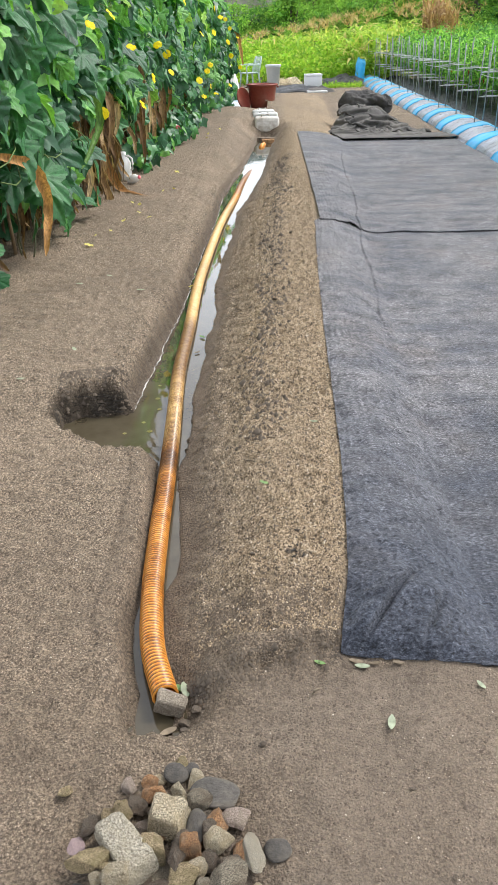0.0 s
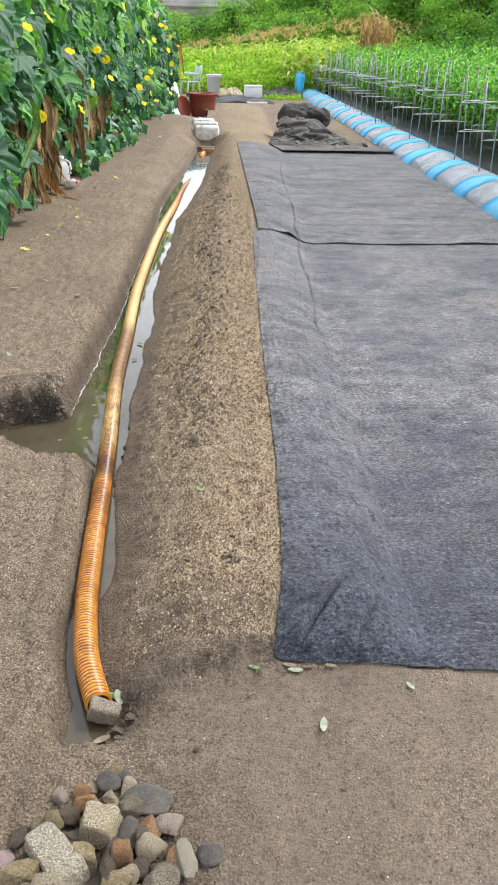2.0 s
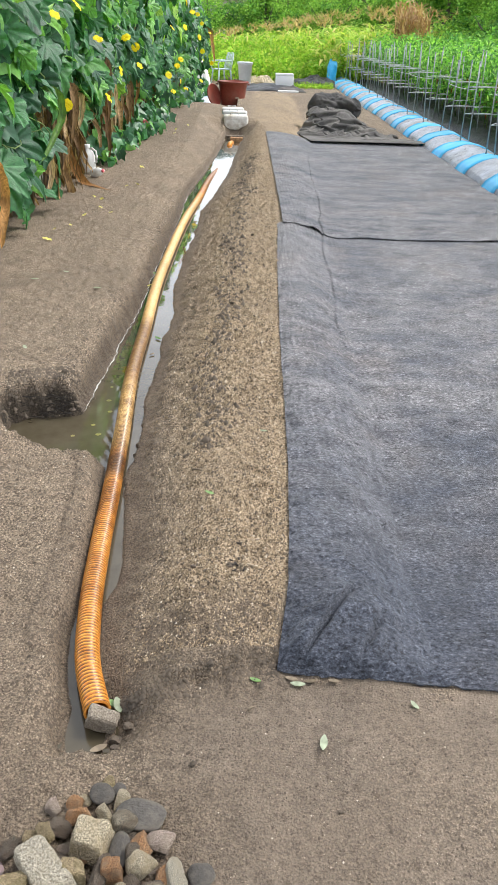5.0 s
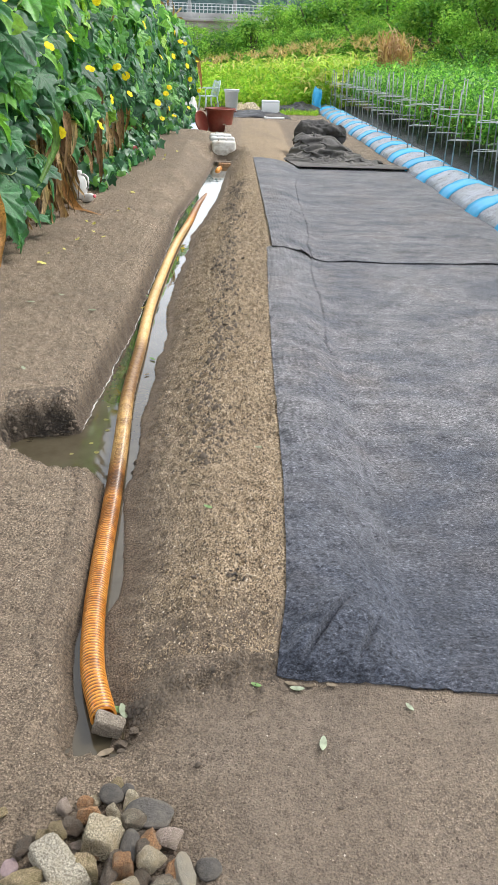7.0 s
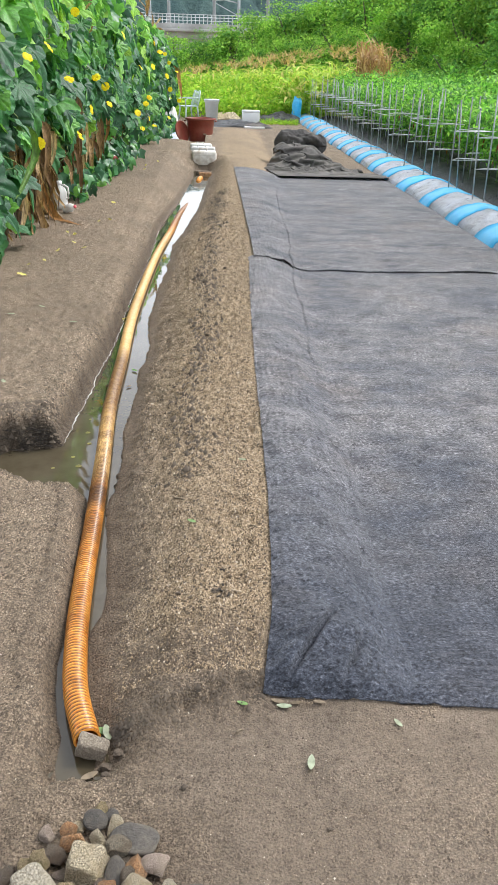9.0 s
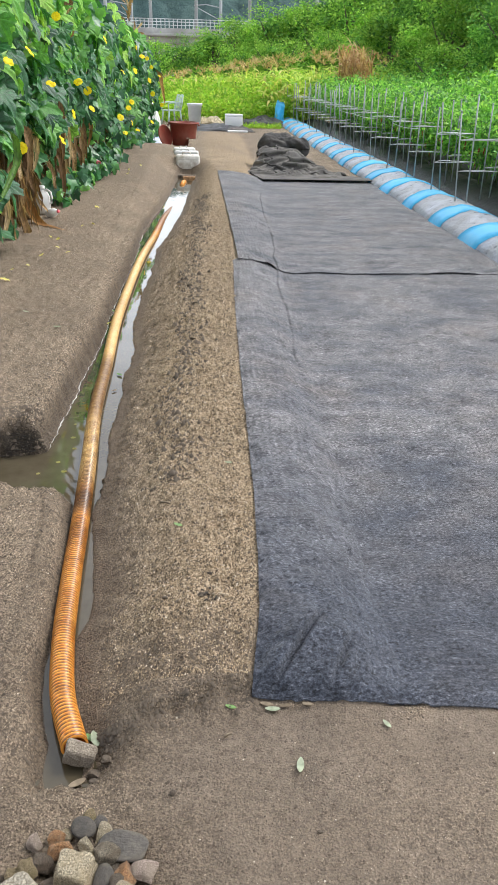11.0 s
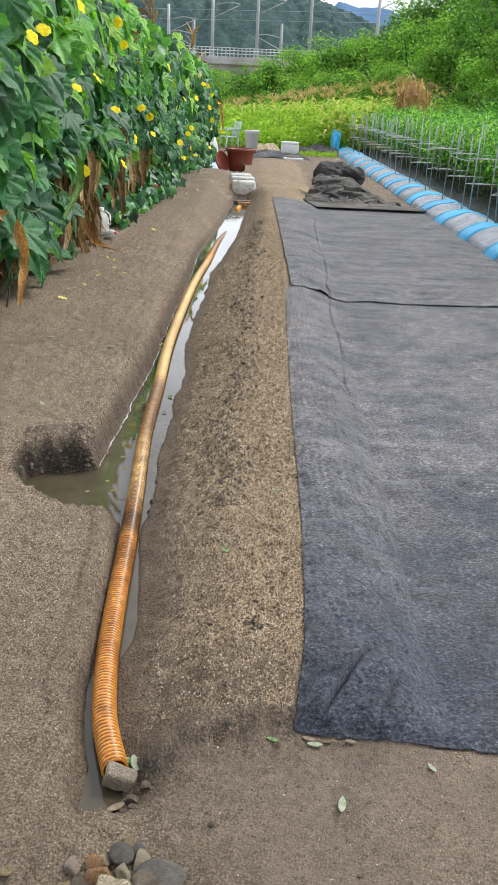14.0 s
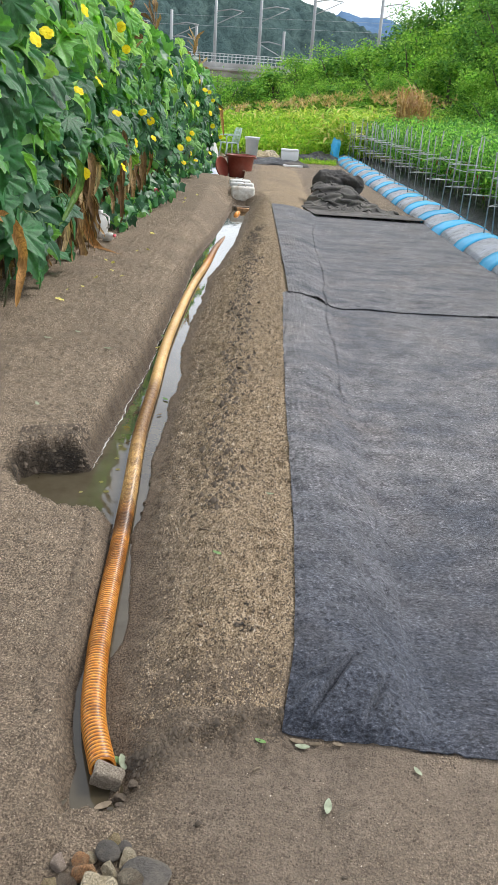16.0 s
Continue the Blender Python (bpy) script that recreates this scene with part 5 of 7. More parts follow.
LEAVES = [luffa_leaf_mesh("leaf", s) for s in range(6)]
YOUNG_SUNLIT = []
for me in LEAVES:
    me = me.copy()
    me.materials[0] = M["luffa_young_sunlit"]
    YOUNG_SUNLIT.append(me)
LEAF_DATA = [(np.array([tuple(v.co) for v in me.vertices]), [tuple(p.vertices) for p in me.polygons]) for me in (luffa_leaf_mesh("leaf", s + 20, True) for s in range(6))]


def petal_flower(name, seed):
    """Five broad yellow petals round a small centre; about one unit across."""
    rnd = random.Random(seed)
    h = Heap()
    for k in range(5):
        a0 = 2 * math.pi * k / 5 + rnd.uniform(-.1, .1)
        rows, v, f = 5, [], []
        for i in range(rows):
            t = i / (rows - 1)
            half = 0.30 * math.sin(0.35 + 2.1 * t) ** 0.9
            r = 0.04 + 0.46 * t
            z = 0.16 * t - 0.20 * t * t + 0.03 * rnd.uniform(-1, 1)
            for s in (-1, 0, 1):
                x, y = r, s * half
                v.append((x * math.cos(a0) - y * math.sin(a0), x * math.sin(a0) + y * math.cos(a0), z + 0.05 * s * s + 0.01 * k))
        for i in range(rows - 1):
            for s in range(2):
                q = 3 * i + s
                f.append((q, q + 1, q + 4, q + 3))
        h.add(v, f)
    bud = [(0.07 * math.cos(w), 0.07 * math.sin(w), 0.02) for w in np.linspace(0, 2 * math.pi, 7)[:-1]] + [(0, 0, 0.14)]
    h.add(bud, [(i, (i + 1) % 6, 6) for i in range(6)])
    return h.mesh(name, M["petal"], True)


FLOWERS = [petal_flower("flower", s) for s in range(3)]


def hedge_face(y, z):
    """Depth of the hedge's front face: bulging out above, bare and set back below."""
    bulge = 0.16 * float(fbm(np.array([y]), np.array([z]), 0.9, 3, 3)[0])
    x0 = np.interp(y, [3.6, 6, 9, 12, 16, 21.5], [-1.72, -1.68, -1.60, -1.36, -1.25, -1.12])
    return x0 + bulge - 0.16 * (1 - min(max(z - 0.15, 0) / 0.7, 1)) - 0.12 * max(z - 1.7, 0)


def hedge_top(y):
    return float(np.interp(y, [3.6, 5, 8, 12, 16, 20, 21.5], [3.1, 3.1, 2.75, 2.45, 2.3, 2.15, 1.9])) + 0.15 * float(fbm(np.array([y]), np.array([0.3]), 1.1, 9, 3)[0])


def leaf_pose(x, y, z, size, rnd, inward=0.0):
    """Leaves hang with the face out to the path and up, their tips down."""
    az_, el_ = radians(rnd.uniform(-85, 30)), radians(rnd.uniform(-5, 68))
    nz = Vector((math.cos(az_) * math.cos(el_), math.sin(az_) * math.cos(el_), math.sin(el_)))
    tip = Vector((0, 0, -1)) + nz * nz.z
    tip = Matrix.Rotation(radians(rnd.gauss(0, 38)), 3, nz) @ tip.normalized()
    side = tip.cross(nz)
    m = Matrix((side, tip, nz)).transposed().to_4x4()
    m.translation = (x, y, z)
    return m @ Matrix.Diagonal((size, size, size * rnd.uniform(0.7, 1.5), 1))


def luffa_plant(y0, y1, n_single, n_mass, seed):
    rnd = random.Random(seed)
    ym = (y0 + y1) / 2
    ob = thing("luffa_plant", (-1.9, ym, ground_z(-1.9, ym)), "climbing luffa with lobed dark green leaves covering dead corn", "climbing plant", "luffa hedge")
    inv = ob.matrix_basis.inverted()
    for k in range(7):
        ys, x0 = rnd.uniform(y0, y1), rnd.uniform(-2.2, -1.75)
        pts, px, py = [], x0, ys
        for i in range(12):
            z = 0.02 + i / 11 * rnd.uniform(1.7, 2.2)
            px += rnd.uniform(-.05, .06)
            py += rnd.uniform(-.09, .09)
            pts.append((px, py, z))
        tube("stem", [tuple(inv @ Vector(q)) for q in pts], np.linspace(0.007, 0.003, 12), M["old_vine"], ob, 6)
    for k in range(5):
        ys, zs = rnd.uniform(y0, y1), rnd.uniform(0.7, 2.1)
        pts = []
        for i in range(10):
            y = ys + (i - 5) * 0.11
            pts.append((hedge_face(y, zs) + 0.05 + 0.05 * math.sin(i), y, zs + 0.10 * math.sin(i * .7 + k) - .01 * i))
        tube("tendril", [tuple(inv @ Vector(q)) for q in pts], 0.0045, M["vine"], ob, 5)
    def spot(front):
        y = rnd.uniform(y0 - .1, y1 + .1)
        top = hedge_top(y)
        z = 0.12 + (top - 0.12) * rnd.random() ** 0.72
        bare = 0.92 if 6.7 < y < 9.8 else (0.78 if y < 5.2 else (0.22 if y < 6.4 else 0.5))
        if z < 0.95 and rnd.random() < bare:
            z = rnd.uniform(0.9, top)
        x = hedge_face(y, z) + (rnd.uniform(-0.06, 0.12) if front else -rnd.uniform(0.12, 0.75))
        if z > top - 0.15:
            x -= rnd.uniform(0, 0.7)
        return x, y, z
    for k in range(n_single):
        x, y, z = spot(True)
        # More light copies higher up: young growth and top light painted together.
        piece("leaf", rnd.choice(YOUNG_SUNLIT if rnd.random() < .02 + .8 * max(z - 1.4, 0) else LEAVES), ob, inv @ leaf_pose(x, y, z, rnd.uniform(0.17, 0.30) * (1.12 if y < 8 else 1.0), rnd))
    heap, young_sunlit = Heap(), Heap()
    for k in range(n_mass):
        x, y, z = spot(k % 7 == 0)
        m = np.array(inv @ leaf_pose(x, y, z, rnd.uniform(0.12, 0.23), rnd))
        v, f = LEAF_DATA[rnd.randrange(6)]
        (young_sunlit if rnd.random() < .03 + .5 * max(z - 1.3, 0) else heap).add(v @ m[:3, :3].T + m[:3, 3], f)
    # creeping leaves at the foot
    for k in range(n_mass // 6):
        y = rnd.uniform(y0, y1)
        if not (8.95 < y < 13 or y > 15):
            continue
        x = hedge_face(y, 0.15) + rnd.uniform(-0.1, 0.36)
        m = np.array(inv @ leaf_pose(x, y, ground_z(x, y) + rnd.uniform(0.05, 0.28), rnd.uniform(0.10, 0.17), rnd))
        v, f = LEAF_DATA[rnd.randrange(6)]
        heap.add(v @ m[:3, :3].T + m[:3, 3], f)
    mass = piece("leaf_mass", heap.mesh("leaf_mass", M["luffa"], True), ob)
    mass["kind"] = "stuff"
    if young_sunlit.n:
        mass = piece("fresh_leaf_mass", young_sunlit.mesh("fresh_leaf_mass", M["luffa_young_sunlit"], True), ob, None, "light green young leaves, top sunlight in their colour")
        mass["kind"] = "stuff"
    return ob


HEDGE_CUTS = [3.5, 4.7, 5.9, 7.2, 8.6, 10.2, 12.0, 14.0, 16.4, 19.0, 21.6]
plants = []
for k, (a, b) in enumerate(zip(HEDGE_CUTS, HEDGE_CUTS[1:])):
    plants.append((a, b, luffa_plant(a, b, 175 if k < 6 else 110, int(430 * (b - a)), 40 + k)))
for y, z in ((5.2, 1.83), (5.66, 1.90), (8.47, 2.17), (6.43, 1.57), (7.19, 1.65), (9.55, 1.40), (10.45, 1.29), (10.7, 1.08), (9.49, 1.07), (7.96, 1.40), (14.9, 1.52), (16.5, 1.36),
             (14.8, .69), (15.6, .52), (20.4, 1.42), (21.2, 1.22), (7.0, .92), (8.49, .87), (14.3, .95), (14.8, 1.03), (15.2, 1.89), (15.6, 1.76), (11.8, 1.89), (6.65, 2.13),
             (8.67, 1.99), (20.9, .77), (19.9, .43), (13.1, 1.5), (17.6, 1.1), (18.4, 1.6), (12.4, .9), (13.4, .62), (17.2, 1.75), (5.1, 2.25)):
    host = next((p for a, b, p in plants if a <= y <= b), plants[-1][2])
    r = random.Random(int(y * 100 + z * 1000))
    m = pose(hedge_face(y, z) + 0.24, y, z, 0, 68 + r.uniform(-45, 25), -45 + r.uniform(-60, 60)) @ Matrix.Diagonal((fs := r.uniform(.078, .105), fs, fs, 1))
    piece("flower", r.choice(FLOWERS), host, host.matrix_basis.inverted() @ m, "open yellow flower")

for k, (x, y, s) in enumerate(((-1.41, 5.71, .07), (-1.31, 6.6, .05), (-1.22, 6.9, .04), (-1.28, 7.3, .045), (-1.10, 6.7, .04), (-1.36, 7.4, .04), (-1.15, 8.0, .035), (-1.05, 8.1, .04), (-1.12, 9.0, .06), (-1.45, 6.1, .04), (-1.35, 6.25, .03), (-1.0, 12.0, .05), (-.98, 11.6, .05), (-.85, 12.5, .04), (-.62, 5.3, .045))):
    me = FLOWERS[k % 3].copy()
    me.materials[0] = M["wilted"]
    ob = new("fallen_flower", me)
    ob.matrix_basis = pose(x, y, ground_z(x, y) + s * 0.18, 10 * (k % 4), 150 if k % 2 else 12, 40 * k) @ Matrix.Diagonal((0.95 * s, 0.8 * s, 1.3 * s, 1))
    tagged(ob, "wilted yellow flower fallen on the soil", "flower", "fallen flowers")


for k, (x, y, s) in enumerate(((-.60, 3.42, .024), (-.63, 3.16, .020), (-.575, 3.30, .022), (-.70, 3.05, .018), (-.59, 3.07, .026), (-.555, 3.66, .022), (-.61, 3.58, .016))):
    me = FLOWERS[k % 3].copy()
    me.materials[0] = M["sunken"]
    ob = new("floating_flower", me)
    ob.matrix_basis = pose(x, y, WATER + s * 0.05, 0, 0, 50 * k) @ Matrix.Diagonal((s, s, s * .5, 1))
    tagged(ob, "dull yellow sodden flower floating on muddy water", "flower", "fallen flowers")


def strap_leaf(length, width, start, way, droop, twist, rnd, n=9, rise=None):
    """A corn blade: a long strap that rises, bends and hangs, with a fold down the middle."""
    v, f = [], []
    p = np.array(start, float)
    d = np.array([math.cos(way), math.sin(way), 0.0])
    rise = rnd.uniform(0.4, 1.2) if rise is None else rise
    sway = rnd.uniform(0, 6.28)
    for i in range(n):
        t = i / (n - 1)
        w = width / 2 * (0.55 + 0.9 * t) * (1 - t) ** 0.55 * 1.35 + 0.0015
        tw = twist * t * 2.2
        side = np.array([-d[1], d[0], 0]) * math.cos(tw) + np.array([0, 0, 1]) * math.sin(tw)
        fold = np.array([0, 0, 0.35 * w])
        v += [p - side * w + fold, p.copy(), p + side * w + fold]
        ang = rise - droop * t * 3.0
        p = p + (np.array([-d[1], d[0], 0]) * 0.25 * math.sin(sway + 5 * t) + d * max(math.cos(ang), 0.10) + np.array([0, 0, math.sin(max(ang, -1.5))])) * length / (n - 1)
    for i in range(n - 1):
        a = 3 * i
        f += [(a, a + 1, a + 4, a + 3), (a + 1, a + 2, a + 5, a + 4)]
    return v, f


def dry_strap(length, width, start, way, droop, twist, rnd, n=15, rise=None):
    """A withered corn blade: curled across, torn and crumpled along its edges."""
    v, f = strap_leaf(length, width, start, way, droop, twist, rnd, n, rise)
    v = np.array(v).reshape(n, 3, 3)
    mid, half = v[:, 1], (v[:, 2] - v[:, 0]) / 2
    ph, curl = rnd.uniform(0, 50), rnd.uniform(0.3, 1.3)
    out = []
    for i in range(n):
        up = np.array([0.75, -0.65, 0.1]) * np.linalg.norm(half[i])
        bend = np.array([noise.noise(Vector((ph, i * .55, 0))), noise.noise(Vector((ph, i * .55, 9))), 0]) * width * .45
        for c in (-1, -.5, 0, .5, 1):
            rag = 1 + 0.45 * noise.noise(Vector((i * .9, c * 3, ph)))
            out.append(mid[i] + bend + half[i] * c * rag + up * (curl * c * c * .9 + 0.35 * noise.noise(Vector((i * .7, c * 2.2, ph + 7)))))
    q = [(5 * i + c, 5 * i + c + 1, 5 * i + c + 6, 5 * i + c + 5) for i in range(n - 1) for c in range(4)]
    return out, q


def dead_corn(x, y, height, seed):
    rnd = random.Random(seed)
    ob = thing("dead_corn_stalk", (x, y, ground_z(x, y)), "dead brown corn stalk with hanging dry leaves", "corn stalk", "dead corn in the hedge")
    pts = [(0.03 * math.sin(i + seed), 0.04 * math.sin(i * .8 + 2 * seed), height * i / 7) for i in range(8)]
    tube("stalk", pts, np.linspace(0.014, 0.007, 8), M["drystalk"], ob, 7)
    for k in range(7):
        z = height * (0.22 + 0.75 * k / 7) + rnd.uniform(-.08, .08)
        v, f = dry_strap(rnd.uniform(.35, .75), rnd.uniform(.035, .075), (0, 0, z), rnd.uniform(-1.6, 1.6), rnd.uniform(1.6, 2.6), rnd.uniform(-1.4, 1.4), rnd, 13, rnd.uniform(-1.5, -0.5))
        piece("dry_leaf", mesh_of("dry_leaf", v, f, M["dry"]), ob)
    return ob


r = random.Random(5)
for k in range(54):
    y = 3.7 + (21.0 - 3.7) * (k + r.random()) / 54
    dead_corn(hedge_face(y, 0.3) - r.uniform(-0.04 if 6.6 < y < 10 else 0.10, 0.40), y, min(hedge_top(y) + r.uniform(-0.7, 0.12), 2.5), 300 + k)
for k in range(34):
    y = 6.3 + 4.0 * (k + r.random()) / 34
    dead_corn(hedge_face(y, 0.3) - r.uniform(-0.08, 0.6), y, r.uniform(0.9, 1.6), 400 + k)
heap = Heap()
for k in range(3600):
    y, x = r.uniform(3.0, 22), r.uniform(-3.3, -2.3)
    m = np.array(leaf_pose(x, y, ground_z(x, y) + r.uniform(0.05, 1.7), r.uniform(0.16, 0.28), r))
    v, f = LEAF_DATA[r.randrange(6)]
    heap.add(v @ m[:3, :3].T + m[:3, 3], f)
tagged(new("undergrowth", heap.mesh("undergrowth", M["luffa"], True)), "dense green leaves behind the luffa hedge", "undergrowth", kind="stuff")
def husk_top(x, y, z, seed):
    """A dead corn top that stands out of the leaves: bleached husks round a bare stalk."""
    rnd = random.Random(seed)
    ob = thing("dead_corn_stalk", (x, y, ground_z(x, y)), "bleached dead corn top sticking out of the hedge", "corn stalk", "dead corn in the hedge")
    tube("stalk", [(0, 0, 0), (.02, .03, z * .6), (.05, .02, z + .1)], [.014, .012, .006], M["drystalk"], ob, 7)
    for k in range(7):
        v, f = dry_strap(rnd.uniform(.25, .5), rnd.uniform(.04, .08), (.04, .02, z - rnd.uniform(.05, .45)), rnd.uniform(0, 6.28), rnd.uniform(.1, .6), rnd.uniform(-1, 1), rnd, 11, rnd.uniform(1.0, 1.5))
        piece("husk", mesh_of("husk", v, f, M["dry"]), ob)
    return ob


for k, (y, dz) in enumerate(((7.7, .05), (8.3, .10), (8.9, .0), (10.4, .05), (10.8, .1), (12.2, .1), (16.4, .05), (18.0, .0), (6.9, -.2), (9.6, -.55), (10.4, -.75))):
    husk_top(hedge_face(y, 1.2) - 0.05 - .1 * (dz > -.3), y, hedge_top(y) + dz, 800 + k)
# long withered blades: one trails onto the path, others hang over the front
def hanging_blade(points, width, material, label, seed, n=20):
    pts = np.array(points, float)
    k = np.linspace(0, len(pts) - 1, n)
    mid = np.stack([smooth_line(np.arange(len(pts)), pts[:, c], k) for c in range(3)], 1)
    tang = np.gradient(mid, axis=0)
    out = []
    for i in range(n):
        t = i / (n - 1)
        side = np.cross(tang[i], (0.55, -0.8, 0.25))
        side /= np.linalg.norm(side) + 1e-9
        face = np.cross(side, tang[i])
        face /= np.linalg.norm(face) + 1e-9
        half = width / 2 * min(1, 0.35 + 2.2 * t) * (1 - t) ** 0.5 + 0.003
        for c in (-1, -.5, 0, .5, 1):
            rag = 1 + 0.4 * noise.noise(Vector((i * .8, c * 3, seed)))
            out.append(mid[i] + side * half * c * rag + face * half * (0.7 * c * c + 0.5 * noise.noise(Vector((i * .6, c * 2, seed + 5)))))
    out = [(a, b, max(c, ground_z(a, b) + 0.006)) for a, b, c in out]
    q = [(5 * i + c, 5 * i + c + 1, 5 * i + c + 6, 5 * i + c + 5) for i in range(n - 1) for c in range(4)]
    return tagged(new("dry_leaf", mesh_of("dry_leaf", out, q, material)), label, "corn leaf", "withered leaves")


WITHERED = "long withered brown corn leaf hanging from the hedge"
hanging_blade([(-1.82, 8.25, .85), (-1.77, 8.10, .52), (-1.70, 8.15, .24), (-1.55, 8.05, .07), (-1.40, 7.90, .03), (-1.25, 7.74, .03)], .12, M["orange_dry"], "long withered orange-brown corn leaf trailing onto soil", 1)
hanging_blade([(-1.64, 4.72, .88), (-1.55, 4.95, .80), (-1.53, 5.13, .64), (-1.55, 5.25, .48), (-1.55, 5.16, .34), (-1.56, 5.10, .20)], .10, M["orange_dry"], WITHERED, 2)
hanging_blade([(-1.53, 11.2, 1.05), (-1.46, 11.2, .95), (-1.42, 11.2, .80), (-1.47, 11.2, .58)], .085, M["orange_dry"], WITHERED, 3)
hanging_blade([(-1.44, 6.10, 1.10), (-1.38, 6.25, 1.06), (-1.36, 6.30, .92), (-1.40, 6.12, .76), (-1.43, 5.85, .64)], .075, M["corn_blade"], "bent corn leaf, green turning yellow", 4)
hanging_blade([(-1.62, 8.02, 1.02), (-1.57, 8.12, .84), (-1.60, 8.08, .62)], .09, M["dry"], WITHERED, 5)
hanging_blade([(-1.62, 7.6, 1.05), (-1.52, 7.5, 1.0), (-1.50, 7.45, .80), (-1.54, 7.4, .56)], .09, M["dry"], WITHERED, 6)
hanging_blade([(-1.72, 6.9, .72), (-1.64, 6.85, .60), (-1.62, 6.9, .40), (-1.66, 6.8, .2)], .08, M["dry"], WITHERED, 7)
hanging_blade([(-1.06, 21.2, 1.62), (-.94, 21.2, 1.48), (-.86, 21.1, 1.12), (-.80, 21.0, .78)], .14, M["orange_dry"], WITHERED, 8)
for k in range(26):
    y, z, ln = 8.9 + 2.2 * r.random(), r.uniform(.35, 1.25), r.uniform(.3, .6)
    x = hedge_face(y, z) + r.uniform(.0, .14)
    hanging_blade([(x - .06, y, z), (x, y + r.uniform(-.06, .06), z - .1), (x + .02, y + r.uniform(-.1, .1), z - ln * .6), (x + .01, y + r.uniform(-.1, .1), max(z - ln, .02))], r.uniform(.05, .10), M["dry"], WITHERED, 20 + k, 12)


# ---------------------------------------------------------------- film-covered ridges
def film_ridge(name, x0, width, height, y0, y1, material, label, seed, lump=0.03):
    ys = np.arange(y0, y1, 0.09)
    us = np.linspace(0, 1, 22)
    U, V = np.meshgrid(us, ys)
    X = x0 + width * U + 0.03 * fbm(V, V * 0, 0.5, seed, 2)
    Z = height * np.maximum(np.sin(np.pi * U), 0) ** 0.62
    Z = Z * (1 + 0.10 * fbm(X, V, 1.2, seed + 1, 3)) + lump * fbm(X * 2, V, 3.5, seed + 2, 3) * np.sin(np.pi * U)
    Z = Z - 0.02 * np.where((U < 0.01) | (U > 0.99), 1, 0)
    n = len(us)
    v = np.stack([X.ravel(), V.ravel(), Z.ravel()], 1)
    i0 = (np.arange(len(ys) - 1)[:, None] * n + np.arange(n - 1)[None]).ravel()
    return mesh_of(name, v, np.stack([i0, i0 + 1, i0 + n + 1, i0 + n], 1).tolist(), material)


edge = thing("film_ridge", (0, 0, 0), "soil ridge wrapped in grey plastic film with blue bands", "planting ridge")
piece("film", film_ridge("film", 2.72, 0.80, 0.20, 3.0, 29.0, M["film_grey"], "", 4), edge)
yb, kb = 3.6, 0
while yb < 28.8:
    bw = 0.46 if kb % 3 else 0.54
    us = np.linspace(0.0, 0.93, 18)
    v, f = [], []
    lean = 0.12 * math.sin(kb * 1.7)
    for i, u in enumerate(us):
        for j in range(5):
            yy = yb + bw * j / 4 + lean * (u - .5)
            xx = 2.72 + 0.80 * u + 0.03 * float(fbm(np.array([yy]), np.array([0.0]), 0.5, 4, 2)[0])
            zz = 0.20 * max(math.sin(math.pi * u), 0) ** 0.62
            zz = zz * (1 + 0.10 * float(fbm(np.array([xx]), np.array([yy]), 1.2, 5, 3)[0])) + 0.03 * float(fbm(np.array([xx * 2]), np.array([yy]), 3.5, 6, 3)[0]) * math.sin(math.pi * u)
            v.append((xx - 0.006 * math.cos(math.pi * u), yy, zz + 0.007))
    for i in range(17):
        for j in range(4):
            f.append((i * 5 + j, i * 5 + j + 1, (i + 1) * 5 + j + 1, (i + 1) * 5 + j))
    top = len(v)
    v += [(a, b, c - 0.02) for a, b, c in v]
    f += [tuple(reversed([q + top for q in face])) for face in f]
    for a, b in ((0, 5), (4, 5)):
        f += [(a + 5 * i, a + 5 * (i + 1), top + a + 5 * (i + 1), top + a + 5 * i) for i in range(17)]
    piece("blue_band", mesh_of("blue_band", v, f, M["blue_band"]), edge, None, "bright blue plastic band")
    yb += 1.27
    kb += 1
for k, x0 in enumerate((3.56, 4.55, 5.6, 6.7)):
    tagged(new("mulch_bed", film_ridge("mulch_bed", x0, 0.95, 0.16, 3.0, 28.5, M["film_black"], "", 20 + k)), "low bed covered in black mulch film", "planting bed", "black mulch beds")

# ---------------------------------------------------------------- stakes and strings
def stake(x, y, z, height, lean_x, lean_y):
    ob = thing("stake", (x, y, z), "thin galvanised steel plant stake stuck in the ridge", "stake", "pepper stakes")
    ob.matrix_basis = pose(x, y, z, lean_x, lean_y, 0)
    tube("rod", [(0, 0, -0.05), (0, 0, height * .5), (0, 0, height)], 0.009, M["steel"], ob, 7)
    part("end_cap", lathe([(0.012, height - 0.02), (0.012, height), (0.005, height + 0.004)], 8, True), M["steel"], ob)
    return ob


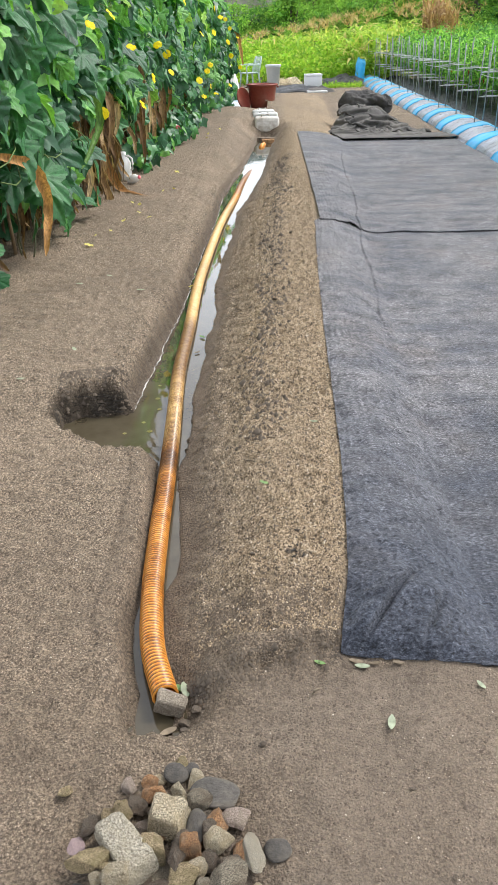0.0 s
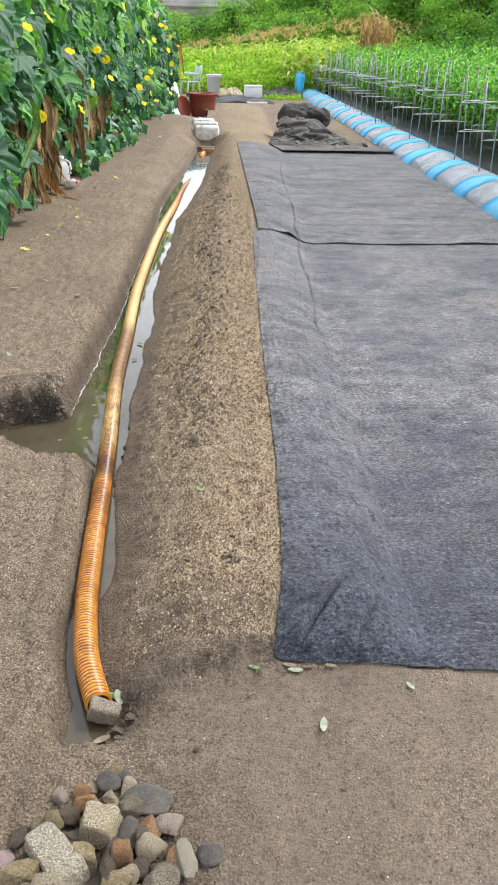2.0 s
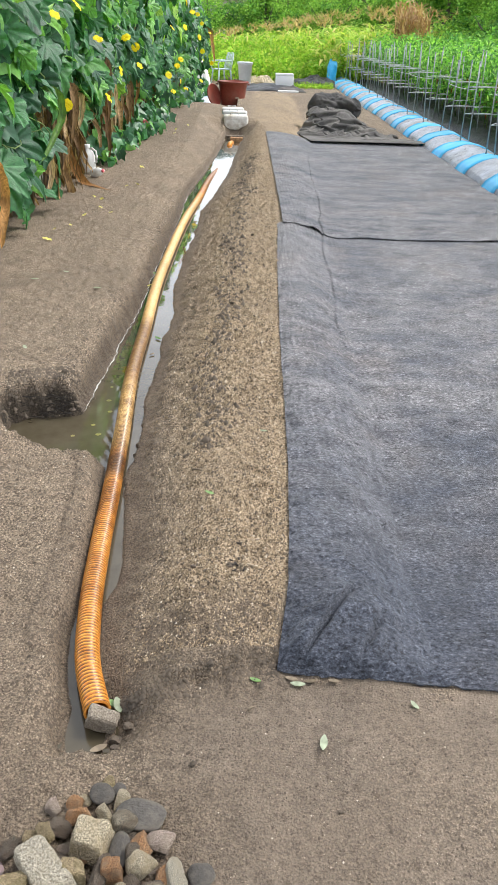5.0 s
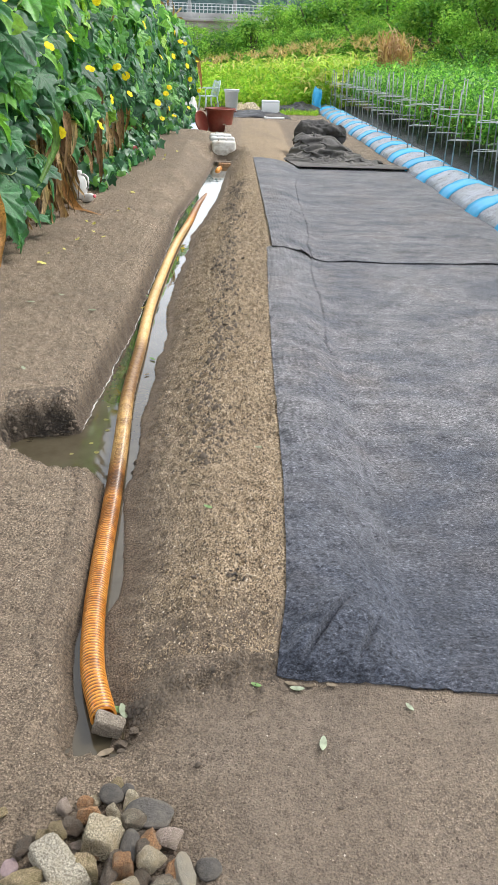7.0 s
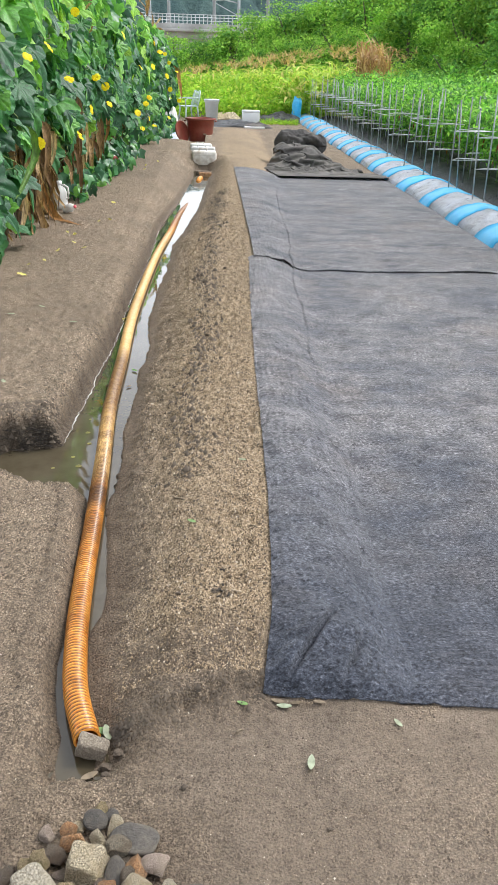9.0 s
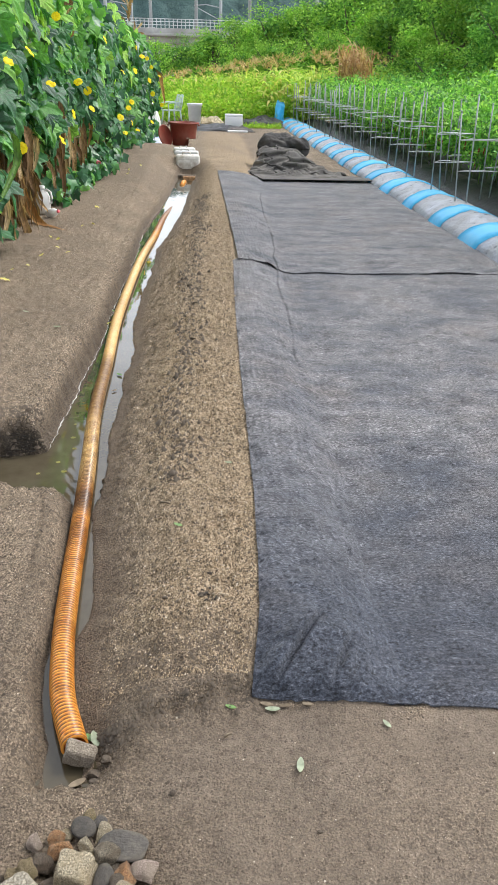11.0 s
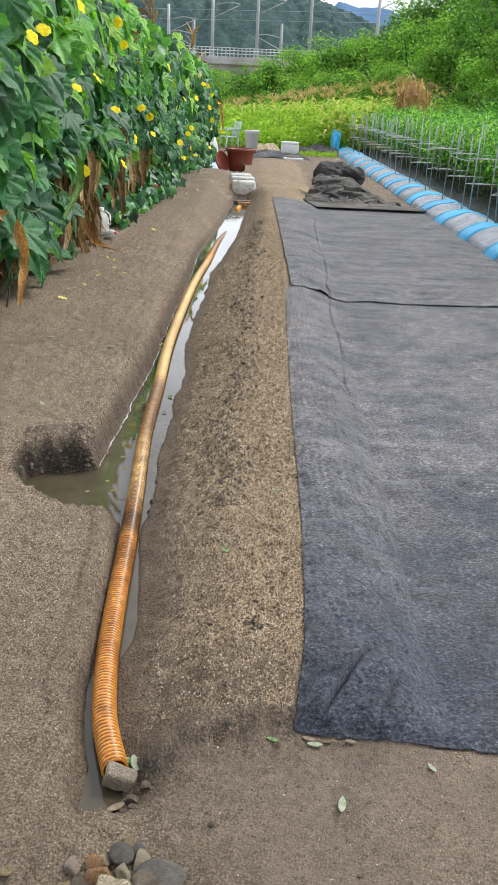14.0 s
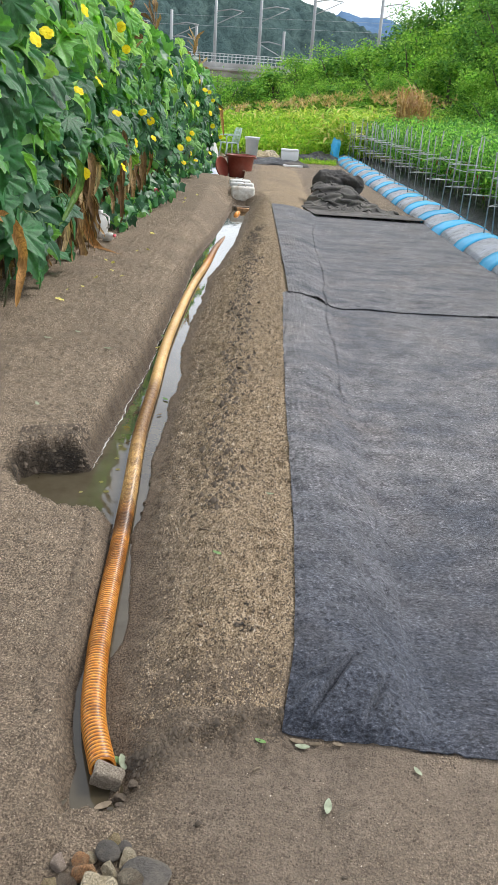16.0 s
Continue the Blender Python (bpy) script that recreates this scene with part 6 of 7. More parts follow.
r = random.Random(11)
for row, (xs, zs, y_from, gap) in enumerate(((3.13, 0.17, 5.2, 1.33), (3.75, 0.12, 5.6, 1.55), (4.75, 0.13, 6.0, 1.7))):
    y, last = y_from, None
    while y < 28:
        jit = r.uniform(-.12, .12)
        pair = []
        for s in (-1, 1):
            px, py = xs + s * r.uniform(.035, .07), y + jit + s * r.uniform(-.07, .07)
            lx, ly = r.uniform(-4, 4), r.uniform(-5, 3)
            stake(px, py, zs, r.uniform(1.02, 1.22), lx, ly)
            pair.append((px, py, lx, ly))
        def at_height(q, h):
            return (q[0] + math.sin(radians(q[3])) * h, q[1] - math.sin(radians(q[2])) * h, zs + h)
        for h in (0.38, 0.72):
            pts = [at_height(pair[0], h), at_height(pair[1], h + .02)]
            far = 0.45 if row == 0 else 0.3
            mid = (xs + far, y + jit, zs + h + 0.01)
            loop = [pts[0], pts[1], mid, pts[0]]
            v, f = tube_data(loop, 0.005, 5)
            tagged(new("tie_string", mesh_of("tie_string", v, f, M["string"])), "white string tied round two stakes", "string", "tie strings")
        if last and row < 2 and r.random() < 0.3:
            a, b = at_height(last, 0.70), at_height(pair[0], 0.70)
            pts = [np.array(a) * (1 - t) + np.array(b) * t - np.array([0, 0, 0.10 * t * (1 - t)]) for t in np.linspace(0, 1, 7)]
            v, f = tube_data(pts, 0.004, 5)
            tagged(new("tie_string", mesh_of("tie_string", v, f, M["string"])), "white string stretched between stakes", "string", "tie strings")
        last = pair[1]
        y += gap * r.uniform(.9, 1.1)


# ---------------------------------------------------------------- leafy masses
def diamond(length, width):
    return (np.array([(0, 0, 0), (-width / 2, length * .45, .12 * width), (0, length, -.15 * length), (width / 2, length * .45, .12 * width)], float), [(0, 3, 2, 1)])


class Cloud:
    """Many copies of one leaf in one mesh."""
    def __init__(self, verts, tris):
        self.verts, self.tris = verts, tris

    def mesh(self, name, material, smooth=True):
        return fast_mesh(name, self.verts, self.tris, material)


def leaf_cloud(spots, size, rnd, shape=diamond, up=0.55, aspect=0.5):
    base, faces = shape(1.0, aspect)
    tri = np.array([(f[0], f[i], f[i + 1]) for f in faces for i in range(1, len(f) - 1)])
    spots = np.array(spots)
    n = len(spots)
    g = np.random.RandomState(rnd.randrange(1 << 30))
    s = size * g.uniform(0.65, 1.35, n)
    ax, ay, az_ = g.uniform(-1, 1, n) * math.pi * (1 - up), g.uniform(-1, 1, n) * math.pi * (1 - up) * 0.6, g.uniform(0, 2 * math.pi, n)
    v = base[None] * s[:, None, None]
    x, y, z = v[..., 0], v[..., 1], v[..., 2]
    c, w = np.cos(ax)[:, None], np.sin(ax)[:, None]
    y, z = y * c - z * w, y * w + z * c
    c, w = np.cos(ay)[:, None], np.sin(ay)[:, None]
    x, z = x * c + z * w, z * c - x * w
    c, w = np.cos(az_)[:, None], np.sin(az_)[:, None]
    x, y = x * c - y * w, x * w + y * c
    v = np.stack([x, y, z], -1) + spots[:, None]
    k = len(base)
    return Cloud(v.reshape(-1, 3), (tri[None] + k * np.arange(n)[:, None, None]).reshape(-1, 3))


def pepper_plant_proto(seed):
    rnd = random.Random(seed)
    ob = thing("pepper_plant", (0, 0, -50), "bushy green pepper plant in black film", "pepper plant", "pepper rows")
    heap = Heap()
    tips = []
    for k in range(7):
        w = rnd.uniform(0, 6.28)
        pts = [(0, 0, 0), (0, 0, .28)]
        for i in range(5):
            t = (i + 1) / 5
            pts.append((math.cos(w) * .30 * t + rnd.uniform(-.03, .03), math.sin(w) * .30 * t + rnd.uniform(-.03, .03), .28 + t * rnd.uniform(.5, .85)))
        v, f = tube_data(pts, np.linspace(.009, .003, len(pts)), 5)
        heap.add(v, f)
        tips += pts[2:]
    piece("stem", heap.mesh("stem", M["vine"], True), ob)
    spots = []
    for _ in range(720):
        b = tips[rnd.randrange(len(tips))]
        spots.append(np.array(b) + np.array([rnd.gauss(0, .10), rnd.gauss(0, .10), rnd.gauss(0.0, .10)]))
    lv = piece("foliage", leaf_cloud([s for s in spots if s[2] > .30], 0.088, rnd, diamond, 0.6, 0.42).mesh("foliage", M["pepper_leaf"], True), ob)
    lv["kind"] = "stuff"
    for k in range(4):
        b = np.array(tips[rnd.randrange(len(tips))]) * (1, 1, .75)
        pts = [b + (0, 0, 0), b + (.004, 0, -.04), b + (.008, .003, -.10)]
        tube("red_pepper", pts, [.007, .010, .002], M["pepper_red"], ob, 7, "ripe red pepper")
    return ob


protos = [pepper_plant_proto(600 + k) for k in range(4)]
r = random.Random(21)
first = True
for x0, z0, sc in ((4.05, .14, .95), (4.45, .14, 1.05), (5.05, .14, 1.05), (6.1, .14, 1.15), (7.2, .14, 1.25)):
    y = 5.0
    while y < 28.3:
        p = protos[r.randrange(4)]
        s = sc * r.uniform(.85, 1.12)
        q = copy_thing(p, pose(x0 + r.uniform(-.1, .1), y, z0, 0, 0, r.uniform(0, 360)))
        q.scale = (s, s, s)
        y += r.uniform(.48, .66) if x0 < 5 else r.uniform(.7, .95)
for p in protos:
    for o in list(p.children) + [p]:
        bpy.data.objects.remove(o)


# ---------------------------------------------------------------- crumpled cloth
def cloth_heap():
    """A dropped length of dark felt that settles over a low hump: slack sheet, left to fall and buckle."""
    rnd = np.random.RandomState(4)
    nu, nv = 84, 92
    U, V = np.meshgrid(np.linspace(-1, 1, nu), np.linspace(0, 1, nv))
    lx = np.interp(V, [0, .3, .6, 1], [1.02, .90, 1.02, 1.18])
    rx = np.interp(V, [0, .07, .15, .3, .6, 1], [3.02, 2.92, 2.66, 2.34, 2.10, 1.98])
    P = np.stack([(lx + rx) / 2 + (rx - lx) / 2 * U, 12.45 + 2.40 * V, 0 * U], -1)

    def under(x, y):
        heap = .27 * np.exp(-(np.abs((x - 1.50 - .12 * (13.8 - y)) / .46) ** 4 + np.abs((y - 14.15) / .62) ** 5))
        return heap * (.85 + .5 * fbm(x, y, 2.6, 91, 2)) + .054

    slack = 1.05 + 0.36 * step((V - .10) / .3)
    links = []
    for du, dv in ((1, 0), (0, 1), (1, 1), (1, -1), (2, 0), (0, 2)):
        a = P[max(-dv, 0):nv - max(dv, 0), :nu - du]
        ia = np.arange(nu * nv).reshape(nv, nu)[max(-dv, 0):nv - max(dv, 0), :nu - du].ravel()
        ib = ia + du + dv * nu
        rest = np.linalg.norm(P.reshape(-1, 3)[ia] - P.reshape(-1, 3)[ib], axis=1) * slack.ravel()[ia]
        links.append((ia, ib, rest, 0.5 if du + abs(dv) < 2 or du * dv else 0.16))
    P[..., 2] = under(P[..., 0], P[..., 1]) + .06 + .20 * np.abs(fbm(P[..., 0], P[..., 1], 2.3, 71, 2)) + .004 * rnd.rand(nv, nu)
    P = P.reshape(-1, 3)
    old = P.copy()
    for it in range(150):
        nxt = P + (P - old) * 0.90
        nxt[:, 2] -= 0.0012
        old, P = P, nxt
        for _ in range(4):
            for ia, ib, rest, k in links:
                d = P[ib] - P[ia]
                ln = np.linalg.norm(d, axis=1) + 1e-9
                c = (d * ((ln - rest) / ln * k * 0.5)[:, None])
                acc = np.zeros_like(P)
                acc[ia] += c
                acc[ib] -= c
                P = P + acc
            g = under(P[:, 0], P[:, 1])
            low = P[:, 2] < g
            P[low, 2] = g[low]
            P[low, :2] = old[low, :2] + 0.15 * (P[low, :2] - old[low, :2])
    i0 = (np.arange(nv - 1)[:, None] * nu + np.arange(nu - 1)[None]).ravel()
    ob = new("felt_cloth", mesh_of("felt_cloth", P, np.stack([i0, i0 + 1, i0 + nu + 1, i0 + nu], 1).tolist(), M["cloth"]))
    sm = ob.modifiers.new("thick", 'SOLIDIFY')
    sm.thickness = 0.008
    sm.offset = 1.0
    sb = ob.modifiers.new("soft", 'SUBSURF')
    sb.levels = sb.render_levels = 1
    # the far end is gathered into a thick loose bundle
    v, f, ns, nt = [], [], 64, 48
    for i in range(ns):
        s = i / (ns - 1)
        c = Vector((1.08 + .93 * s, 14.62 - .10 * s + .03 * math.sin(5 * s), .345 + .05 * math.sin(2.6 * s + .5)))
        end = min(1, 7 * s, 6 * (1 - s)) ** .5
        for k in range(nt):
            w = 2 * math.pi * k / nt
            d = Vector((0, math.cos(w), math.sin(w)))
            q = Vector((s * 3.2 + .5 * math.sin(w), 1.6 * math.cos(w), 1.6 * math.sin(w) + s))
            rad = (.145 + .05 * noise.noise(q * .9) + .075 * (abs(noise.noise(q * 1.7 + Vector((3, 9, 1)))) - .2) + .03 * abs(noise.noise(q * 4)) + .02 * math.sin(3 * w + 9 * s)) * end + .01
            v.append(c + Vector((0, d.y * rad * 1.25, d.z * rad)))
    for i in range(ns - 1):
        for k in range(nt):
            f.append((i * nt + k, (i + 1) * nt + k, (i + 1) * nt + (k + 1) % nt, i * nt + (k + 1) % nt))
    piece("gathered_end", mesh_of("gathered_end", v, f, M["cloth_dark"]), ob)
    return tagged(ob, "crumpled dark grey felt cloth heaped on the mat", "cloth")


cloth_heap()


# ---------------------------------------------------------------- tubs, jugs, chair, bin
def tub():
    ob = thing("rubber_tub", (-0.30, 18.75, ground_z(-0.3, 18.75)), "large red-brown rubber tub standing on the soil", "tub")
    body = part("body", lathe([(0.24, 0.0), (0.25, 0.01), (0.285, 0.25), (0.315, 0.46), (0.335, 0.47), (0.338, 0.50), (0.318, 0.505), (0.30, 0.47), (0.27, 0.25), (0.235, 0.03), (0.10, 0.028)], 40), M["tub"], ob)
    part("rim", lathe([(0.330, 0.465), (0.350, 0.472), (0.352, 0.500), (0.335, 0.508)], 40), M["tub"], body, "rolled rim")
    for s in (-1, 1):
        part("handle", box_bm(0.05, 0.14, 0.03, (s * 0.345, 0, 0.43), 0.008), M["tub"], ob)
    part("label_patch", box_bm(0.07, 0.004, 0.03, (0.10, -0.277, 0.17), 0.001), M["pink"], ob, "faded pale mark")
    lid = thing("tub_lid", (-0.66, 18.62, 0.02), "red-brown round lid leaning against the tub", "lid")
    lid.matrix_basis = pose(-0.72, 18.55, 0.225, 0, 72, -34)
    part("disc", lathe([(0.22, 0.0), (0.23, 0.004), (0.235, 0.03), (0.22, 0.034), (0.21, 0.018), (0.02, 0.016)], 32, True), M["tub"], lid)


tub()


def jerrycan(x, y, z, w, h, d, rz, ry, label, mat, cap):
    ob = thing("jerrycan", (x, y, z), label, "jerrycan", "jugs in the ditch")
    ob.matrix_basis = pose(x, y, z, 0, ry, rz)
    bm = box_bm(w, d, h, (0, 0, 0), min(w, d, h) * 0.16)
    part("body", bm, mat, ob)
    for k in (-1, 0, 1):
        part("rib", box_bm(w * .9, d * 1.012, h * .05, (0, 0, h * (.5 + .24 * k)), h * .02), mat, ob)
    neck = lathe([(0.032, 0), (0.032, 0.03), (0.030, 0.034)], 16, True)
    neck.transform(pose(w / 2 - 0.005, -d * .15, h * .35, 0, 90, 0))
    neck = part("neck", neck, mat, ob)
    c = lathe([(0.04, 0), (0.042, 0.004), (0.042, 0.028), (0.036, 0.032)], 16, True)
    c.transform(pose(w / 2 + 0.02, -d * .15, h * .35, 0, 90, 0))
    part("cap", c, M[cap], neck, "round screw cap")
    pts = [(w * .1, 0, h * .98), (w * .12, 0, h * 1.12), (-w * .2, 0, h * 1.12), (-w * .22, 0, h * .98)]
    tube("handle", pts, 0.012, mat, ob, 8)
    return ob


jerrycan(-0.16, 14.35, -0.06, 0.42, 0.28, 0.24, 4, 0, "dirty white plastic jerrycan lying in the ditch", M["dirty_plastic"], "white_plastic")
jerrycan(-0.19, 14.85, 0.03, 0.44, 0.21, 0.20, -3, 0, "white plastic jerrycan on the ditch bank", M["white_plastic"], "red_cap")
jerrycan(-0.23, 15.25, 0.06, 0.40, 0.20, 0.20, 5, 0, "white plastic jerrycan behind the others", M["white_plastic"], "white_plastic")
# bits in the far water
ob = thing("pipe_offcut", (-0.22, 12.9, -0.085), "short orange pipe piece half sunk in water", "pipe")
tube("wall", [(-.02, -.15, -.01), (0, .05, .01), (.02, .22, .0)], 0.034, M["pipe"], ob, 14)
ob = thing("brick_piece", (-0.13, 13.35, -0.10), "muddy brick lying in the ditch water", "brick")
part("block", box_bm(0.20, 0.10, 0.07, (0, 0, 0), 0.008), M["rust"], ob)
ob = thing("plank_piece", (-0.17, 13.75, -0.10), "dark wet plank across the ditch", "plank")
part("board", box_bm(0.30, 0.12, 0.05, (0, 0, 0), 0.006), M["basalt"], ob)


def handled_jug(x, y, s, rz, cap, label, tilt=0):
    z = ground_z(x, y)
    ob = thing("plastic_jug", (x, y, z), label, "jug", "jugs under the hedge")
    ob.matrix_basis = pose(x, y, z + (0.06 * s if tilt else 0), tilt, 0, rz) @ Matrix.Diagonal((s, s, s, 1))
    body = part("body", lathe([(0.06, 0), (0.075, 0.01), (0.078, 0.05), (0.074, 0.06), (0.078, 0.07), (0.078, 0.17), (0.06, 0.215), (0.026, 0.245), (0.024, 0.265)], 24, True), M["white_plastic"], ob)
    tube("handle", [(0.02, 0, 0.245), (0.06, 0, 0.25), (0.098, 0, 0.225), (0.105, 0, 0.17), (0.10, 0, 0.12), (0.07, 0, 0.105)], 0.011, M["white_plastic"], ob, 8)
    part("cap", lathe([(0.03, 0.255), (0.031, 0.262), (0.031, 0.285), (0.026, 0.288)], 16, True), M[cap], body, "coloured screw cap")
    return ob


handled_jug(-1.64, 8.62, 1.0, -15, "white_plastic", "white plastic jug with handle standing under the hedge")
handled_jug(-1.57, 8.45, 0.55, 60, "pink_cap", "small bottle with red cap beside the jug", 75)
handled_jug(-1.50, 11.6, 1.1, 30, "pink_cap", "white jug with pink cap lying under leaves", 70)
handled_jug(-1.98, 7.7, 0.95, 120, "white_plastic", "white plastic jug half hidden behind stalks")


def garden_chair(x, y, rz):
    ob = thing("garden_chair", (x, y, 0.0), "pale green plastic garden chair with armrests", "chair", rz=rz)
    m = M["chair"]
    part("seat", box_bm(0.44, 0.42, 0.03, (0, 0, 0.40), 0.012), m, ob)
    for sx in (-1, 1):
        for sy in (-1, 1):
            tube("leg", [(sx * .25, sy * .24, 0), (sx * .235, sy * .21, .22), (sx * .22, sy * .19, .42)], [.022, .026, .03], m, ob, 8)
        tube("armrest", [(sx * .24, -.22, .40), (sx * .26, -.24, .60), (sx * .265, -.16, .645), (sx * .26, .08, .65), (sx * .235, .22, .66)], .02, m, ob, 8)
    tube("back_frame", [(-.23, .20, .40), (-.235, .27, .68), (-.19, .315, .86), (0, .33, .89), (.19, .315, .86), (.235, .27, .68), (.23, .20, .40)], .02, m, ob, 8)
    for k in range(5):
        xx = -.15 + .075 * k
        tube("slat", [(xx, .205, .42), (xx, .265, .66), (xx, .318, .86)], .014, m, ob, 6)
    return ob


garden_chair(-0.80, 26.6, -62)


def bin_pail():
    ob = thing("plastic_bin", (-0.07, 26.3, 0.0), "pale grey tall plastic bin with a rim", "bin")
    part("body", lathe([(0.17, 0), (0.18, 0.01), (0.215, 0.56), (0.235, 0.57), (0.24, 0.61), (0.222, 0.615), (0.205, 0.56), (0.17, 0.05), (0.05, 0.045)], 32), M["bin"], ob)
    part("lid", lathe([(0.240, 0.60), (0.246, 0.606), (0.246, 0.635), (0.23, 0.645), (0.02, 0.65)], 32, True), M["bin"], ob)


bin_pail()


def foam_box(x, y, z, w, d, h, rz, label):
    ob = thing("foam_box", (x, y, z), label, "foam box", rz=rz)
    part("box", box_bm(w, d, h * .82, (0, 0, 0), .012), M["foam"], ob)
    part("lid", box_bm(w * 1.02, d * 1.02, h * .18, (0, 0, h * .82), .012), M["foam"], ob)
    return ob


foam_box(1.10, 24.9, 0.06, .50, .34, .36, 4, "white foam box standing on a black sheet")
ob = thing("foam_slab", (1.16, 23.6, 0.0), "white foam slab lying flat on the ground", "foam slab", rz=5)
part("slab", box_bm(.55, .30, .05, (0, 0, 0), .01), M["foam"], ob)


def rumpled_sheet(name, cx, cy, w, d, h, seed, material, label, category):
    us, vs = np.linspace(-1, 1, 48), np.linspace(-1, 1, 40)
    U, V = np.meshgrid(us, vs)
    R = np.clip(1 - (np.abs(U) ** 2.4 + np.abs(V) ** 2.4), 0, 1)
    X, Y = cx + w / 2 * U * (1 + .12 * fbm(V * 2, U, 1.3, seed, 2)), cy + d / 2 * V * (1 + .12 * fbm(U * 2, V, 1.3, seed + 1, 2))
    Z = .012 + h * R ** .6 * (0.5 + 0.6 * np.abs(fbm(X, Y, 2.4 / max(w, .5) * 1.4, seed + 2, 4)) * 1.6)
    n = len(us)
    v = np.stack([X.ravel(), Y.ravel(), Z.ravel()], 1)
    i0 = (np.arange(len(vs) - 1)[:, None] * n + np.arange(n - 1)[None]).ravel()
    ob = new(name, mesh_of(name, v, np.stack([i0, i0 + 1, i0 + n + 1, i0 + n], 1).tolist(), material))
    sm = ob.modifiers.new("thick", 'SOLIDIFY')
    sm.thickness = 0.006
    return tagged(ob, label, category)


rumpled_sheet("black_sheet", 0.65, 24.9, 1.5, 2.4, .16, 3, M["film_black"], "rumpled black plastic sheet on the ground", "plastic sheet")
rumpled_sheet("shade_net", 2.05, 26.9, 1.7, 1.8, .30, 13, M["film_black"], "heap of black shade netting", "netting")
rumpled_sheet("dark_sack", 1.25, 23.8, .8, .5, .18, 23, M["cloth"], "dark crumpled sack on a foam lid", "sack")
rumpled_sheet("blue_sheet", -1.15, 20.4, .95, 3.6, .12, 33, M["sheet"], "pale blue and white plastic sheet on the bank", "plastic sheet")
rumpled_sheet("white_sack", -1.35, 25.4, .5, .5, .75, 43, M["white_plastic"], "white upright plastic sack by the hedge", "sack")
def slumped_bag(x, y, w, h, seed):
    """A soft woven bag standing crumpled, its mouth gathered."""
    g, v, f, seg, rows = random.Random(seed), [], [], 26, 13
    for i in range(rows):
        t = i / (rows - 1)
        r0 = w * (0.46 - 0.06 * t)
        for k in range(seg):
            a = 2 * math.pi * k / seg
            q = r0 * (1 + .55 * noise.noise(Vector((math.cos(a) * 1.7, math.sin(a) * 1.7, t * 2.5 + seed))) + .10 * noise.noise(Vector((math.cos(a) * 5, math.sin(a) * 5, t * 5))))
            v.append((q * math.cos(a), q * .8 * math.sin(a), h * t * (1 + .40 * noise.noise(Vector((math.cos(a) * 1.6, math.sin(a) * 1.6, seed))))))
    for i in range(rows - 1):
        for k in range(seg):
            f.append((i * seg + k, i * seg + (k + 1) % seg, (i + 1) * seg + (k + 1) % seg, (i + 1) * seg + k))
    f.append(tuple(range((rows - 1) * seg, rows * seg)))
    ob = new("blue_bag", mesh_of("blue_bag", v, f, M["blue_band"]))
    ob.matrix_basis = pose(x, y, 0)
    return tagged(ob, "bright blue woven bag slumped by the ridge end", "bag")


slumped_bag(2.72, 27.3, .34, .66, 5)
rumpled_sheet("grey_rubble", 0.45, 27.6, .9, .6, .25, 63, M["granite"], "small pale heap of stones in weeds", "rubble")


# ---------------------------------------------------------------- crops and weeds behind
def blade_field(n, area, height, seed, material, blades=8, width=.07, reach=.55, droop=(.35, .9), rise=None):
    rnd = random.Random(seed)
    h = Heap()
    for _ in range(n):
        x, y, z0 = area(rnd)
        hh = height(x, y) * rnd.uniform(.8, 1.12)
        v, f = tube_data([(x, y, 0), (x + rnd.uniform(-.06, .06), y, hh * .85)], [.013, .006], 4, False)
        h.add(v, f)
        for k in range(blades):
            z = hh * (.12 + .75 * k / blades)
            v, f = strap_leaf(reach * rnd.uniform(.7, 1.25), width * rnd.uniform(.7, 1.2), (x, y, z), rnd.uniform(0, 6.28), rnd.uniform(*droop), rnd.uniform(-.5, .5), rnd, 5, rise)
            h.add(v, f)
    return h


def corn_area(rnd):
    y = 31 + 20 * rnd.random() ** 1.4
    return rnd.uniform(-5.5 - .1 * (y - 30), 8.5 + .25 * (y - 30)), y, 0


def corn_height(x, y):
    return 1.32 + .13 * max(min(x, 5), -3) + .012 * (y - 30)


tagged(new("corn_field", blade_field(900, corn_area, corn_height, 3, M["corn_leaf"]).mesh("corn_field", M["corn_leaf"], True)), "field of yellow-green maize behind the garden", "crop field", kind="stuff")
rnd = random.Random(8)
h = Heap()
for _ in range(520):
    x, y, z = corn_area(rnd)
    if x < rnd.uniform(-4, 4):
        continue
    z = corn_height(x, y) * rnd.uniform(.95, 1.15)
    for k in range(7):
        v, f = strap_leaf(.34, .022, (x, y, z), rnd.uniform(0, 6.28), rnd.uniform(.0, .5), 0, rnd, 4)
        h.add(v, f)
tagged(new("corn_tassels", h.mesh("corn_tassels", M["tassel"], True)), "dry beige tassels above the maize", "crop field", kind="stuff")
spots = []
for _ in range(15000):
    y = 27.6 + 5.0 * rnd.random()
    x = rnd.uniform(-4.5, 3.2 + .5 * (y - 27))
    top = (0.55 + .17 * (y - 27.6)) * (1 + .3 * float(noise.noise(Vector((x * 1.1, y * .9, 0)))))
    spots.append(np.array((x, y, top * rnd.random() ** .6)))
tagged(new("weeds", leaf_cloud(spots, .15, rnd, diamond, .5, .45).mesh("weeds", M["weed_leaf"], True)), "bright green leafy weeds at the field's edge", "weeds", kind="stuff")
spots = [np.array((rnd.uniform(1.3, 2.6), rnd.uniform(25.3, 27.4), rnd.uniform(0.0, .09))) for _ in range(2600)]
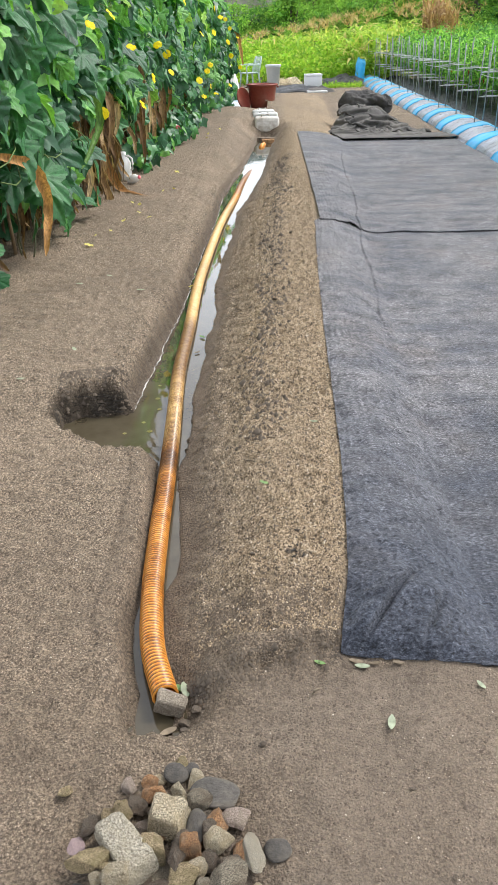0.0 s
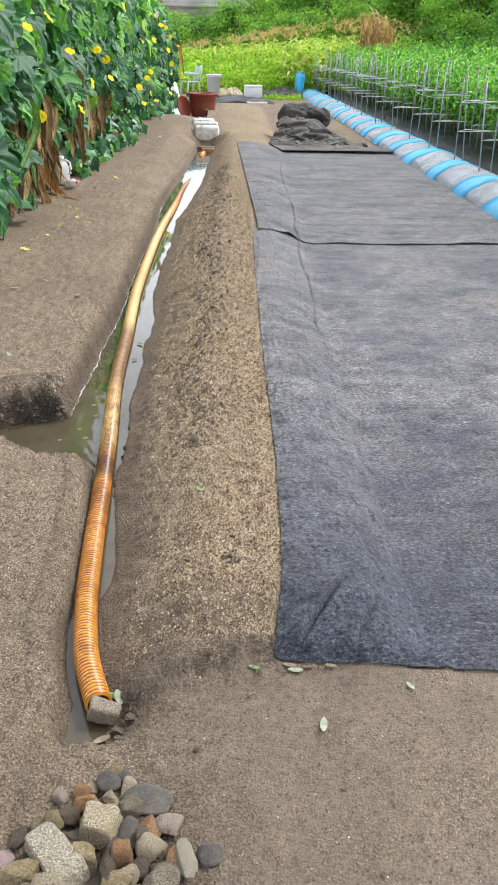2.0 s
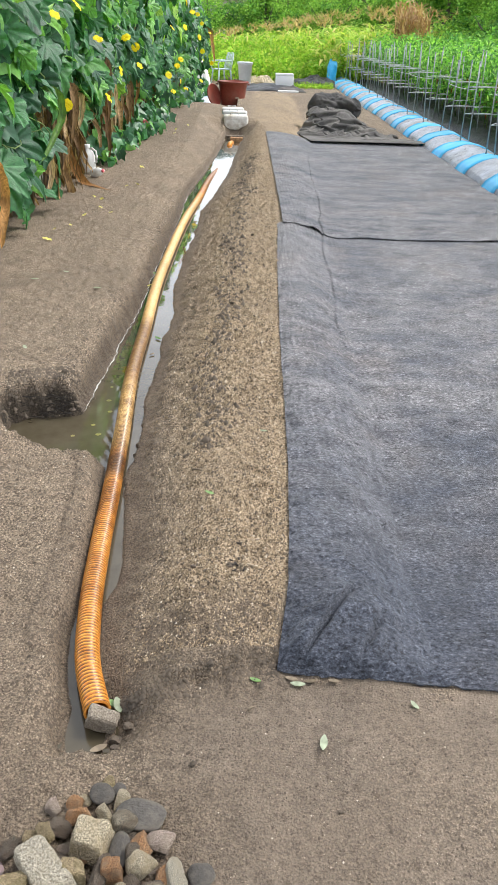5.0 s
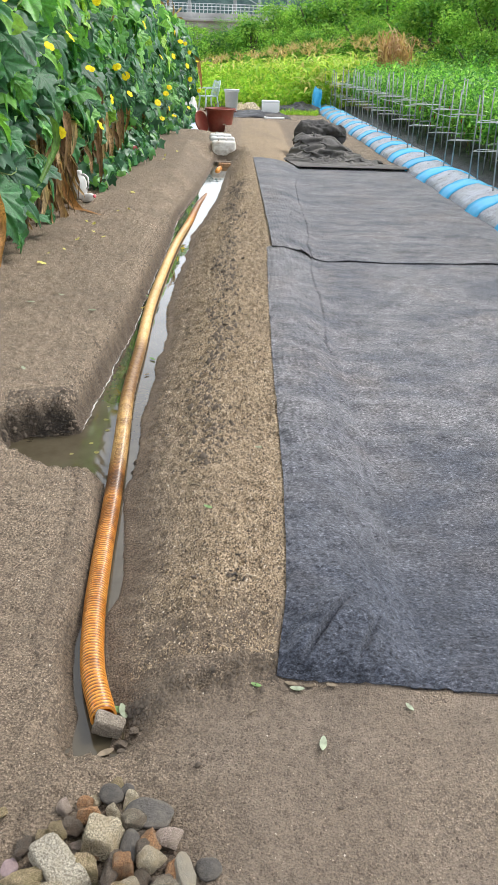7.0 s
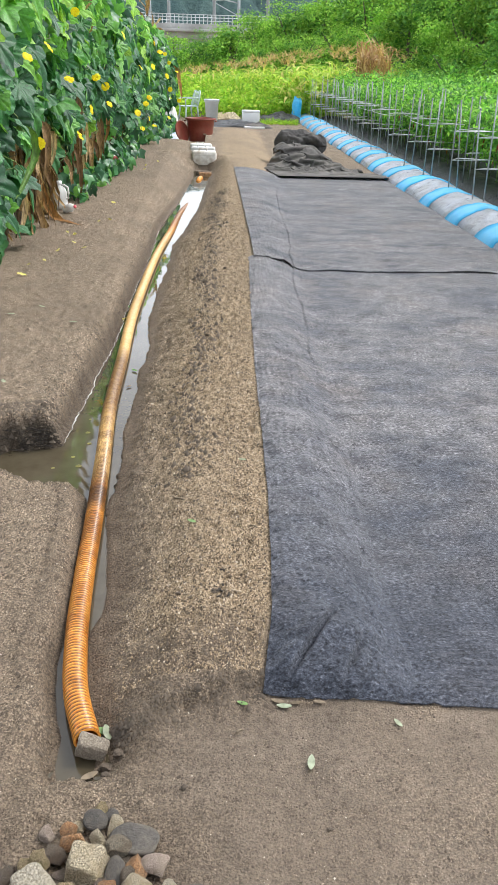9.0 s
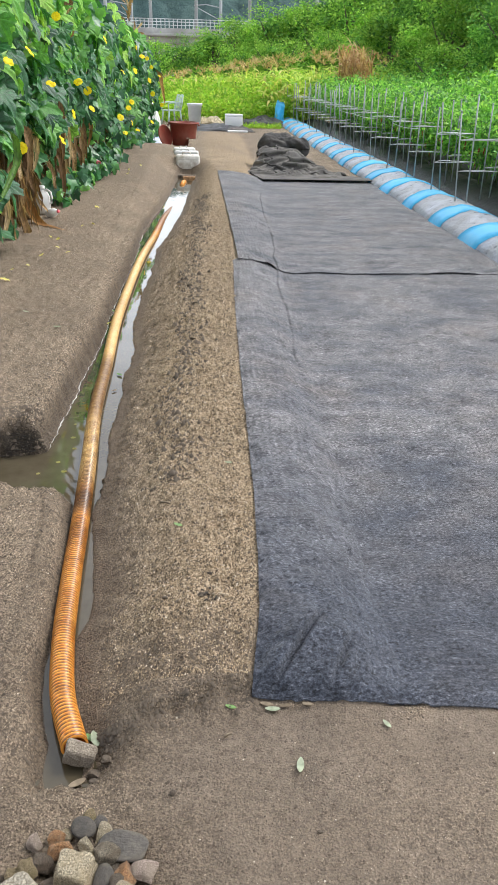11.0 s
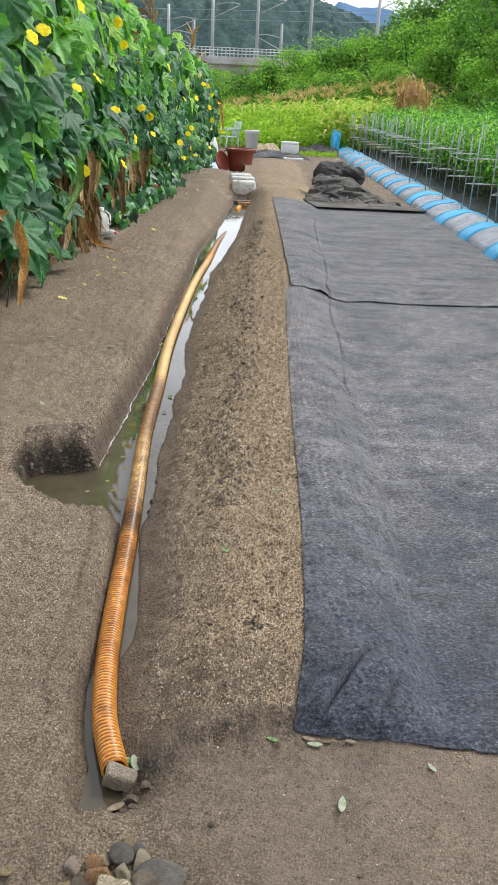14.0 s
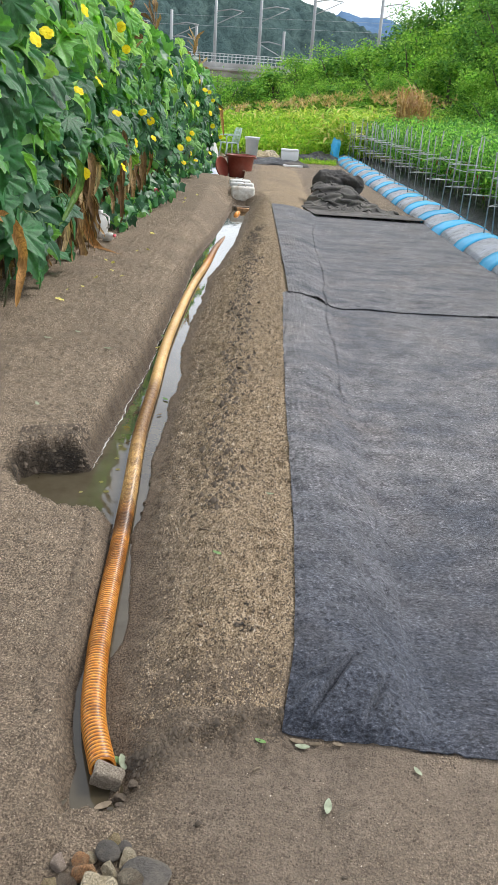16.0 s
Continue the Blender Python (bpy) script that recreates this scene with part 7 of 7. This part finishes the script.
tagged(new("grass", leaf_cloud(spots, .09, rnd, diamond, .4, .25).mesh("grass", M["weed_leaf"], True)), "short bright grass by the field's edge", "grass", kind="stuff")
# brown dried clump
tagged(new("dried_clump", blade_field(52, lambda q: (q.uniform(4.75, 5.65), q.uniform(27.2, 28.6), 0), lambda x, y: 2.45, 17, M["far_dry"], 14, .05, .5, (.2, .9), 1.35).mesh("dried_clump", M["far_dry"], True)), "clump of dried brown maize", "dry crop", kind="stuff")
tagged(new("tall_maize", blade_field(60, lambda q: (q.uniform(2.3, 4.2), q.uniform(27.6, 29.4), 0), lambda x, y: 1.7, 19, M["corn_leaf"], 9, .08, .6).mesh("tall_maize", M["corn_leaf"], True)), "tall green maize plants by the beds", "crop", kind="stuff")


# ---------------------------------------------------------------- trees and shrubs
def crown_mesh(seed, clumps, per, leaf, material, flat=1.0):
    """Leaves in clumps over an uneven crown of unit radius, with gaps."""
    rnd = random.Random(seed)
    spots = []
    for _ in range(clumps):
        d = Vector((rnd.gauss(0, 1), rnd.gauss(0, 1), rnd.gauss(.25, .9))).normalized()
        rr = rnd.uniform(.50, 1.0) * (1 + .25 * noise.noise(d * 2.2 + Vector((seed, 0, 0))))
        c = np.array(d) * rr * (1, 1, flat)
        s = rnd.uniform(.09, .17)
        for _ in range(per):
            spots.append(c + np.array([rnd.gauss(0, s), rnd.gauss(0, s), rnd.gauss(0, s * .7)]))
    return leaf_cloud(spots, leaf, rnd, diamond, .68, .55).mesh("crown", material, True)


CROWNS = [crown_mesh(s, 64, 110, .064, M["bright_leaf"]) for s in (1, 2, 3)] + [crown_mesh(s, 64, 110, .06, M["tree_leaf"]) for s in (4, 5)]
# Added inner leaves in the darker colour paint the shade inside each crown.
INNER = [crown_mesh(s, 40, 40, .13, M["tree_leaf"]) for s in (6, 7)]


def tree(x, y, radius, height, crown, label, category="tree", group="trees behind the field", squash=1.0):
    rnd = random.Random(int(x * 37 + y * 11))
    ob = thing("tree" if category == "tree" else "shrub", (x, y, 0), label, category, group)
    base = height - radius * squash
    heap = Heap()
    v, f = tube_data([(0, 0, -.1), (.05, 0, base * .4), (0, .06, base), (0, 0, height * .92)], [.05 * radius + .04, .04 * radius + .03, .03 * radius + .02, .01], 8)
    heap.add(v, f)
    for k in range(6):
        w = rnd.uniform(0, 6.28)
        z0 = base * rnd.uniform(.5, 1.0)
        v, f = tube_data([(0, 0, z0), (math.cos(w) * radius * .4, math.sin(w) * radius * .4, z0 + radius * .35), (math.cos(w) * radius * .75, math.sin(w) * radius * .75, z0 + radius * .75 * squash)], [.03 * radius + .02, .02 * radius + .01, .008], 6)
        heap.add(v, f)
    piece("trunk", heap.mesh("trunk", M["bark"], True), ob)
    c = piece("crown", CROWNS[crown], ob, pose(0, 0, base, 0, 0, rnd.uniform(0, 360)) @ Matrix.Diagonal((radius, radius, radius * squash, 1)))
    c["kind"] = "stuff"
    c = piece("inner_crown", INNER[crown % 2], ob, pose(0, 0, base - .05 * radius, 0, 0, rnd.uniform(0, 360)) @ Matrix.Diagonal((radius * .78, radius * .78, radius * squash * .8, 1)))
    c["kind"] = "stuff"
    return ob


BR, DK = "bright green leafy shrub with an uneven crown", "dark green broadleaved tree with a dense crown"
# shrubs behind the field, rising to the right
for x, y, rad, hgt, cr in ((-5.2, 56, 2.2, 3.2, 4), (-2.6, 55, 2.1, 3.3, 0), (-.8, 57, 1.9, 3.6, 3), (1.0, 54, 2.4, 4.3, 1), (3.0, 56, 2.6, 5.0, 2), (4.9, 53, 2.5, 5.3, 0), (7.0, 55, 2.8, 6.2, 1), (9.4, 52, 3.0, 6.6, 2),
                           (2.2, 50, 1.7, 3.0, 0), (4.6, 48, 1.8, 3.4, 2), (7.2, 47, 2.0, 4.0, 1), (-4.6, 52, 1.6, 2.4, 3), (-8, 58, 2.4, 3.2, 4), (-11, 58, 2.6, 3.4, 0)):
    tree(x, y, rad, hgt, cr, BR, "shrub" if hgt < 4 else "tree")
for x, y, rad, hgt, cr in ((8.6, 38, 2.2, 4.6, 1), (10.6, 36, 2.6, 6.4, 3), (9.3, 31, 1.9, 4.4, 2), (11.5, 30, 2.8, 8.0, 4), (10.2, 25.5, 2.0, 5.6, 3), (8.0, 30.5, 1.5, 3.0, 0), (12.8, 42, 3.4, 9.0, 3), (13.5, 34, 3.0, 9.0, 4),
                           (11.5, 60, 3.8, 9.0, 3), (15.5, 60, 4.6, 11.5, 4), (19.5, 56, 5.0, 13.0, 3), (13.5, 50, 3.2, 8.5, 1), (16.5, 46, 3.6, 10.5, 4), (9.0, 21, 1.5, 3.4, 1), (8.4, 17.5, 1.2, 2.6, 2), (9.6, 15, 1.6, 3.2, 1), (7.6, 26, 1.3, 2.5, 0), (8.9, 23.5, 1.5, 4.0, 4)):
    tree(x, y, rad, hgt, cr, DK if cr > 2 else BR, "tree" if hgt > 3.5 else "shrub", "trees along the slope")
# leafy growth behind the pepper rows
spots = []
for _ in range(14000):
    y = rnd.uniform(6, 30)
    x = rnd.uniform(7.2, 9.2)
    top = 1.25 + .55 * (x - 7.2) + .25 * noise.noise(Vector((x, y * .8, 3)))
    spots.append(np.array((x, y, top * rnd.random() ** .5)))
tagged(new("undergrowth", leaf_cloud(spots, .16, rnd, diamond, .5, .45).mesh("undergrowth", M["bright_leaf"], True)), "tangled green undergrowth on the slope's foot", "weeds", kind="stuff")

# ---------------------------------------------------------------- railway viaduct
via = thing("railway_viaduct", (0, 90, 0), "grey concrete railway viaduct with a pale railing", "bridge")
part("deck", box_bm(160, 7, 1.15, (-60, 3, 4.1), .05), M["concrete"], via)
part("parapet", box_bm(160, .35, .55, (-60, -.45, 4.95), .03), M["concrete"], via)
part("ledge", box_bm(160, .9, .25, (-60, -.6, 4.75), .03), M["concrete"], via)
for k in range(7):
    part("pier", box_bm(2.2, 5.5, 4.3, (-3.0 - 17 * k, 3, -.1), .1), M["concrete"], via)
for z in (5.75, 6.05, 6.3):
    part("rail", box_bm(90, .07, .06, (-25, -.45, z)), M["rail"], via)
me = bpy.data.meshes.new("baluster")
b = box_bm(.07, .07, .82, (0, 0, 5.5))
b.to_mesh(me)
b.free()
me.materials.append(M["rail"])
for k in range(150):
    piece("baluster", me, via, pose(1.8 - .42 * k, -.45, 0))


def mast(x, y, z, height, arm):
    ob = thing("catenary_mast", (x, y, z), "grey steel railway mast with a bracket arm", "mast", "railway masts")
    tube("pole", [(0, 0, 0), (0, 0, height * .5), (0, 0, height)], [.19, .17, .15], M["steel"], ob, 10)
    part("base", box_bm(.8, .8, .5, (0, 0, -.1), .04), M["concrete"], ob)
    tube("arm", [(0, 0, height - 1.4), (arm * 1.6, 0, height - 1.1), (arm * 2.9, 0, height - 1.25)], .06, M["steel"], ob, 6)
    tube("brace", [(0, 0, height - 2.6), (arm * 2.7, 0, height - 1.35)], .05, M["steel"], ob, 6)
    return ob


for x, y, hgt, arm in ((-9.35, 91, 5.0, 1), (-4.75, 91, 6.5, 1), (-.05, 91, 7.0, 1), (5.5, 91, 8.0, 1), (12.5, 91, 8, 1), (-14.5, 91, 5.0, 1), (2.6, 95, 4.0, -1), (-7.0, 95, 4.0, -1)):
    mast(x, y, 5.2, hgt, arm)
for k, (za, zb) in enumerate(((9.0, 10.6), (8.1, 9.7))):
    pts = [(-60 + 5 * i, 91, za + (zb - za) * (i / 16) - .25 * math.sin(math.pi * ((i * 1.05) % 1))) for i in range(17)]
    v, f = tube_data(pts, .011, 4)
    tagged(new("overhead_wire", mesh_of("overhead_wire", v, f, M["steel"])), "thin overhead railway wire", "wire", "railway wires")

# ---------------------------------------------------------------- hills
def hill(name, profile, y0, depth, material, label, seed, rough, nx_=220, ny_=40):
    xs = np.linspace(profile[0][0], profile[-1][0], nx_)
    top = np.interp(xs, [p[0] for p in profile], [p[1] for p in profile])
    ts = np.linspace(0, 1, ny_)
    X, T = np.meshgrid(xs, ts)
    Z = top[None] * np.sin(np.pi / 2 * np.minimum(T * 1.4, 1)) ** .8
    Y = y0 + depth * T
    Z = Z + 2.4 * rough * (1 - 2 * np.abs(fbm(X, Y, 1.0 / (rough * 3), seed, 3))) * np.clip(T * 4, 0, 1)
    v = np.stack([X.ravel(), Y.ravel(), Z.ravel() - 1], 1)
    i0 = (np.arange(ny_ - 1)[:, None] * nx_ + np.arange(nx_ - 1)[None]).ravel()
    ob = new(name, mesh_of(name, v, np.stack([i0, i0 + 1, i0 + nx_ + 1, i0 + nx_], 1).tolist(), material))
    return tagged(ob, label, "hill", kind="structure")


hill("backdrop_hill", ((-420, 40), (-200, 75), (-110, 68), (-45, 44), (0, 37), (18, 32), (34, 27), (60, 18), (140, 9), (420, 12)), 230, 110, M["far_wood"], "wooded dark green hill behind the railway", 5, 1.6, 640, 60)
hill("backdrop_mountain", ((-900, 60), (-100, 90), (80, 135), (120, 152), (156, 168), (190, 158), (240, 160), (330, 130), (600, 80), (1400, 60)), 1450, 300, M["mountain"], "distant blue mountain ridge", 9, 5.0)
